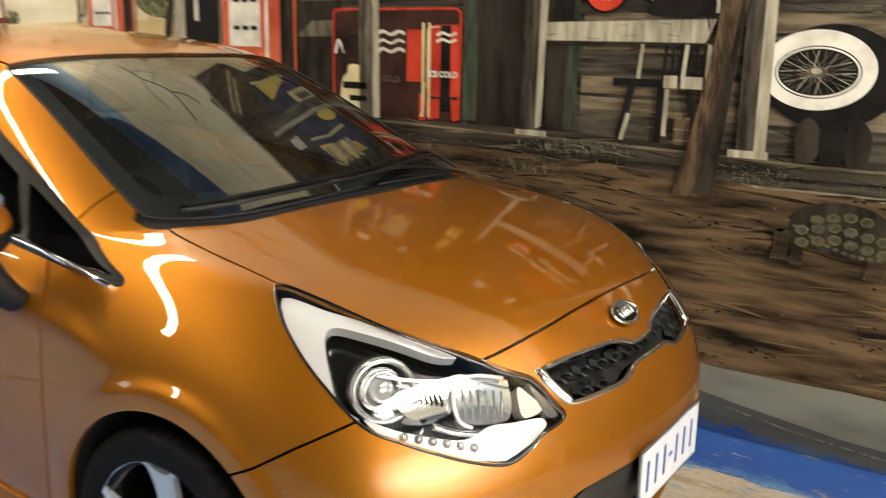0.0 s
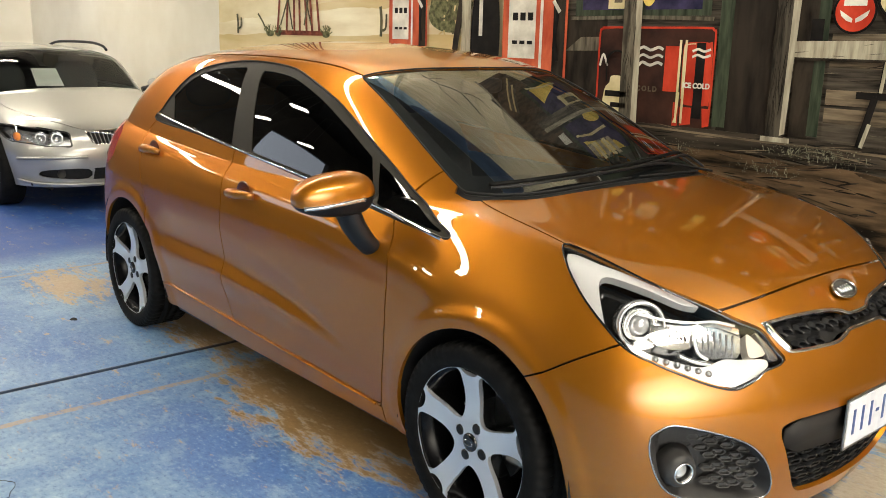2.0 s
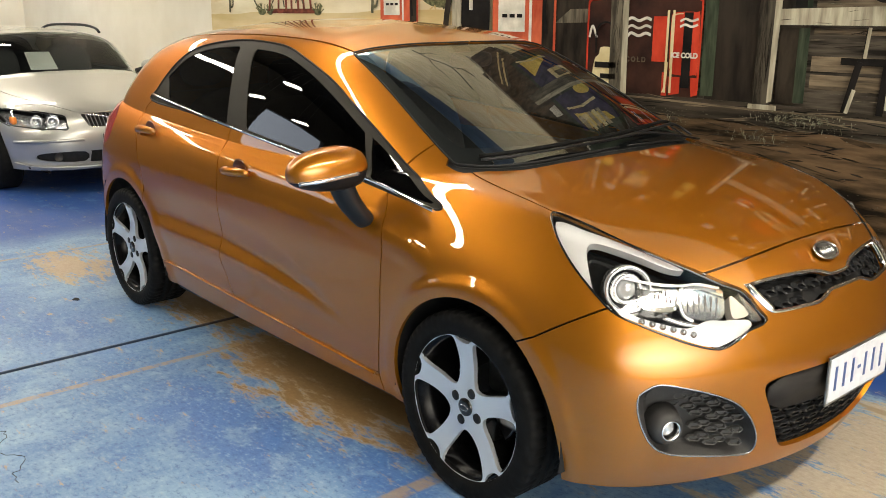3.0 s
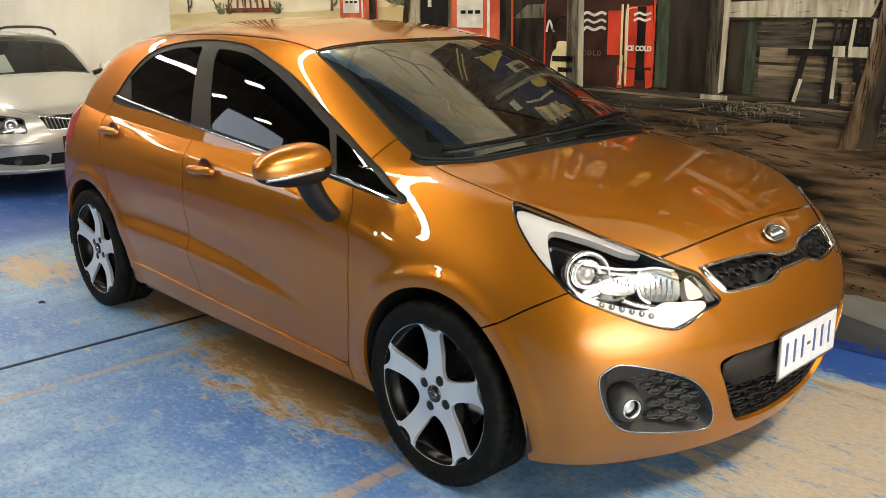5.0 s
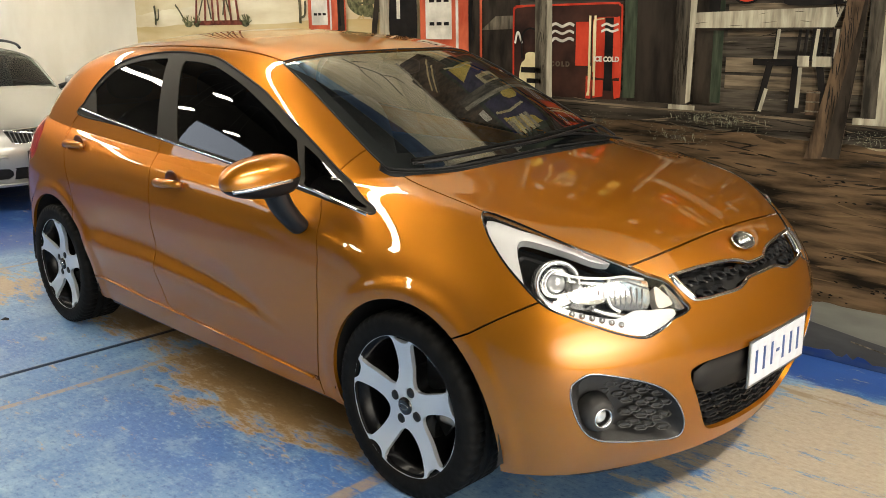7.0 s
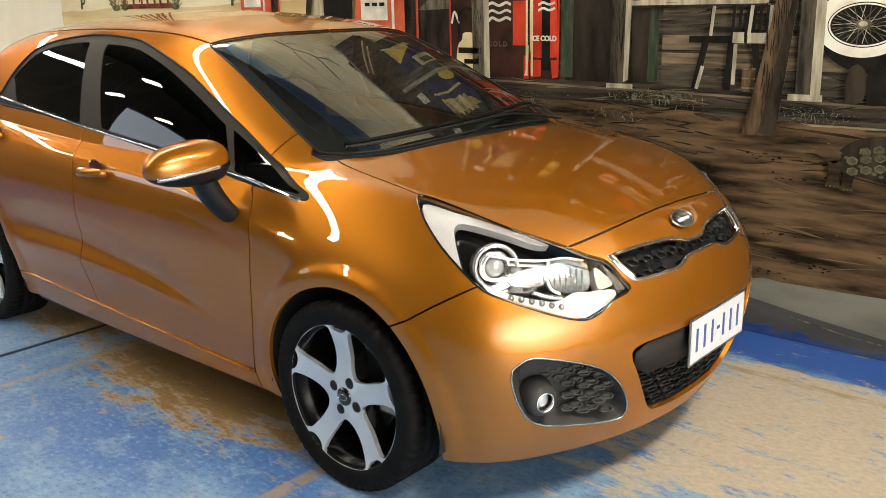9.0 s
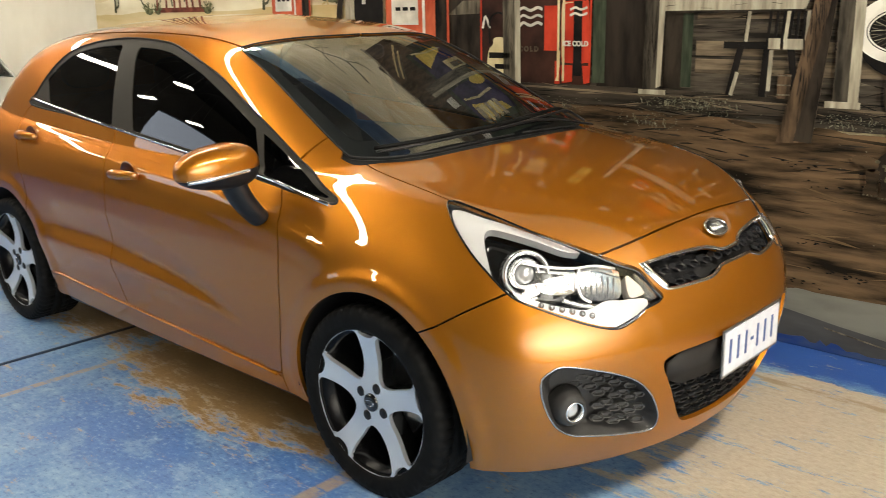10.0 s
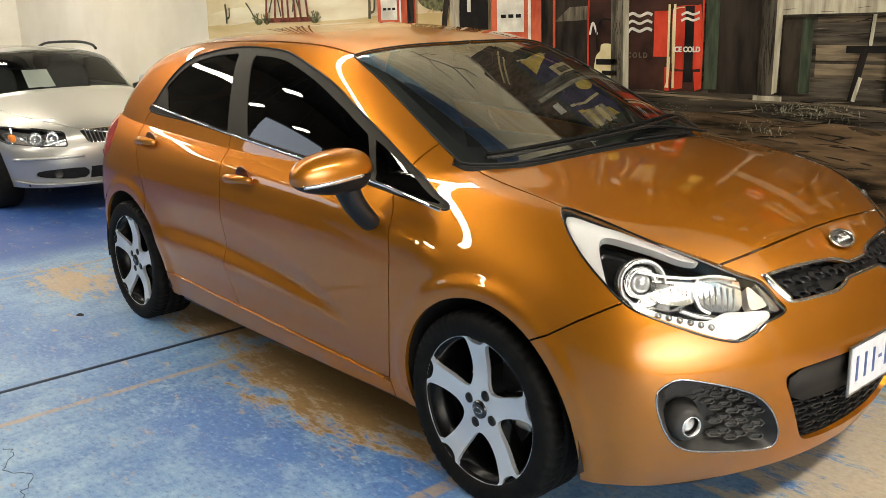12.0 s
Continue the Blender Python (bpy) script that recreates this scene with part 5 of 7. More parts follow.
for k in range(cols):
    y0, y1 = -.385 + .77 * k / cols, -.385 + .77 * (k + 1) / cols
    low = lambda y: .412 + .03 * max(0, abs(y) - .33) / .055
    top = lambda y: .522 - .03 * max(0, abs(y) - .33) / .055
    q = [on_front(-abs(y), z, -.010) for y, z in ((y0, low(y0)), (y1, low(y1)), (y1, top(y1)), (y0, top(y0)))]
    blank.faces.new([blank.verts.new((p.x, s, p.z)) for p, s in zip(q, (y0, y1, y1, y0))]).smooth = True
bmesh.ops.remove_doubles(blank, verts=blank.verts, dist=1e-4)
bmesh.ops.recalc_face_normals(blank, faces=blank.faces)
bmesh.ops.solidify(blank, geom=blank.faces[:], thickness=.008)
part("blank_panel", blank, DARK_PANEL, intake, "plain dark panel behind the plate")

# number plate, its characters as plain bars
plate = part("number_plate", block((2.108, -.186, .408), (2.112, .186, .542), .0015), PLATE_WHITE, car, "white number plate in a dark frame")
for a, b in (((2.104, -.194, .400), (2.1105, -.186, .550)), ((2.104, .186, .400), (2.1105, .194, .550)), ((2.104, -.194, .542), (2.1105, .194, .550)), ((2.104, -.194, .400), (2.1105, .194, .408))):
    part("plate_frame", block(a, b, .002), STEEL, plate)
for y in (-.150, -.098, -.046, .034, .086, .138):
    part("character_bar", block((2.112, y - .0065, .440), (2.1132, y + .0065, .514)), PLATE_BLUE, plate)
part("character_bar", block((2.112, -.014, .472), (2.1132, .006, .482)), PLATE_BLUE, plate)

# fog lamps: recessed surrounds
fog_bm = skin.take(FOG)
fog_ring = ring_of(fog_bm)
fog_bm.free()
IN = Vector((-.80, .60, 0))
surround = twice("fog_surround", lambda: funnel(fog_ring, ((Vector(), 1.0), (IN * .008, .945), (IN * .040, .84), (IN * .058, .74))), CHARCOAL, car, "charcoal recessed fog light surround")
# thin pale tube stands for the glint on the body's edge
twice("surround_edge", lambda: tube(fog_ring[::2], .0028, 6, closed=True), LAMP_GREY, surround, "thin pale line for the light along the edge")
fc = sum(fog_ring, Vector()) / len(fog_ring)
lampc = Vector((1.915, -.668, .405)) + IN * .030


def face_fog(bm, at):
    q = Vector((0, 0, 1)).rotation_difference(Vector((.92, -.38, 0))).to_matrix().to_4x4()
    bmesh.ops.transform(bm, matrix=Matrix.Translation(at) @ q, verts=bm.verts)
    return bm


twice("fog_tube", lambda: face_fog(spin([(.029, .030), (.034, .032), (.046, .012), (.060, -.03), (.029, -.03), (.029, .030)], 36, "Z"), lampc), CHARCOAL, surround, "charcoal tube round the fog light")
twice("fog_light", lambda: face_fog(spin([(.0, .018), (.014, .016), (.023, .010), (.027, .002), (.027, -.02)], 32, "Z"), lampc), LENS_BALL, surround, "clear round fog light")
twice("fog_ring", lambda: face_fog(spin([(.024, .028), (.027, .031), (.030, .028), (.030, .018), (.024, .018), (.024, .028)], 36, "Z"), lampc), CHROME, surround, "chrome ring")


def fog_mesh():
    bm = bmesh.new()
    u = Vector((.6, .8, 0))
    for r in range(9):
        for c in range(6):
            at = fc + IN * .050 + u * (-.055 + .047 * c + (.0235 if r % 2 else 0)) + Vector((0, 0, -.076 + .0195 * r - .012 * c))
            dx = (at - fc).dot(u)
            if abs((at - fc).z + .10 * dx) > .080 or dx > .150 or (dx < .0 and r in (1, 2, 3, 4, 5)):
                continue
            hexa = [(-.0225, 0), (-.014, .0085), (.014, .0085), (.0225, 0), (.014, -.0085), (-.014, -.0085)]
            rings = [[bm.verts.new(at + u * a * f + Vector((0, 0, b * f)) - IN * d) for a, b in hexa] for f, d in ((1.06, 0), (.95, .012), (.78, .011), (.66, .003))]
            for p, q in zip(rings, rings[1:]):
                for k in range(6):
                    bm.faces.new((p[k], p[(k + 1) % 6], q[(k + 1) % 6], q[k]))
            bm.faces.new(rings[-1])
    bmesh.ops.recalc_face_normals(bm, faces=bm.faces)
    return bm


twice("fog_mesh", fog_mesh, MESH_GREY, surround, "dark honeycomb blank")

# wipers
for pts_ in ([(1.175, .50, .016), (1.16, .20, .018), (1.175, -.10, .018), (1.13, -.42, .016), (1.06, -.56, .014)], [(1.09, .57, .016), (1.05, .50, .018), (1.12, .30, .018), (1.17, .02, .018)]):
    arm = [on_plan(x, y, z) for x, y, z in pts_]
    w_arm = part("wiper", tube(smooth_line(arm, 6), .007, 8, flat=.7), BLACK_SATIN, car, "black wiper")
    blade = [p + Vector((-.035, 0, .005)) for p in smooth_line(arm, 6)[4:-1] for p in [Vector(p)]]
    part("wiper_blade", tube(blade, .005, 6, flat=1.5), RUBBER, w_arm)

# cabin
cabin = part("cabin_floor", block((-1.35, -.66, .26), (1.0, .66, .33), .02), BLACK_PLASTIC, car, "dark cabin floor")
dash_line = [(.62, .70), (.66, .90), (.80, .965), (1.0, .955), (1.10, .93), (1.12, .60), (.75, .55)]
dash = bmesh.new()
rows = []
for k in range(17):
    y = -.66 + 1.32 * k / 16
    hump = .035 * math.exp(-((y + .36) / .16) ** 2)
    rows.append([dash.verts.new((x - .05 * (abs(y) / .66) ** 2, y, z + (hump if .62 < x < .9 and z > .8 else 0))) for x, z in smooth_line(dash_line, 4, True)])
for p, q in zip(rows, rows[1:]):
    for k in range(len(p)):
        dash.faces.new((p[k], p[(k + 1) % len(p)], q[(k + 1) % len(p)], q[k])).smooth = True
bmesh.ops.recalc_face_normals(dash, faces=dash.faces)
part("dashboard", dash, CABIN_DARK, car, "dark grey dashboard")
steer = part("steering_wheel", tube([(.175 * math.cos(a), .175 * math.sin(a), 0) for a in np.linspace(0, 2 * math.pi, 48, endpoint=False)], .015, 10, closed=True), BLACK_SATIN, car, "black steering wheel")
hubm = egg((0, -.01, -.015), (.065, .06, .03), 3)
part("airbag", hubm, BLACK_SATIN, steer)
for a in (0, 180, 270):
    part("spoke", tube([(.05 * math.cos(radians(a)), .05 * math.sin(radians(a)), -.012), (.165 * math.cos(radians(a)), .165 * math.sin(radians(a)), 0)], .014, 8, flat=.5), DARK_PANEL, steer)
steer.matrix_basis = pose(.50, -.36, .86, 90 - 22, 0, -90)


def seat(x, y, wide, rake):
    base = part("seat", egg((x, y, .46), (.27, wide, .11), 4), SEAT_CLOTH, car, "dark cloth seat")
    bm = egg((0, 0, .30), (.085, wide * .95, .34), 3.6)
    bmesh.ops.transform(bm, matrix=Matrix.Translation((x - .25, y, .50)) @ Matrix.Rotation(radians(-rake), 4, "Y"), verts=bm.verts)
    part("backrest", bm, SEAT_CLOTH, base)
    for yy in ([0] if wide < .4 else [-.4, .4]):
        bm = egg((x - .25 - .27 * math.tan(radians(rake)) * 2.6, y + yy, 1.20), (.05, .12, .085), 3)
        part("headrest", bm, SEAT_CLOTH, base)


for y in (-.35, .35):
    seat(.02, y, .25, 16)
seat(-.75, 0, .60, 18)
part("rear_mirror", egg((.40, 0, 1.30), (.018, .11, .032), 4), BLACK_SATIN, car, "black interior mirror")
part("headlining", block((-1.0, -.42, 1.362), (.05, .42, 1.372), .004), CABIN_GREY, car, "pale grey headlining")
for s in (-1, 1):
    part("door_card", block((-.95, .70 * s - .02, .32), (.80, .70 * s + .02, .90), .015), CABIN_DARK, car, "dark door lining")
part("parcel_shelf", block((-1.5, -.60, .93), (-1.05, .60, .96), .01), CABIN_DARK, car)

# ---- the hall ----
WALL_Y, CEIL, LAMP_Z = 1.275, 6.8, 4.25
floor = tagged(part("floor", block((-13.2, -11, -.30), (6.6, 2.2, -.02)), BLACK_PLASTIC), "concrete floor with faded blue paint", "floor", kind="structure")
for x0, x1 in ((-13.2, -7.240), (-7.224, -.745), (-.722, 5.8), (5.814, 6.6)):
    part("floor_slab", block((x0, -11, -.03), (x1, 2.2, 0), .002, 1), FLOOR_PAINT, floor)


def floor_mark(name, outline, material, label):
    bm = bmesh.new()
    bm.faces.new([bm.verts.new((x, y, .0012)) for x, y in outline])
    ext = bmesh.ops.extrude_face_region(bm, geom=bm.faces[:])
    bmesh.ops.translate(bm, vec=(0, 0, -.004), verts=[g for g in ext["geom"] if isinstance(g, bmesh.types.BMVert)])
    bmesh.ops.recalc_face_normals(bm, faces=bm.faces)
    part(name, bm, material, floor, label)


rnd = random.Random(21)
crack = [(-.179 + .442 * k / 26 + rnd.gauss(0, .008), -1.839 + .03 * math.sin(k * .45) - .016 * k / 26 + rnd.gauss(0, .007)) for k in range(27)]
floor_mark("crack", strip(crack, .0022), BLACK_PLASTIC, "hairline crack in the slab")
for cx, cy, r in ((-1.55, -1.06, .026),):
    floor_mark("stain", [(cx + r * (1 + .3 * math.sin(3 * a)) * math.cos(a), cy + r * .7 * math.sin(a)) for a in np.linspace(0, 6.28, 13)[:-1]], RUBBER, "small dark stain")
wall = tagged(part("wall_mural", block((-4.38, WALL_Y, -.02), (6.6, WALL_Y + .25, CEIL)), SKY_CREAM), "long wall that carries a painted mural", "wall", kind="structure")
tagged(part("wall_white", block((-12, 1.95, -.02), (-4.38, 2.2, CEIL)), WALL_CREAM), "plain cream painted wall", "wall", kind="structure")


def wall_with_door(name, x0, x1, y0, y1, top, material, sill=0.0):
    """A cross wall with one wide opening."""
    bm = bmesh.new()
    for a, b in (((x0, -11, 0), (x1, y0, CEIL)), ((x0, y1, 0), (x1, 2.2, CEIL)), ((x0, y0, top), (x1, y1, CEIL))) + ((((x0, y0, 0), (x1, y1, sill)),) if sill else ()):
        c = block(a, b)
        me = bpy.data.meshes.new("tmp")
        c.to_mesh(me)
        bm.from_mesh(me)
        bpy.data.meshes.remove(me)
        c.free()
    return tagged(part(name, bm, material), "unseen hall wall with a wide opening, toned for reflections", "wall", kind="structure")


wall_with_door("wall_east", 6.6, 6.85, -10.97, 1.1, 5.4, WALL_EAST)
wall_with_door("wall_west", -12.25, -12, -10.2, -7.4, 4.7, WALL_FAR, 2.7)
# added cream facing at the visible corner; the west wall behind stays dark
tagged(part("wall_return", block((-12.0, .2, 0), (-11.98, 1.95, CEIL)), WALL_CREAM), "plain cream painted wall", "wall", kind="structure")
tagged(part("wall_south", block((-12.25, -11.25, -.02), (6.85, -11, CEIL)), WALL_FAR), "unseen hall wall, kept dark for reflections", "wall", kind="structure")
tagged(part("ceiling", block((-12.25, -11.25, CEIL), (6.85, 2.2, CEIL + .2)), CEILING_GREY), "grey hall ceiling", "ceiling", kind="structure")
# unseen glow, sized and graded to fill the bumper with soft light
tagged(part("backdrop", block((9.6, -14, -.2), (9.65, 4.5, 6.6)), DAYLIGHT), "unseen glow outside the doorway, graded to light the car's front", "daylight", kind="structure")
tagged(part("backdrop", block((-13.05, -11, 2.0), (-13, -6.6, 5.4)), DAYLIGHT_FAR), "bright daylight outside the high window", "daylight", kind="structure")


def ceiling_lamp(x, y):
    lamp = thing("ceiling_lamp", "white fluorescent lamp with a lit wraparound diffuser hung from the ceiling", "ceiling lamp", "fluorescent ceiling lamps")
    part("housing", block((-.045, -.60, -.002), (.045, .60, .04), .008), FITTING, lamp)
    part("diffuser", block((-.09, -.59, -.065), (.09, .59, -.002), .02), TUBE_LIGHT, lamp, "lit frosted wraparound diffuser")
    for dy in (-.45, .45):
        part("hanger", tube([(0, dy, .03), (0, dy, CEIL - LAMP_Z)], .006, 6), STEEL, lamp)
    lamp.matrix_basis = pose(x, y, LAMP_Z)
    return lamp


# rows of lamps end to end across the hall
first = ceiling_lamp(-2.1, .5)
for x, y, turn in ((-2.06, -.72, 0), (-2.12, -1.94, -6), (-2.36, -3.13, -16), (-2.76, -4.28, -22), (-3.26, -5.38, -27), (-3.86, -6.42, -33), (-4.58, -7.4, -39), (-5.4, -8.3, -45)):
    copy_thing(first, pose(x, y, LAMP_Z, 0, 0, turn))
# the widened row at x 4.4 is added fill for bonnet and bumper
for x, y0, n in ((-8.5, .3, 4), (4.4, .1, 3)):
    for k in range(n):
        copy_thing(first, pose(x, y0 - 1.22 * k, LAMP_Z) @ Matrix.Diagonal((1.9 if x < -8 else 3.2, 1, 1, 1)))
# short lamps of the same make over the far bays
for x, y in ((-6.45, -4.25), (-9.6, -5.45), (-9.8, -7.4)):
    copy_thing(first, pose(x, y, LAMP_Z, 0, 0, 80) @ Matrix.Diagonal((1, .5, 1, 1)))
# ---- the mural: flat painted shapes on the wall ----
mural = thing("mural", "painted desert filling-station mural with pumps, porch and dirt yard", "mural")


def daub(name, outline, material, layer, parent=None, label=""):
    """A flat patch of paint on the wall: outline in x and z."""
    bm = bmesh.new()
    y = WALL_Y - .0022 * layer
    f = bm.faces.new([bm.verts.new((x, y, z)) for x, z in outline])
    if f.normal.y > 0:
        f.normal_flip()
    bm.normal_update()
    back = bmesh.ops.extrude_face_region(bm, geom=[f])
    bmesh.ops.translate(bm, vec=(0, -.0016, 0), verts=[g for g in back["geom"] if isinstance(g, bmesh.types.BMVert)])
    bmesh.ops.recalc_face_normals(bm, faces=bm.faces)
    return part(name, bm, material, parent or mural, label)


def rect(x0, z0, x1, z1, lean=0.0):
    return [(x0, z0), (x1, z0), (x1 + lean, z1), (x0 + lean, z1)]


def wavy(line, depth, n=10, amp=.012, seed=1):
    """A band under an uneven line."""
    rnd = random.Random(seed)
    top = smooth_line(line, n)
    return [(x, z + rnd.uniform(-amp, amp)) for x, z in top] + [(top[-1][0], depth), (top[0][0], depth)]


def stroke(points, width, n=5):
    return strip(smooth_line(points, n), width)


def ellipse(cx, cz, rx, rz, n=36, a0=0, a1=360):
    return [(cx + rx * math.cos(radians(a0 + (a1 - a0) * k / n)), cz + rz * math.sin(radians(a0 + (a1 - a0) * k / n))) for k in range(n + (0 if a1 - a0 == 360 else 1))]


LEFT_END, RIGHT_END = -4.375, 6.5
daub("sky", rect(LEFT_END, 2.75, RIGHT_END, 6.75), SKY_BLUE, 1, label="pale blue painted sky")
daub("cloud", wavy([(LEFT_END, 3.6), (-3.6, 3.9), (-2.9, 3.8), (-2.2, 4.1), (-1.5, 5.0), (-.2, 5.3), (1.2, 4.8), (3.0, 4.6), (RIGHT_END, 4.4)], 2.6, amp=.05), DUNE_CREAM, 2, label="cream painted haze")
# unseen deep blue patch, added to darken the windscreen's reflection like the ceiling
daub("upper_sky", wavy([(-1.9, 6.7), (-1.3, 5.5), (-.4, 5.0), (.6, 4.9), (3.0, 5.0), (RIGHT_END, 5.2)][::1], 6.74, amp=.03, seed=8), UPPER_BLUE, 2.4, label="deep blue patch standing in for the ceiling's dark reflection")
for cx, cz, w, h in ((-3.2, 4.6, .9, .25), (-3.6, 5.9, .7, .2)):
    daub("cloud", smooth_line([(cx - w, cz), (cx - w * .5, cz + h * .8), (cx, cz + h * .5), (cx + w * .4, cz + h), (cx + w, cz + h * .1), (cx + w * .3, cz - h * .5), (cx - w * .4, cz - h * .4)], 5, True), PAINT_WHITE, 2.6, label="white painted cloud")
daub("dune", wavy([(LEFT_END, 1.56), (-3.9, 1.60), (-3.2, 1.63), (-2.35, 1.68), (-1.9, 1.665), (-1.0, 1.70)], 0, amp=.006), DUNE_CREAM, 2, label="pale painted dune")
daub("dune_shade", wavy([(-2.9, 1.70), (-2.3, 1.74), (-1.7, 1.78), (-1.0, 1.84)], 1.665, amp=.004), DUNE_SAND, 1.5, label="sandy painted dune")
daub("sand", wavy([(LEFT_END, 1.47), (-3.0, 1.48), (-1.0, 1.50)], .2, amp=.01, seed=4), DUNE_SAND, 3, label="sandy painted ground")
# boughs against the sky
tree = daub("bough", stroke([(-2.1, 2.3), (-2.3, 2.75), (-2.2, 3.2), (-2.5, 3.6)], .05), STEM, 3, label="dark painted boughs")
for a, b, c in (((-2.3, 2.75), (-2.6, 2.9), (-2.95, 2.88)), ((-2.2, 3.2), (-1.9, 3.35), (-1.6, 3.3)), ((-2.25, 2.95), (-2.5, 3.15), (-2.6, 3.35)), ((-2.3, 3.4), (-2.7, 3.45), (-3.0, 3.6)), ((-2.2, 2.55), (-1.9, 2.7), (-1.7, 2.6))):
    daub("branch", stroke([a, b, c], .028), STEM, 3.6, tree)

for pts_, w in (([(-1.25, 3.02), (-.95, 3.12), (-.62, 3.02), (-.30, 3.20)], .030), ([(-.95, 3.12), (-.80, 3.32), (-.55, 3.42)], .020), ([(-.62, 3.02), (-.50, 2.88), (-.36, 2.84)], .018), ([(-1.10, 3.07), (-1.02, 2.92), (-.90, 2.84)], .018)):
    daub("branch", stroke(pts_, w), STEM, 3.2, tree)

# derrick and cacti
derrick = daub("derrick", rect(-3.40, 1.475, -2.70, 1.510), DERRICK, 5, label="rust-red painted derrick")
for k, (x0, x1) in enumerate(((-3.36, -3.26), (-3.22, -3.16), (-3.10, -3.10), (-3.02, -3.02), (-2.92, -2.96), (-2.84, -2.90), (-2.74, -2.82))):
    daub("strut", strip([(x0, 1.49), (x1, 2.1), (x1 * .6 - 3.05 * .4, 2.9)], .026), DERRICK, 6 + .3 * k, derrick)
for k, (x0, z0, x1, z1) in enumerate(((-3.3, 1.55, -3.1, 1.9), (-3.12, 1.52, -3.22, 1.9), (-2.95, 1.55, -2.84, 1.9), (-2.85, 1.55, -3.0, 1.95))):
    daub("brace", strip([(x0, z0), (x1, z1)], .016), STEM, 8.2 + .2 * k, derrick)
for cx, h in ((-4.02, .16), (-1.98, .20)):
    cactus = daub("cactus", stroke([(cx, 1.48), (cx + .006, 1.48 + h * .5), (cx - .004, 1.48 + h)], .028), STEM, 5, label="dark green painted cactus")
    daub("arm", stroke([(cx, 1.52), (cx + .055, 1.535), (cx + .065, 1.53 + h * .5)], .018), STEM, 5.5, cactus)
daub("fence_stake", stroke([(-3.52, 1.49), (-3.6, 1.58), (-3.67, 1.64)], .016), STEM, 5)
rnd = random.Random(5)
for cx, w in ((-3.48, .12), (-2.66, .10), (-3.35, .08)):
    bush = daub("bush", ellipse(cx, 1.485, w * .5, .025, 14), LEAF, 5, label="low painted scrub")
    for k in range(12):
        a = rnd.uniform(20, 160)
        daub("twig", strip([(cx + rnd.uniform(-w * .4, w * .4), 1.48), (cx + w * .9 * math.cos(radians(a)), 1.48 + .075 * math.sin(radians(a)))], .007), LEAF, 5.4 + k * .1, bush)


# petrol pumps
def pump(x, z, w, h, base):
    """A red pump with a white dial panel, a hose at its side."""
    ob = daub("petrol_pump", rect(x, base, x + w * .62, z + h * .96) , PUMP_RED, 10, label="red painted petrol pump with a white face")
    daub("pump_top", smooth_line([(x + .01, z + h * .90), (x + .03, z + h), (x + w * .3, z + h * 1.03), (x + w * .58, z + h), (x + w * .61, z + h * .9)], 4), PAINT_WHITE, 11, ob)
    daub("side", rect(x + w * .62, base, x + w, z + h * .92), PUMP_RED, 9.6, ob)
    daub("side_shade", rect(x + w * .80, base, x + w * .97, z + h * .80), DARK_WOOD, 11, ob)
    daub("edge_light", rect(x + w * .60, base, x + w * .64, z + h * .9), PAINT_WHITE, 11.5, ob)
    daub("face", rect(x + w * .10, z + h * .02, x + w * .53, z + h * .82), PAINT_WHITE, 11, ob)
    for r, (n, hh) in enumerate(((3, .10), (3, .045))):
        for k in range(n):
            daub("dial_mark", rect(x + w * (.17 + .12 * k), z + h * (.50 - .30 * r), x + w * (.25 + .12 * k), z + h * (.50 - .30 * r + hh)), PAINT_BLACK, 12, ob)
    daub("hose", stroke([(x + w * .78, z + h * .86), (x + w * .86, z + h * .6), (x + w * .84, z + h * .3), (x + w * .88, z)], .020), PAINT_BLACK, 13, ob)
    daub("nozzle", stroke([(x + w * .80, z + h * .74), (x + w * .90, z + h * .60)], .022), PAINT_WHITE, 13.6, ob)
    return ob


pump(-1.87, 1.46, .40, .35, .55)
pump(-.77, 1.37, .50, .44, .40)
# tree and pole between the pumps
canopy = daub("tree_crown", smooth_line([(-1.46, 1.60), (-1.44, 1.75), (-1.47, 1.95), (-1.3, 2.15), (-1.05, 2.1), (-1.02, 1.8), (-1.10, 1.6), (-1.2, 1.52), (-1.36, 1.53)], 5, True), LEAF, 5, label="olive painted tree crown")
for k in range(90):
    a, r = rnd.uniform(0, 6.28), rnd.uniform(.02, .24)
    cx, cz = -1.27 + r * math.cos(a), 1.78 + 1.25 * r * math.sin(a)
    t = rnd.uniform(0, 3.14)
    daub("leaf", strip([(cx, cz), (cx + .035 * math.cos(t), cz + .035 * math.sin(t))], .012), (LEAF, STEM, DUNE_SAND)[k % 3], 5.6 + (k % 8) * .2, canopy)
daub("trunk", stroke([(-1.22, 1.0), (-1.2, 1.4), (-1.14, 1.75), (-1.2, 2.0)], .05), DARK_WOOD, 8)
daub("pole", rect(-1.135, .8, -1.055, 2.6), POST_LIGHT, 9, label="white painted pole")
# dark upright shape with a pale stripe, beside the pole
upright = daub("rubbish_bin", smooth_line([(-1.04, 1.35), (-1.03, 1.72), (-.96, 1.82), (-.84, 1.80), (-.80, 1.5), (-.84, 1.3)], 4, True), PAINT_BLACK, 8, label="dark painted upright shape")
daub("drum_light", rect(-.98, 1.5, -.95, 1.76), PAINT_WHITE, 8.6, upright)

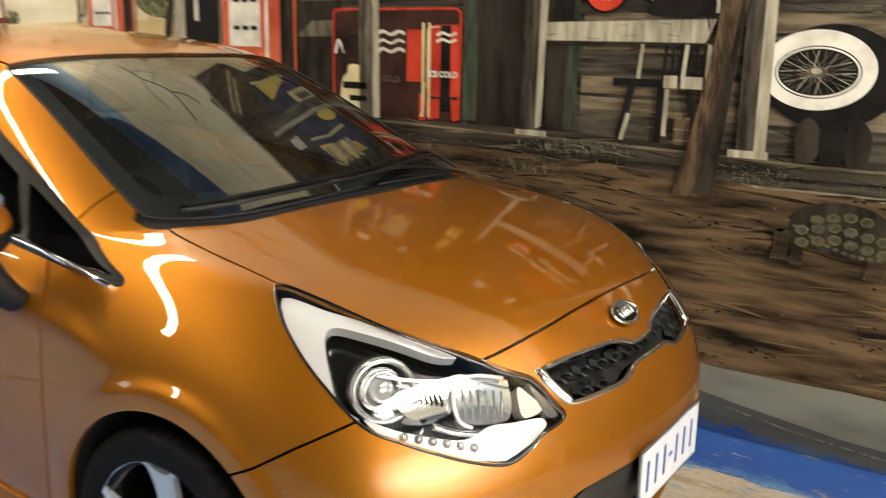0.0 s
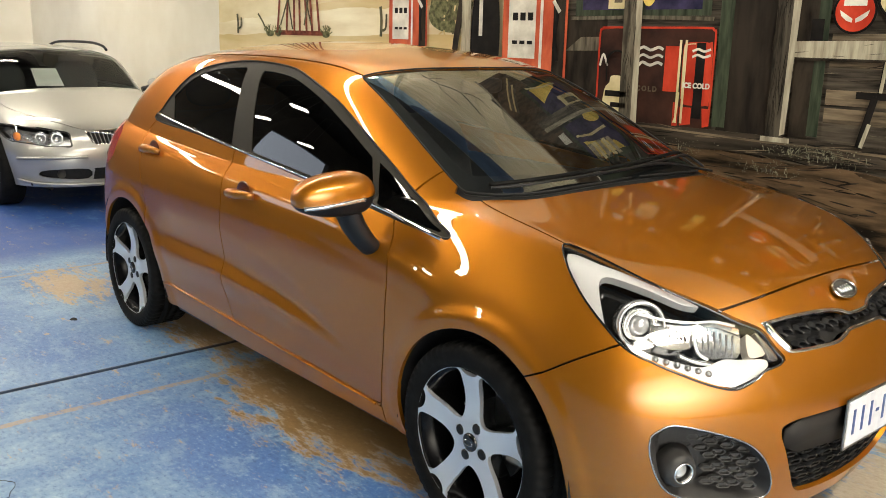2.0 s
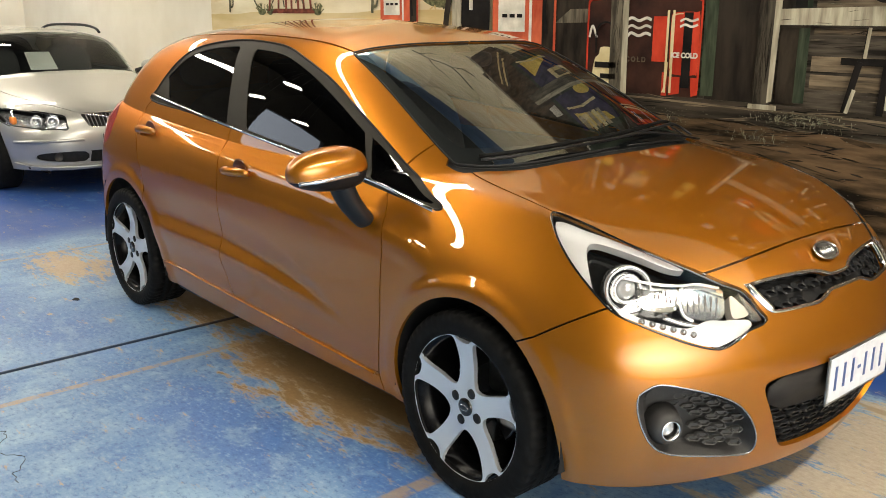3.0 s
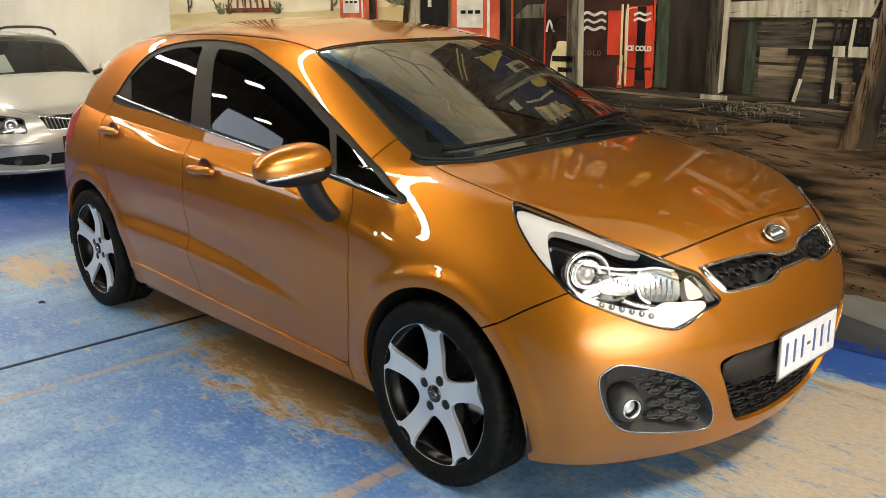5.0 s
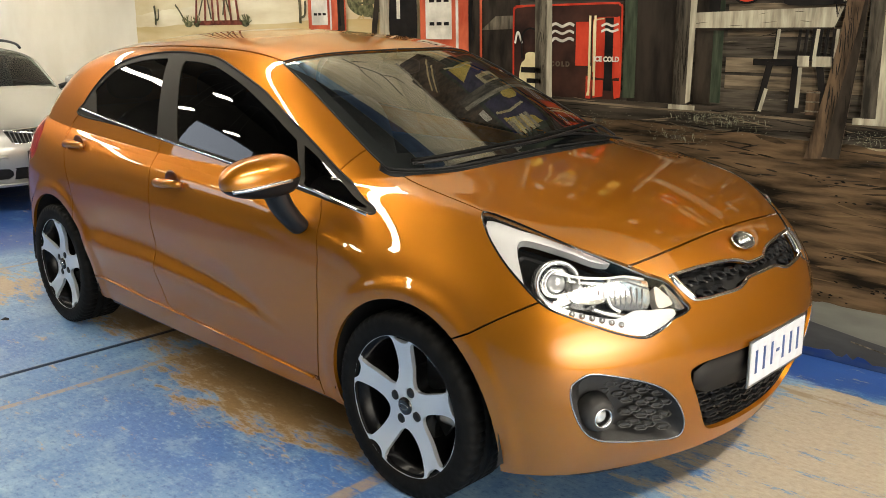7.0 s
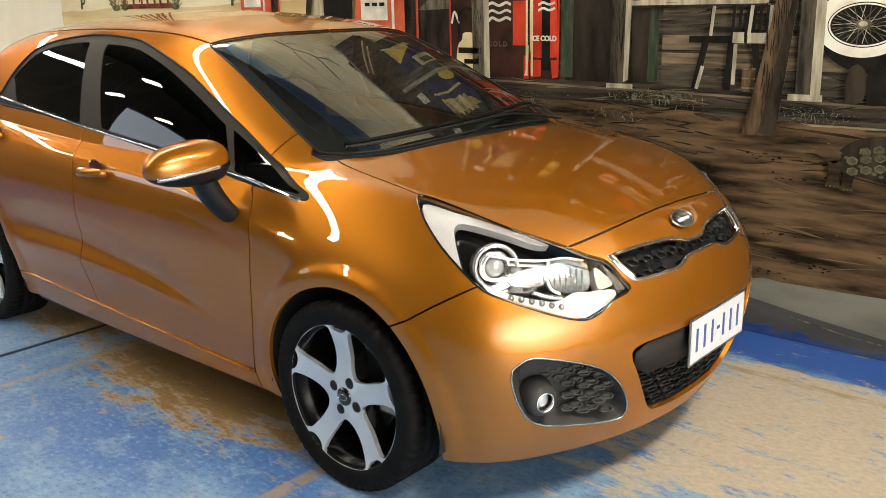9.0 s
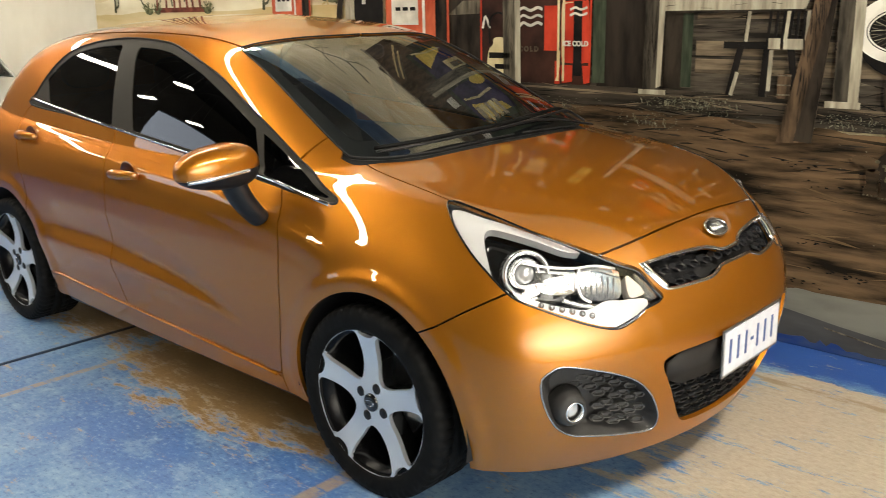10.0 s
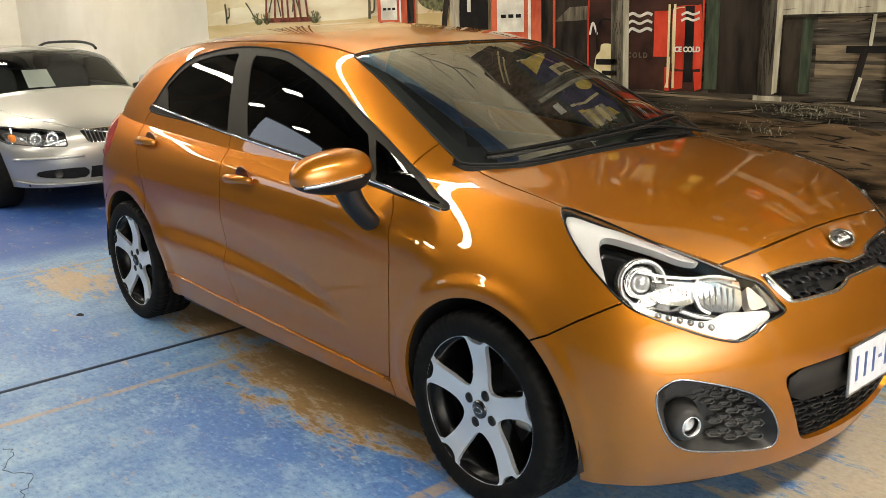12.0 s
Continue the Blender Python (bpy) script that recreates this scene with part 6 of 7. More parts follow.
# the store: siding, window, cooler, doorway, porch
store = daub("store_front", rect(-.32, .95, RIGHT_END, 2.68), BOARD, 4, label="dark weathered painted store front")
z = 1.08
k = 0
while z < 2.0:
    for x0, x1 in ((1.22, RIGHT_END),):
        daub("plank", rect(x0, z + .006, x1, z + .070), BOARD_LIGHT if (k % 3) else BOARD, 5, store)
    z += .078
    k += 1
daub("wainscot", rect(-.30, .98, .0, 1.62), DARK_WOOD, 5, store)
fascia = daub("fascia", [(-.55, 2.06), (RIGHT_END, 2.02), (RIGHT_END, 2.74), (2.2, 2.76), (.6, 2.72), (-.1, 2.66), (-.55, 2.5)], LOG_BROWN, 5.6, store, "dark brown painted fascia board")
daub("eave", strip([(-.6, 2.5), (-.1, 2.68), (.6, 2.735), (2.2, 2.775), (RIGHT_END, 2.76)], .035), POST_LIGHT, 6.6, store, "pale painted eave")
daub("fascia_lip", strip([(-.5, 2.045), (1.5, 2.03), (RIGHT_END, 2.01)], .022), POST_GREY, 6.6, store)
for k in range(9):
    daub("sign_letter_bar", rect(.30 + .095 * k, 2.50, .365 + .095 * k, 2.585), POST_GREY, 6.6, store)
for k in range(7):
    cx = .33 + .34 * k
    daub("pale_square", [(cx - .05, 2.22), (cx + .05, 2.225), (cx + .045, 2.33), (cx - .045, 2.325)], PAINT_WHITE, 6.8, store)
    daub("dark_disc", ellipse(cx + .17, 2.275, .075, .085, 24), DARK_WOOD, 6.8, store)
for k in range(4):
    daub("gable_board", strip([(-.42 + .05 * k, 2.12 + .03 * k), (-.12 + .02 * k, 2.56 - .02 * k)], .018), POST_GREY if k % 2 else DUNE_SAND, 6.8 + .2 * k, store)
window = daub("shop_window", rect(-.22, 1.615, .62, 2.2), GREEN_TRIM, 6, store, "green-framed painted window with yellow curtains")
daub("pane", rect(-.17, 1.645, .21, 2.15), NIGHT_BLUE, 7, store)
daub("pane", rect(.24, 1.645, .57, 2.15), NIGHT_BLUE, 7, store)
daub("curtain", [(-.17, 1.72), (-.10, 1.78), (.0, 2.1), (-.17, 2.1)], PAINT_YELLOW, 8, store)
daub("curtain", [(.57, 1.72), (.50, 1.76), (.42, 2.1), (.57, 2.1)], PAINT_YELLOW, 8, store)
daub("poster", rect(.005, 1.65, .135, 1.90), SIGN_CREAM, 8, store, "pale poster in the window")
daub("poster_mark", rect(.045, 1.68, .095, 1.84), POST_GREY, 9, store)
daub("lit_pane", ellipse(.26, 1.76, .05, .10, 20), PAINT_YELLOW, 8, store)
daub("shelf", [(-.28, 1.43), (.115, 1.44), (.115, 1.51), (-.17, 1.505)], POST_GREY, 7, store, "weathered painted shelf")
daub("porch_post", rect(.125, 1.08, .215, 2.4, -.015), POST_GREY, 13, store, "grey painted porch post")
daub("post_light_edge", rect(.205, 1.08, .240, 2.4, -.02), POST_LIGHT, 13.6, store)
cooler = daub("drinks_cooler", rect(-.04, 1.05, .665, 1.56), COOLER_DARK, 9, label="red and black painted drinks cooler")
daub("cooler_edge", stroke([(-.035, 1.10), (-.035, 1.50), (-.02, 1.548), (.02, 1.556), (.30, 1.557), (.60, 1.558), (.65, 1.548), (.662, 1.50), (.660, 1.12)], .010), COOLER_RED, 10, cooler)
daub("door_red", rect(.385, 1.25, .47, 1.47), COOLER_RED, 10, cooler)
daub("door_red", smooth_line([(.492, 1.22), (.490, 1.45), (.505, 1.485), (.56, 1.492), (.63, 1.49), (.652, 1.47), (.655, 1.22), (.64, 1.195), (.57, 1.19), (.51, 1.195)], 3, True), COOLER_RED, 10.5, cooler)
daub("door_line", stroke([(.500, 1.22), (.498, 1.45), (.512, 1.478), (.56, 1.484)], .005), SIGN_CREAM, 12, cooler)
daub("door_line", stroke([(.462, 1.10), (.478, 1.15), (.484, 1.25)], .006), SIGN_CREAM, 12, cooler)
daub("door_dark", rect(.565, 1.13, .615, 1.49), PAINT_BLACK, 11, cooler)
for x in (.468, .50):
    daub("handle", rect(x, 1.10, x + .012, 1.50), SIGN_CREAM, 11.5, cooler)
for x0, x1 in ((.49, .56), (.62, .665)):
    daub("leg_red", [(x0 + .01, 1.09), (x1, 1.10), (x1, 1.18), (x0, 1.18)], COOLER_RED, 11, cooler)
daub("leg_red", rect(.455, 1.085, .485, 1.2), COOLER_RED, 11, cooler)
# flowing white marks on the cooler
for z, w in ((1.452, .014), (1.415, .012), (1.378, .014)):
    daub("flowing_mark", stroke([(.215 + .02 * (1.46 - z) * 10, z - .006), (.255, z + .010), (.30, z - .004), (.345, z + .010), (.375, z)], w), PAINT_WHITE, 12.4, cooler)
for z in (1.452, 1.425):
    daub("flowing_mark", stroke([(.545, z - .004), (.575, z + .007), (.61, z - .003), (.645, z + .007)], .011), PAINT_WHITE, 12.4, cooler)


def words(text, x, z, size, material, parent, layer=13):
    """Painted letters on the wall."""
    cu = bpy.data.curves.new("lettering", "FONT")
    cu.body, cu.size, cu.extrude, cu.align_x, cu.offset = text, size, .0008, "CENTER", .0015
    tmp = bpy.data.objects.new("tmp", cu)
    me = bpy.data.meshes.new_from_object(tmp)
    me.name = "lettering"
    bpy.data.objects.remove(tmp)
    me.materials.append(material)
    ob = new("lettering", me)
    ob.parent = parent
    ob.matrix_basis = pose(x, WALL_Y - .0022 * layer - .002, z, 90, 0, 0)
    return ob


words("ICE COLD", .580, 1.275, .034, PAINT_WHITE, cooler)
words("C O L D", .29, 1.245, .035, BOARD_LIGHT, cooler)
bottle = daub("oil_bottle", smooth_line([(.02, 1.12), (.02, 1.24), (.05, 1.275), (.06, 1.31), (.125, 1.31), (.14, 1.275), (.17, 1.245), (.175, 1.12)], 3, True), SIGN_CREAM, 12, label="cream painted oil bottle rack")
daub("label_bar", rect(.025, 1.205, .165, 1.235), PAINT_BLACK, 13, bottle)
daub("label_bar", rect(.065, 1.15, .165, 1.175), PAINT_BLACK, 13, bottle)
daub("wire", stroke([(.03, 1.28), (.03, 1.40), (.09, 1.44), (.155, 1.40), (.155, 1.30)], .010), PAINT_BLACK, 12.6, bottle)
daub("wire_light", stroke([(-.02, 1.36), (.0, 1.42), (.03, 1.36)], .012), PAINT_WHITE, 12.6, bottle)
doorway = daub("doorway", rect(.70, 1.06, .985, 2.3), DOORWAY, 7, store, "dark painted doorway")
daub("door_frame", rect(.675, 1.10, .745, 2.3), GREEN_TRIM, 8, store, "green painted door frame")
for z0 in (1.69, 1.88):
    daub("door_pane", rect(.845, z0, .93, z0 + .15), PAINT_YELLOW, 9, store, "glowing yellow painted pane in the door")
for k in range(5):
    daub("shutter_slat", rect(.455, 1.80 + .062 * k, .60, 1.847 + .062 * k), SIGN_CREAM if k % 2 else POST_LIGHT, 8.6, store)
daub("window_sill", strip([(-.25, 1.602), (.2, 1.608), (.64, 1.60)], .018), POST_GREY, 7.4, store)
for x0, x1, z0, z1 in ((-.20, -.08, 1.70, 2.12), (.36, .43, 1.72, 2.12)):
    daub("curtain_fold", strip([(x0, z1), ((x0 + x1) / 2, (z0 + z1) / 2 + .03), (x1 - .06, z0)], .020), SIGN_CREAM, 8.8, store)
daub("porch_post", [(.965, 1.075), (1.045, 1.075), (1.045, 1.70), (1.01, 1.74), (.965, 1.70)], POST_DARK, 13, store, "grey painted porch post")
daub("post_light_edge", [(1.035, 1.09), (1.058, 1.10), (1.075, 1.70), (1.05, 1.75), (1.04, 1.70)], POST_LIGHT, 13.6, store)
daub("post_top", rect(.965, 1.74, 1.06, 2.4), DARK_WOOD, 12.6, store)
daub("post_foot", rect(.945, 1.060, 1.085, 1.082), POST_LIGHT, 14, store)
daub("corner_dark", rect(1.065, 1.09, 1.16, 2.3), DARK_WOOD, 8, store)
daub("corner_board", rect(1.155, 1.10, 1.205, 2.3), GREEN_TRIM, 9, store, "green painted corner board")
daub("rail", [(1.055, 1.435), (1.70, 1.435), (1.735, 1.52), (1.055, 1.505)], POST_LIGHT, 12, store, "pale painted hitching rail")
daub("rail_shade", rect(1.06, 1.425, 1.70, 1.437), DARK_WOOD, 12.6, store)
daub("lantern_black", rect(1.13, 1.51, 1.185, 1.60), PAINT_BLACK, 12, store, "black painted lantern on the rail")
# signs, their lettering as bars
red_sign = daub("round_sign", ellipse(1.31, 1.63, .092, .092), PAINT_BLACK, 12, label="red round painted sign with pale wings")
daub("disc", ellipse(1.31, 1.63, .082, .082), COOLER_RED, 13, red_sign)
daub("letter_bar", rect(1.262, 1.652, 1.358, 1.678), PAINT_WHITE, 14, red_sign)
for s in (-1, 1):
    daub("wing", [(1.31 + s * .006, 1.60), (1.31 + s * .062, 1.635), (1.31 + s * .055, 1.612), (1.31 + s * .03, 1.592), (1.31 + s * .008, 1.585)], PAINT_WHITE, 14, red_sign)
yellow_sign = daub("oval_sign", smooth_line([(1.40, 1.66), (1.44, 1.71), (1.59, 1.725), (1.74, 1.715), (1.79, 1.66), (1.76, 1.605), (1.66, 1.575), (1.56, 1.555), (1.47, 1.58)], 4, True), PAINT_BLACK, 12, label="cream painted oval sign with dark lettering")
daub("field", smooth_line([(1.412, 1.66), (1.45, 1.703), (1.59, 1.716), (1.73, 1.706), (1.776, 1.66), (1.75, 1.613), (1.66, 1.586), (1.56, 1.567), (1.48, 1.59)], 4, True), SIGN_CREAM, 13, yellow_sign)
daub("red_mark", rect(1.57, 1.675, 1.62, 1.712), COOLER_RED, 14, yellow_sign)
daub("red_mark", rect(1.54, 1.598, 1.64, 1.615), COOLER_RED, 14, yellow_sign)
for k in range(8):
    daub("letter_bar", rect(1.435 + .041 * k, 1.630, 1.463 + .041 * k, 1.672), PAINT_BLACK, 14, yellow_sign)
pot = daub("black_saddle", smooth_line([(1.50, 1.53), (1.49, 1.575), (1.52, 1.60), (1.60, 1.605), (1.70, 1.60), (1.735, 1.56), (1.725, 1.53)], 4, True), PAINT_BLACK, 15, label="black painted saddle over the rail")
daub("saddle_light", stroke([(1.70, 1.605), (1.735, 1.59), (1.738, 1.54)], .012), POST_LIGHT, 15.6, pot)
# chair under the rail
chair = daub("painted_chair", rect(1.36, 1.275, 1.56, 1.305), PAINT_BLACK, 14, label="dark painted kitchen chair on the porch")
for x0, x1 in ((1.395, 1.44), (1.545, 1.555), (1.69, 1.655)):
    daub("leg", strip([(x0, 1.075), (x1, 1.29)], .030), PAINT_BLACK, 14.4, chair)
daub("leg_light", strip([(1.405, 1.075), (1.43, 1.175)], .016), POST_LIGHT, 15, chair)
daub("leg_light", strip([(1.572, 1.10), (1.575, 1.27)], .016), POST_LIGHT, 15, chair)
daub("seat_light", rect(1.56, 1.275, 1.61, 1.32), POST_LIGHT, 15, chair)
daub("seat_light", rect(1.625, 1.275, 1.71, 1.318), POST_LIGHT, 15, chair)
for x in (1.455, 1.555, 1.585, 1.615, 1.645, 1.672, 1.70):
    daub("spindle", strip([(x, 1.30), (x + .008, 1.43)], .013), PAINT_BLACK, 14.6, chair)
for x in (1.46, 1.63, 1.712):
    daub("spindle_light", strip([(x, 1.305), (x + .010, 1.43)], .014), POST_LIGHT, 15.4, chair)
bucket = daub("tin", rect(1.612, 1.072, 1.668, 1.175), LOG_BROWN, 15, label="small brown painted tin")
for z in (1.085, 1.125, 1.165):
    daub("hoop", rect(1.61, z, 1.67, z + .006), POST_GREY, 16, bucket)
log = daub("leaning_log", [(1.625, .885), (1.775, .895), (1.825, 1.42), (1.86, 1.75), (1.77, 1.75), (1.735, 1.42), (1.69, 1.18)], LOG_BROWN, 17, label="brown painted leaning timber")
daub("log_shade", [(1.70, .90), (1.775, .895), (1.825, 1.42), (1.84, 1.7), (1.80, 1.42)], DARK_WOOD, 17.6, log)
daub("porch_post", rect(1.845, 1.06, 1.925, 2.4, -.012), POST_DARK, 16, store, "grey painted porch post")
daub("post_light_edge", rect(1.905, 1.07, 1.945, 2.4, -.012), POST_LIGHT, 16.6, store)
daub("post_foot", rect(1.815, 1.045, 1.955, 1.072), POST_LIGHT, 17, store)
# spare wheel
tyre_p = daub("whitewall_wheel", ellipse(2.13, 1.335, .215, .172, 48), PAINT_BLACK, 13, label="painted spoked wheel with a whitewall tyre")
daub("whitewall", ellipse(2.085, 1.357, .185, .132, 48), PAINT_WHITE, 14, tyre_p)
daub("inner", ellipse(2.087, 1.350, .127, .077, 48), PAINT_BLACK, 15, tyre_p)
daub("rim_line", ellipse(2.087, 1.350, .138, .087, 48), PAINT_BLACK, 14.5, tyre_p)
daub("rim_ring", ellipse(2.087, 1.350, .134, .083, 48), PAINT_WHITE, 14.8, tyre_p)
for k in range(36):
    a = radians(360 / 36 * k)
    lean = .55 if k % 2 else -.55
    daub("spoke", strip([(2.087 + .026 * math.cos(a + lean), 1.35 + .014 * math.sin(a + lean)), (2.087 + .120 * math.cos(a), 1.35 + .072 * math.sin(a))], .0024), POST_GREY if k % 3 else POST_LIGHT, 15.6 + (k % 4) * .2, tyre_p)
daub("hub", ellipse(2.087, 1.352, .030, .017, 20), POST_GREY, 16.8, tyre_p)
daub("hub_light", ellipse(2.085, 1.354, .018, .010, 16), POST_LIGHT, 17.2, tyre_p)
for k in range(3):
    daub("rag", smooth_line([(2.05 + .08 * k, 1.05), (2.04 + .08 * k, 1.16), (2.08 + .08 * k, 1.20), (2.12 + .08 * k, 1.15), (2.11 + .08 * k, 1.06)], 3, True), (DARK_WOOD, PAINT_BLACK, DOORWAY)[k], 17 + k * .3, mural, "dark painted rags by the wheel")

# porch edge, yard and road
daub("porch_floor", [(-.9, 1.09), (.3, 1.085), (1.05, 1.085), (2.0, 1.07), (RIGHT_END, 1.05), (RIGHT_END, .98), (-.9, 1.0)], PORCH, 11, label="weathered painted porch boards")
daub("porch_lip", strip([(-.9, 1.062), (.3, 1.068), (1.0, 1.055), (1.5, 1.05), (2.1, 1.035), (RIGHT_END, 1.02)], .010), BOARD_LIGHT, 12)
daub("yard", wavy([(-.95, 1.0), (.2, 1.0), (.8, .985), (1.6, .965), (2.4, .94), (RIGHT_END, .90)], 0, amp=.008, seed=9), EARTH, 10, label="brown painted dirt yard with ruts")
def speckle(name, n_, x0, x1, z0, z1, w, h, material, layer, label, bunch=0):
    """Many small brush marks as one patch of paint."""
    bm = bmesh.new()
    cx, cz = 0, 0
    for k in range(n_):
        if not bunch or k % bunch == 0:
            cx, cz = rnd.uniform(x0, x1), rnd.uniform(z0, z1)
        x, z = cx + (rnd.gauss(0, .05) if bunch else 0), cz + (rnd.gauss(0, .009) if bunch else 0)
        a, b, t = rnd.uniform(.3, 1) * w, rnd.uniform(.4, 1) * h, rnd.gauss(0, .12)
        y = WALL_Y - .0022 * layer - .0001 * (k % 9)
        vs = [bm.verts.new((x + a * p * math.cos(t) - b * q * math.sin(t), y, z + a * p * math.sin(t) + b * q * math.cos(t))) for p, q in ((-1, .1), (-.5, .9), (.3, 1), (1, -.1), (.4, -1), (-.6, -.8))]
        bm.faces.new(vs)
    bmesh.ops.recalc_face_normals(bm, faces=bm.faces)
    for f in bm.faces:
        if f.normal.y > 0:
            f.normal_flip()
    return tagged(part(name, bm, material, mural), label, kind="stuff")


speckle("shade_patch", 60, -.8, 4.0, .66, .97, .20, .014, EARTH_DARK, 10.6, "broad dark brushed dirt")
speckle("dry_patch", 34, -.8, 4.0, .30, .62, .26, .011, EARTH_LIGHT, 10.8, "broad pale brushed dirt")
speckle("board_shade", 150, 1.22, 2.9, 1.10, 2.0, .10, .0035, DARK_WOOD, 5.9, "dark brush marks on the boards", 3)
speckle("board_light", 110, 1.22, 2.9, 1.10, 2.0, .08, .0028, POST_GREY, 6.2, "pale brush marks on the boards", 2)
speckle("porch_grain", 70, -.8, 3.4, .985, 1.075, .12, .0028, BOARD_LIGHT, 11.6, "pale brush marks on the porch", 2)
speckle("porch_shade", 140, -.8, 3.4, .98, 1.07, .10, .0030, PAINT_BLACK, 11.9, "black brush marks on the porch", 2)
for x0, x1, z1 in ((.13, .20, 2.0), (.965, 1.035, 1.70), (1.835, 1.90, 2.0)):
    speckle("post_grain", 50, x0, x1, 1.11, z1, .0022, .07, DARK_WOOD, 16.4, "dark grain of the post")
speckle("rail_grain", 60, 1.07, 1.69, 1.44, 1.505, .05, .0020, POST_GREY, 12.4, "grey grain of the rail")
speckle("log_grain", 60, 1.70, 1.80, .95, 1.55, .0030, .05, PAINT_BLACK, 18, "black grain of the timber")
corner_sign = daub("corner_sign", rect(2.12, 1.60, 2.42, 1.82), COOLER_RED, 13, label="red painted sign with a pale diagonal")
daub("sign_stripe", strip([(2.13, 1.70), (2.19, 1.61)], .022), PAINT_WHITE, 13.6, corner_sign)
for k in range(4):
    daub("letter_bar", rect(2.15 + .06 * k, 1.73, 2.19 + .06 * k, 1.79), PAINT_WHITE, 13.6, corner_sign)
daub("top_sign", rect(1.49, 1.745, 1.78, 1.90), COOLER_RED, 12, label="red painted sign with a pale edge")
speckle("rut", 130, -.8, 4.0, .30, .90, .12, .0045, EARTH_DARK, 11, "dark brushed ruts")
speckle("dry_streak", 90, -.8, 4.0, .26, .70, .14, .005, EARTH_LIGHT, 11.6, "pale brushed dirt")
speckle("dark_streak", 130, -.8, 4.0, .78, .97, .10, .0045, DARK_WOOD, 12.2, "dark brushed dirt")
speckle("clod", 420, .1, 3.4, .28, .93, .013, .0045, PAINT_BLACK, 13, "black specks of dirt", 7)
speckle("chip", 60, .1, 3.4, .30, .98, .006, .003, POST_GREY, 14, "pale specks")
for cx, cz, n_, s in ((.55, .99, 14, .06), (1.0, .94, 30, .07), (1.16, 1.03, 60, .09), (1.32, 1.02, 30, .08), (1.95, .99, 30, .07), (.75, .86, 18, .06), (1.05, .80, 20, .06), (2.45, .97, 16, .07)):
    tuft = daub("grass_tuft", ellipse(cx, cz - .01, .03, .008, 10), PORCH, 18, label="pale painted grass tufts")
    for k in range(n_ // 2):
        x = cx + rnd.gauss(0, s)
        z0 = cz - .014 + rnd.gauss(0, .012)
        a = radians(90 + rnd.gauss(0, 16))
        h = rnd.uniform(.008, .028)
        daub("blade", strip([(x, z0), (x + h * .4 * math.cos(a), z0 + h * .5), (x + h * math.cos(a) * 1.3, z0 + h * math.sin(a))], .0020), GRASS if k % 3 else STEM, 18.4 + (k % 5) * .2, tuft)
    speckle("grass_fleck", n_ * 4, cx - 1.6 * s, cx + 1.6 * s, cz - .035, cz + .03, .0032, .0022, GRASS, 17.6, "pale dabs of grass", 5)
# the tortoise
tort = daub("painted_tortoise", smooth_line([(2.02, .79), (2.045, .855), (2.10, .90), (2.20, .925), (2.32, .905), (2.40, .84), (2.42, .78), (2.30, .735), (2.14, .755)], 4, True), DARK_WOOD, 18, label="dark painted tortoise in the yard")
for r, (z, x0, n_) in enumerate(((.795, 2.10, 6), (.838, 2.09, 6), (.878, 2.13, 4))):
    for k in range(n_):
        cx, cz = x0 + .052 * k + .006 * r, z - .010 * abs(k - 2)
        daub("scute", [(cx + .024 * math.cos(a + .4 + .15 * k), cz + .0185 * math.sin(a + .4 + .15 * k)) for a in np.linspace(0, 6.2832, 7)[:-1]], STEM, 18.6, tort)
        daub("scute_middle", [(cx + .017 * math.cos(a + .3 + .2 * k), cz + .0125 * math.sin(a + .3 + .2 * k)) for a in np.linspace(0, 6.2832, 7)[:-1]], SCUTE, 19.0, tort)
for k in range(14):
    t = k / 13
    daub("rim_scale", ellipse(2.045 + .36 * t, .845 - .085 * math.sin(t * 2.2) - .02 * t, .010, .007, 8), SCUTE, 19.2, tort)
for cx, cz, w, h in ((2.03, .755, .026, .052), (2.085, .735, .022, .040), (2.34, .715, .03, .04)):
    leg_p = daub("leg", smooth_line([(cx - w, cz + h), (cx + w, cz + h), (cx + w * .9, cz - h * .6), (cx + w * 1.1, cz - h), (cx - w * 1.2, cz - h), (cx - w * .8, cz)], 3, True), EARTH_DARK, 18.4, tort)
    for k in range(4):
        daub("claw", ellipse(cx - w + .6 * w * k, cz - h + .004, .004, .004, 7), SCUTE, 19.4, tort)
daub("head", smooth_line([(2.05, .84), (2.0, .865), (1.955, .86), (1.95, .835), (1.985, .82), (2.03, .80)], 4, True), EARTH_DARK, 18.4, tort)
# road at the foot of the wall
daub("road", wavy([(-4.3, .20), (.0, .245), (1.0, .24), (1.66, .252), (2.3, .262), (RIGHT_END, .27)], 0.001, amp=.004, seed=3), ROAD_GREY, 15, label="grey painted road edge")
# darker band over the grey, growing lower to the right
daub("road_dark", [(LEFT_END, .002), (LEFT_END, .14), (1.2, .18), (1.70, .165), (1.95, .13), (2.3, .09), (3.2, .05), (RIGHT_END, .04), (RIGHT_END, .002)], DARK_FOOT_BAND, 16, label="darker grey band along the wall foot")
daub("road_line", strip([(1.9, .11), (2.15, .075), (2.5, .05)], .006), POST_GREY, 17)
daub("overspray", wavy([(-2.0, .06), (.5, .05), (1.7, .045), (2.0, .035), (2.6, .02), (4.0, .012)], 0.002, amp=.012, seed=12), SPRAY_BLUE, 17, label="blue floor paint sprayed on the wall foot")

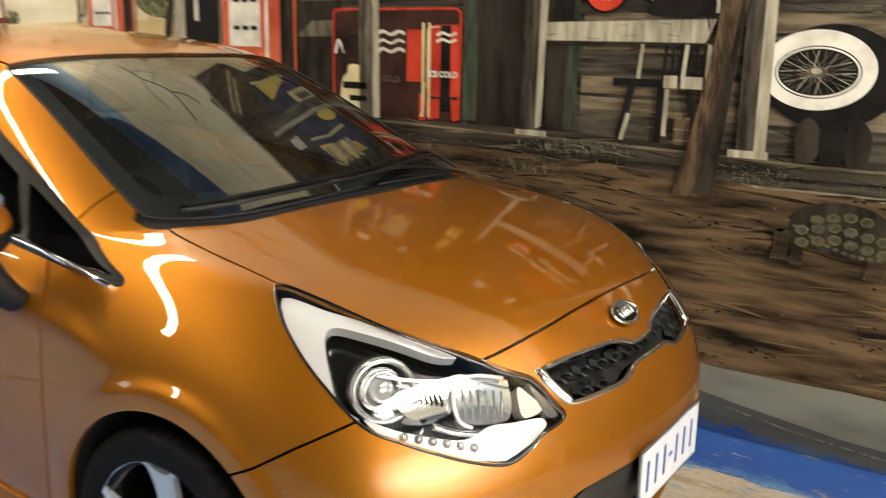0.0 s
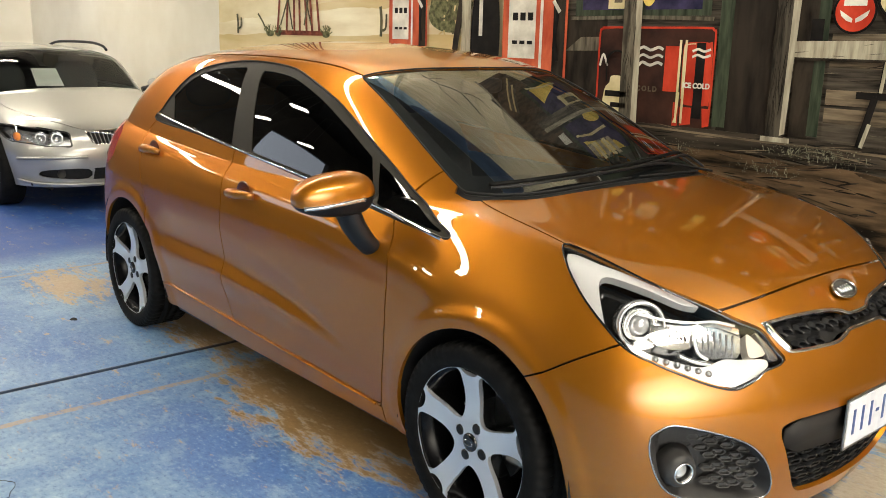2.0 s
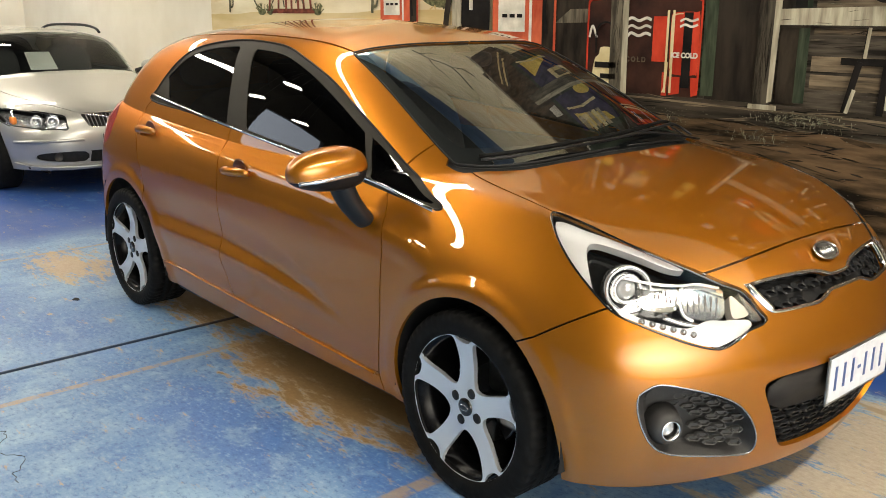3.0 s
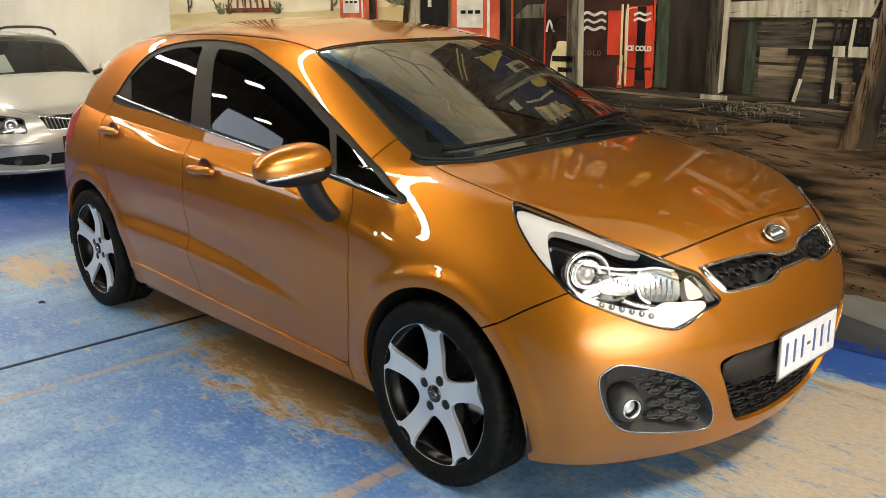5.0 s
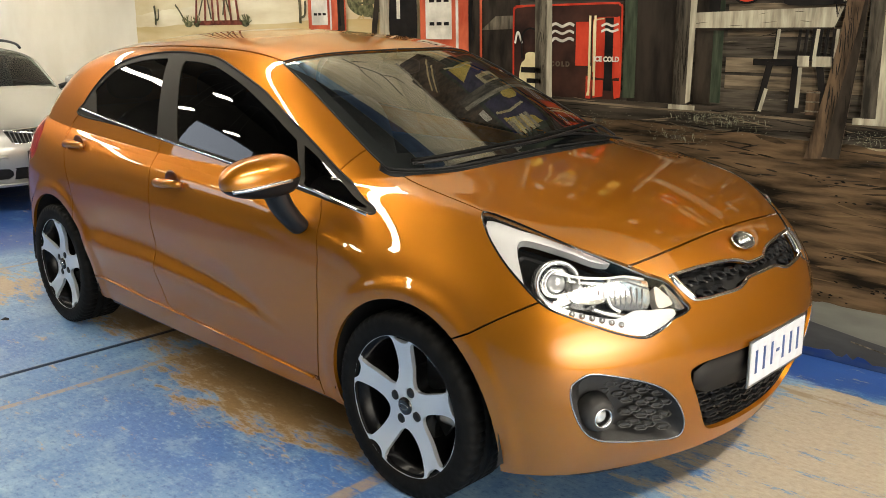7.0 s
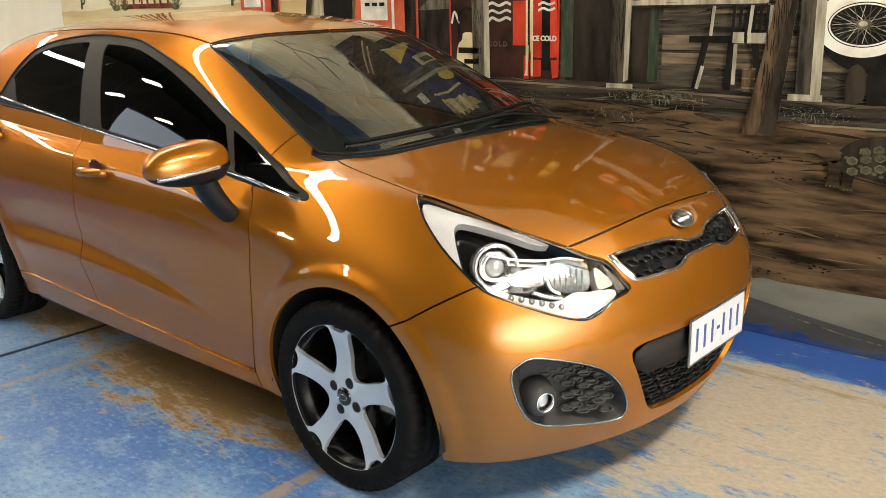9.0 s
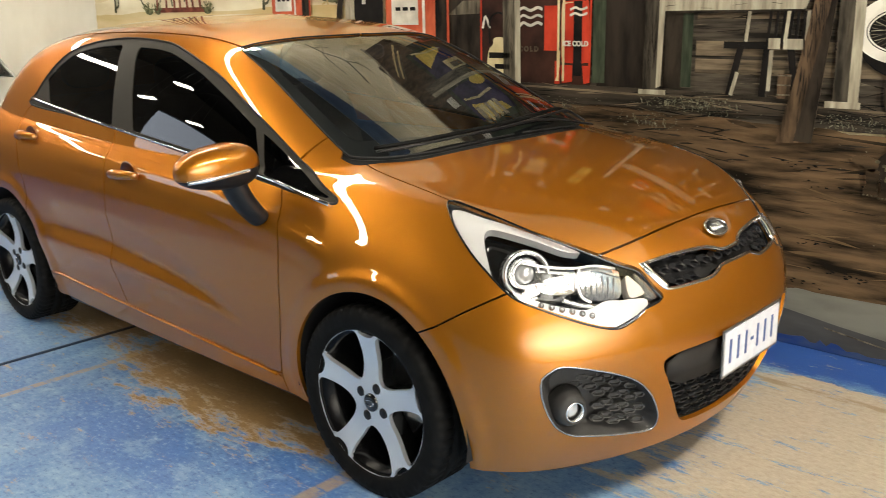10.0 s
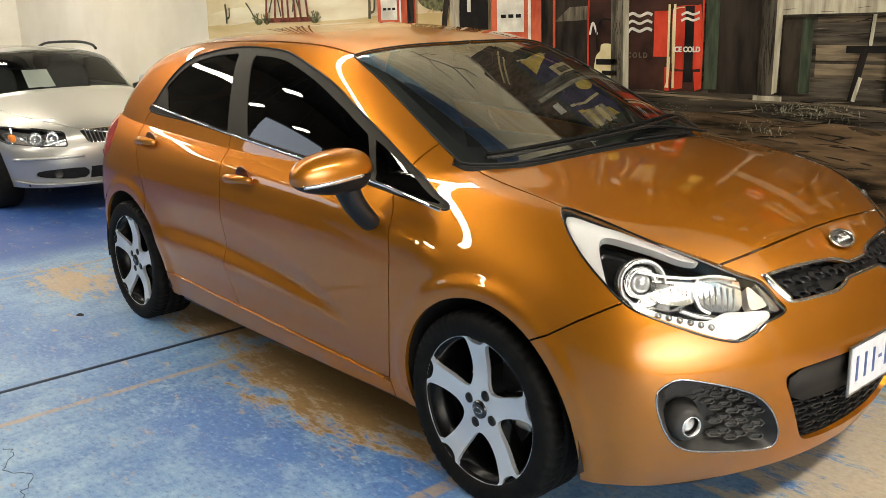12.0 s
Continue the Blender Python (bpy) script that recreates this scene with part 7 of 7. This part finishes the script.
# ---- the silver wagon parked behind ----
wagon = thing("wagon_car", "silver estate car parked behind, nose towards the hall", "car")
V_SILL = [(-.06, 0, .22), (-.06, .3, .22), (-.12, .55, .22), (-.35, .78, .22), (-.9, .82, .20), (-1.8, .82, .19), (-2.8, .82, .20), (-3.6, .82, .24), (-4.25, .70, .30), (-4.40, .4, .30), (-4.40, 0, .30)]
V_BUMPER = [(0, 0, .42), (0, .3, .42), (-.07, .60, .42), (-.33, .84, .42), (-.9, .87, .45), (-1.8, .86, .45), (-2.8, .86, .46), (-3.6, .87, .50), (-4.35, .75, .50), (-4.5, .4, .50), (-4.5, 0, .50)]
V_NOSE = [(-.03, 0, .58), (-.03, .3, .58), (-.11, .58, .58), (-.40, .83, .60), (-.95, .87, .64), (-1.8, .875, .66), (-2.8, .875, .68), (-3.6, .87, .72), (-4.33, .74, .72), (-4.47, .4, .72), (-4.47, 0, .72)]
V_CREST = [(-.10, 0, .70), (-.10, .3, .70), (-.22, .55, .70), (-.55, .73, .745), (-1.0, .80, .80), (-1.8, .84, .84), (-2.8, .84, .86), (-3.6, .83, .90), (-4.3, .72, .92), (-4.42, .4, .93), (-4.42, 0, .93)]
V_HOOD = [(-.45, 0, .80), (-.45, .28, .80), (-.55, .48, .80), (-.75, .66, .815), (-1.15, .74, .86), (-1.8, .80, .88), (-2.8, .80, .90), (-3.6, .79, .93), (-4.25, .70, .95), (-4.38, .4, .96), (-4.38, 0, .96)]
V_COWL = [(-1.22, 0, .93), (-1.22, .3, .93), (-1.28, .55, .915), (-1.38, .70, .90), (-1.6, .75, .895), (-2.0, .77, .90), (-2.8, .77, .91), (-3.6, .76, .93), (-4.2, .68, .95), (-4.35, .4, .97), (-4.35, 0, .97)]
V_RAIL = [(-2.0, 0, 1.315), (-2.0, .28, 1.315), (-2.02, .55, 1.315), (-2.08, .66, 1.30), (-2.3, .69, 1.305), (-2.7, .695, 1.315), (-3.2, .69, 1.31), (-3.8, .67, 1.29), (-4.15, .58, 1.26), (-4.22, .3, 1.25), (-4.22, 0, 1.25)]
V_RIDGE = [(-2.3 - .16 * k, 0, 1.335 - .0012 * (k - 4) ** 2) for k in range(11)]
v_mid = [tuple(np.array(a) * .5 + np.array(b) * .5 + np.array((.03 if k < 3 else 0, .018 if 2 < k < 9 else 0, 0))) for k, (a, b) in enumerate(zip(V_COWL, V_RAIL))]
v_lines = np.array([V_SILL, V_BUMPER, V_NOSE, V_CREST, V_HOOD, V_COWL, V_COWL, v_mid, V_RAIL, V_RIDGE])
v_skin = Skin(surface_bm(bspline(np.transpose(bspline(v_lines, 90), (1, 0, 2)), 120)))
for cx in (-.86, -3.5):
    v_skin.cut(circle(cx, .31, .345, 40), *SIDE, -1)
v_screen = smooth_line([(-2.04, .02), (-2.05, -.50), (-2.08, -.60), (-1.75, -.645), (-1.42, -.665), (-1.36, -.64), (-1.30, -.45), (-1.27, -.2), (-1.265, .02)], 4)
v_skin.cut(v_screen, *PLAN, 1)
v_skin.cut(smooth_line([(-1.52, .925), (-1.95, 1.10), (-2.2, 1.225), (-2.7, 1.255), (-3.4, 1.245), (-4.0, 1.20), (-4.05, 1.0), (-3.4, .955), (-2.5, .935)], 4, True), *SIDE, 2)
v_lamp = [(-.445, .562), (-.440, .648), (-.455, .662), (-.60, .690), (-.74, .702), (-.805, .698), (-.825, .66), (-.815, .60), (-.79, .578), (-.62, .556), (-.46, .552)]
v_skin.cut(v_lamp, *FRONT, 3, only=0)
v_grille = [(.02, .565), (-.26, .565), (-.29, .58), (-.325, .665), (-.31, .675), (.02, .675)]
v_skin.cut(v_grille, *FRONT, 4, only=0)
v_low = smooth_line([(.02, .275), (-.28, .275), (-.30, .29), (-.29, .365), (-.27, .375), (.02, .375)], 2)
v_skin.cut(v_low, *FRONT, 5, only=0)
v_fog = smooth_line([(-.34, .285), (-.62, .30), (-.68, .33), (-.62, .365), (-.34, .37)], 3, True)
v_skin.cut(v_fog, *FRONT, 6, only=0)
for line, axes in (([(-1.33, -.70), (-.9, -.70), (-.55, -.60), (-.30, -.46), (-.14, -.30), (-.12, .02)], PLAN), ([(-1.5, .93), (-1.42, .7), (-1.44, .3)], SIDE)):
    v_skin.cut(strip(smooth_line(line, 4), .006), *axes, -1, only=0)
for faces in v_skin.islands(0):
    if len(faces) > 5:
        hi = max(v_skin.cen[f][1] for f in faces)
        c = sum((Vector(v_skin.cen[f]) for f in faces), Vector()) / len(faces)
        name = "bonnet" if hi > -.03 and -1.2 < c.x < -.3 and c.z > .7 else "body"
        panel(name, v_skin, faces, SILVER_PAINT, wagon, both=True)
v_glass = panel("windscreen", v_skin, v_skin.faces(1), WAGON_GLASS, wagon, "clear windscreen", both=True, flange=.004, shift=-.004)
v_glass.visible_shadow = False
for m in (False, True):
    panel("side_window", v_skin, v_skin.faces(2), DARK_GLASS, wagon, "tinted side windows", mirror=m, shift=-.005)
    lamp = panel("headlight", v_skin, v_skin.faces(3), LAMP_GLASS, wagon, "clear headlight with amber corner", mirror=m, flange=.005)
    lamp.visible_shadow = False
    panel("lamp_housing", v_skin, v_skin.faces(3), LAMP_GREY, lamp, "grey lamp housing", mirror=m, flange=0, shift=-.06)
    v_rim = [Vector((p.x, p.y * (-1 if m else 1), p.z)) for p in (v_skin.tree.ray_cast(Vector((1, y, z)), Vector((-1, 0, 0)))[0] for y, z in v_lamp) if p is not None]
    part("lamp_seal", tube(v_rim, .007, 6, closed=True), BLACK_SATIN, lamp, "black seal round the lamp")
    s = 1 if m else -1
    for y, r in ((.535, .055), (.645, .052)):
        x = -.16 - .55 * max(0, y - .5)
        bm = spin([(r, .03), (r * .85, .005), (r * .4, -.015), (0, -.018)], 24, "X")
        bmesh.ops.translate(bm, vec=(x - .04, s * y, .62), verts=bm.verts)
        part("reflector", bm, CLEAR_LAMP, lamp, "chrome reflector")
    bm = egg((-.40, s * .775, .625), (.055, .022, .034), 3)
    part("indicator", bm, INDICATOR, lamp, "orange indicator")
    panel("fog_recess", v_skin, v_skin.faces(6), BLACK_PLASTIC, wagon, "black fog light recess", mirror=m, flange=0, shift=-.03)
    bm = spin([(.035, .02), (.028, .0), (0, -.01)], 20, "X")
    bmesh.ops.translate(bm, vec=(-.12, s * .54, .335), verts=bm.verts)
    part("fog_light", bm, MESH_GREY, wagon, "small dark fog light")
    bm = egg((-1.56, s * .93, .955), (.05, .10, .06), 2.6)
    part("door_mirror", bm, SILVER_PAINT, wagon, "silver door mirror")
    part("mirror_arm", tube([(-1.55, s * .76, .905), (-1.55, s * .86, .93)], .025, 8), BLACK_SATIN, wagon)
    rail_pts = smooth_line([(-2.14, s * .645, 1.275), (-2.28, s * .65, 1.318), (-2.7, s * .655, 1.345), (-3.6, s * .645, 1.335), (-3.9, s * .62, 1.285)], 5)
    part("roof_rail", tube(rail_pts, .014, 8), BLACK_SATIN, wagon, "black roof rail")
    part("arch_liner", block((-1.25, s * .52 - .01, .15), (-.45, s * .52 + .01, .75)), BLACK_PLASTIC, wagon)
v_gr = panel("grille", v_skin, v_skin.faces(4), BLACK_PLASTIC, wagon, "upright slatted grille", both=True, flange=.0, shift=-.02)
for k in range(19):
    y = -.297 + .033 * k
    part("slat", tube([(-.052 - .06 * abs(y) ** 2, y * .92, .572), (-.085 - .06 * abs(y) ** 2, y, .668)], .0035, 6), STEEL, v_gr)
part("grille_bar", tube([(-.03, .30, .575), (-.065, -.30, .67)], .014, 8, flat=.5), CHROME, v_gr, "chrome diagonal bar")
part("grille_frame", tube([(-.06, -.27, .562), (-.12, -.318, .668), (-.10, 0, .680), (-.12, .318, .668), (-.06, .27, .562), (-.03, 0, .56)], .008, 6, closed=True), CHROME, v_gr, "chrome frame")
panel("lower_intake", v_skin, v_skin.faces(5), BLACK_PLASTIC, wagon, "black lower intake", both=True, flange=0, shift=-.03)
part("bumper_strip", tube(smooth_line([(-.42, -.79, .275), (-.2, -.66, .252), (-.045, -.35, .245), (-.03, 0, .245), (-.045, .35, .245), (-.2, .66, .252), (-.42, .79, .275)], 5), .012, 8, flat=.7), SILVER_PAINT, wagon, "silver strip under the bumper")
part("bumper_rub_strip", tube(smooth_line([(-.35, -.80, .455), (-.09, -.60, .47), (-.005, -.35, .475)], 5), .016, 8, flat=.8), SILVER_PAINT, wagon)
v_plate = part("number_plate", block((.0, -.186, .40), (.014, .186, .50), .002), BLACK_GLOSS, wagon, "black number plate with pale marks")
part("plate_frame", block((-.004, -.20, .39), (.008, .20, .51), .003), BLACK_PLASTIC, v_plate)
for y in (-.14, -.09, -.04, .04, .09, .14):
    part("character_bar", block((.014, y - .015, .415), (.0155, y + .015, .485)), PLATE_WHITE, v_plate)
paper = bmesh.new()
paper.faces.new([paper.verts.new(p) for p in ((-1.47, -.27, .958), (-1.45, -.03, .958), (-1.60, -.05, 1.115), (-1.62, -.27, 1.115))])
bmesh.ops.solidify(paper, geom=paper.faces[:], thickness=.002)
part("price_sheet", paper, PAPER, wagon, "blank white sheet behind the windscreen")
part("dashboard", block((-1.75, -.68, .60), (-1.32, .68, .90), .04), CABIN_DARK, wagon)
for y in (-.36, .36):
    bm = egg((-2.35, y, .80), (.10, .24, .36), 3.5)
    part("seat", bm, SEAT_CLOTH, wagon, "dark seat")
    part("headrest", egg((-2.40, y, 1.16), (.05, .12, .07), 3), SEAT_CLOTH, wagon)
part("cabin_floor", block((-4.2, -.72, .22), (-.3, .72, .34), .02), BLACK_PLASTIC, wagon)
part("headlining", block((-4.0, -.50, 1.255), (-2.2, .50, 1.265), .004), CABIN_DARK, wagon, "dark headlining")
for s in (-1, 1):
    part("door_card", block((-4.1, .72 * s - .015, .34), (-1.5, .72 * s + .015, .88), .01), CABIN_DARK, wagon, "dark door lining")
part("tailgate_lining", block((-4.20, -.62, .5), (-4.16, .62, 1.24), .01), CABIN_DARK, wagon, "dark tailgate lining")
part("rear_bench", egg((-3.35, 0, .72), (.12, .62, .36), 4), SEAT_CLOTH, wagon, "dark rear bench")
for cx in (-.86, -3.5):
    for s in (-1, 1):
        w = part("wheel", spin([(.0, -.05), (.05, -.055), (.19, -.065), (.205, -.085), (.212, -.09), (.212, .08), (.0, .06)], 40), STEEL, wagon, "silver alloy wheel")
        part("tyre", spin([(.212, -.095), (.26, -.103), (.295, -.092), (.31, -.07), (.31, .07), (.295, .092), (.26, .1), (.212, .09)], 48), RUBBER, w, "black tyre")
        for k in range(5):
            a = radians(72 * k + 54)
            part("rim_gap", block((-.02, -.072, .09), (.02, -.062, .185), .004), BLACK_PLASTIC, w).matrix_basis = Matrix.Rotation(a, 4, "Y")
        w.matrix_basis = pose(cx, s * .77, .31, 0, 0, 0 if s < 0 else 180)
wagon.matrix_basis = pose(-4.25, .36, 0)
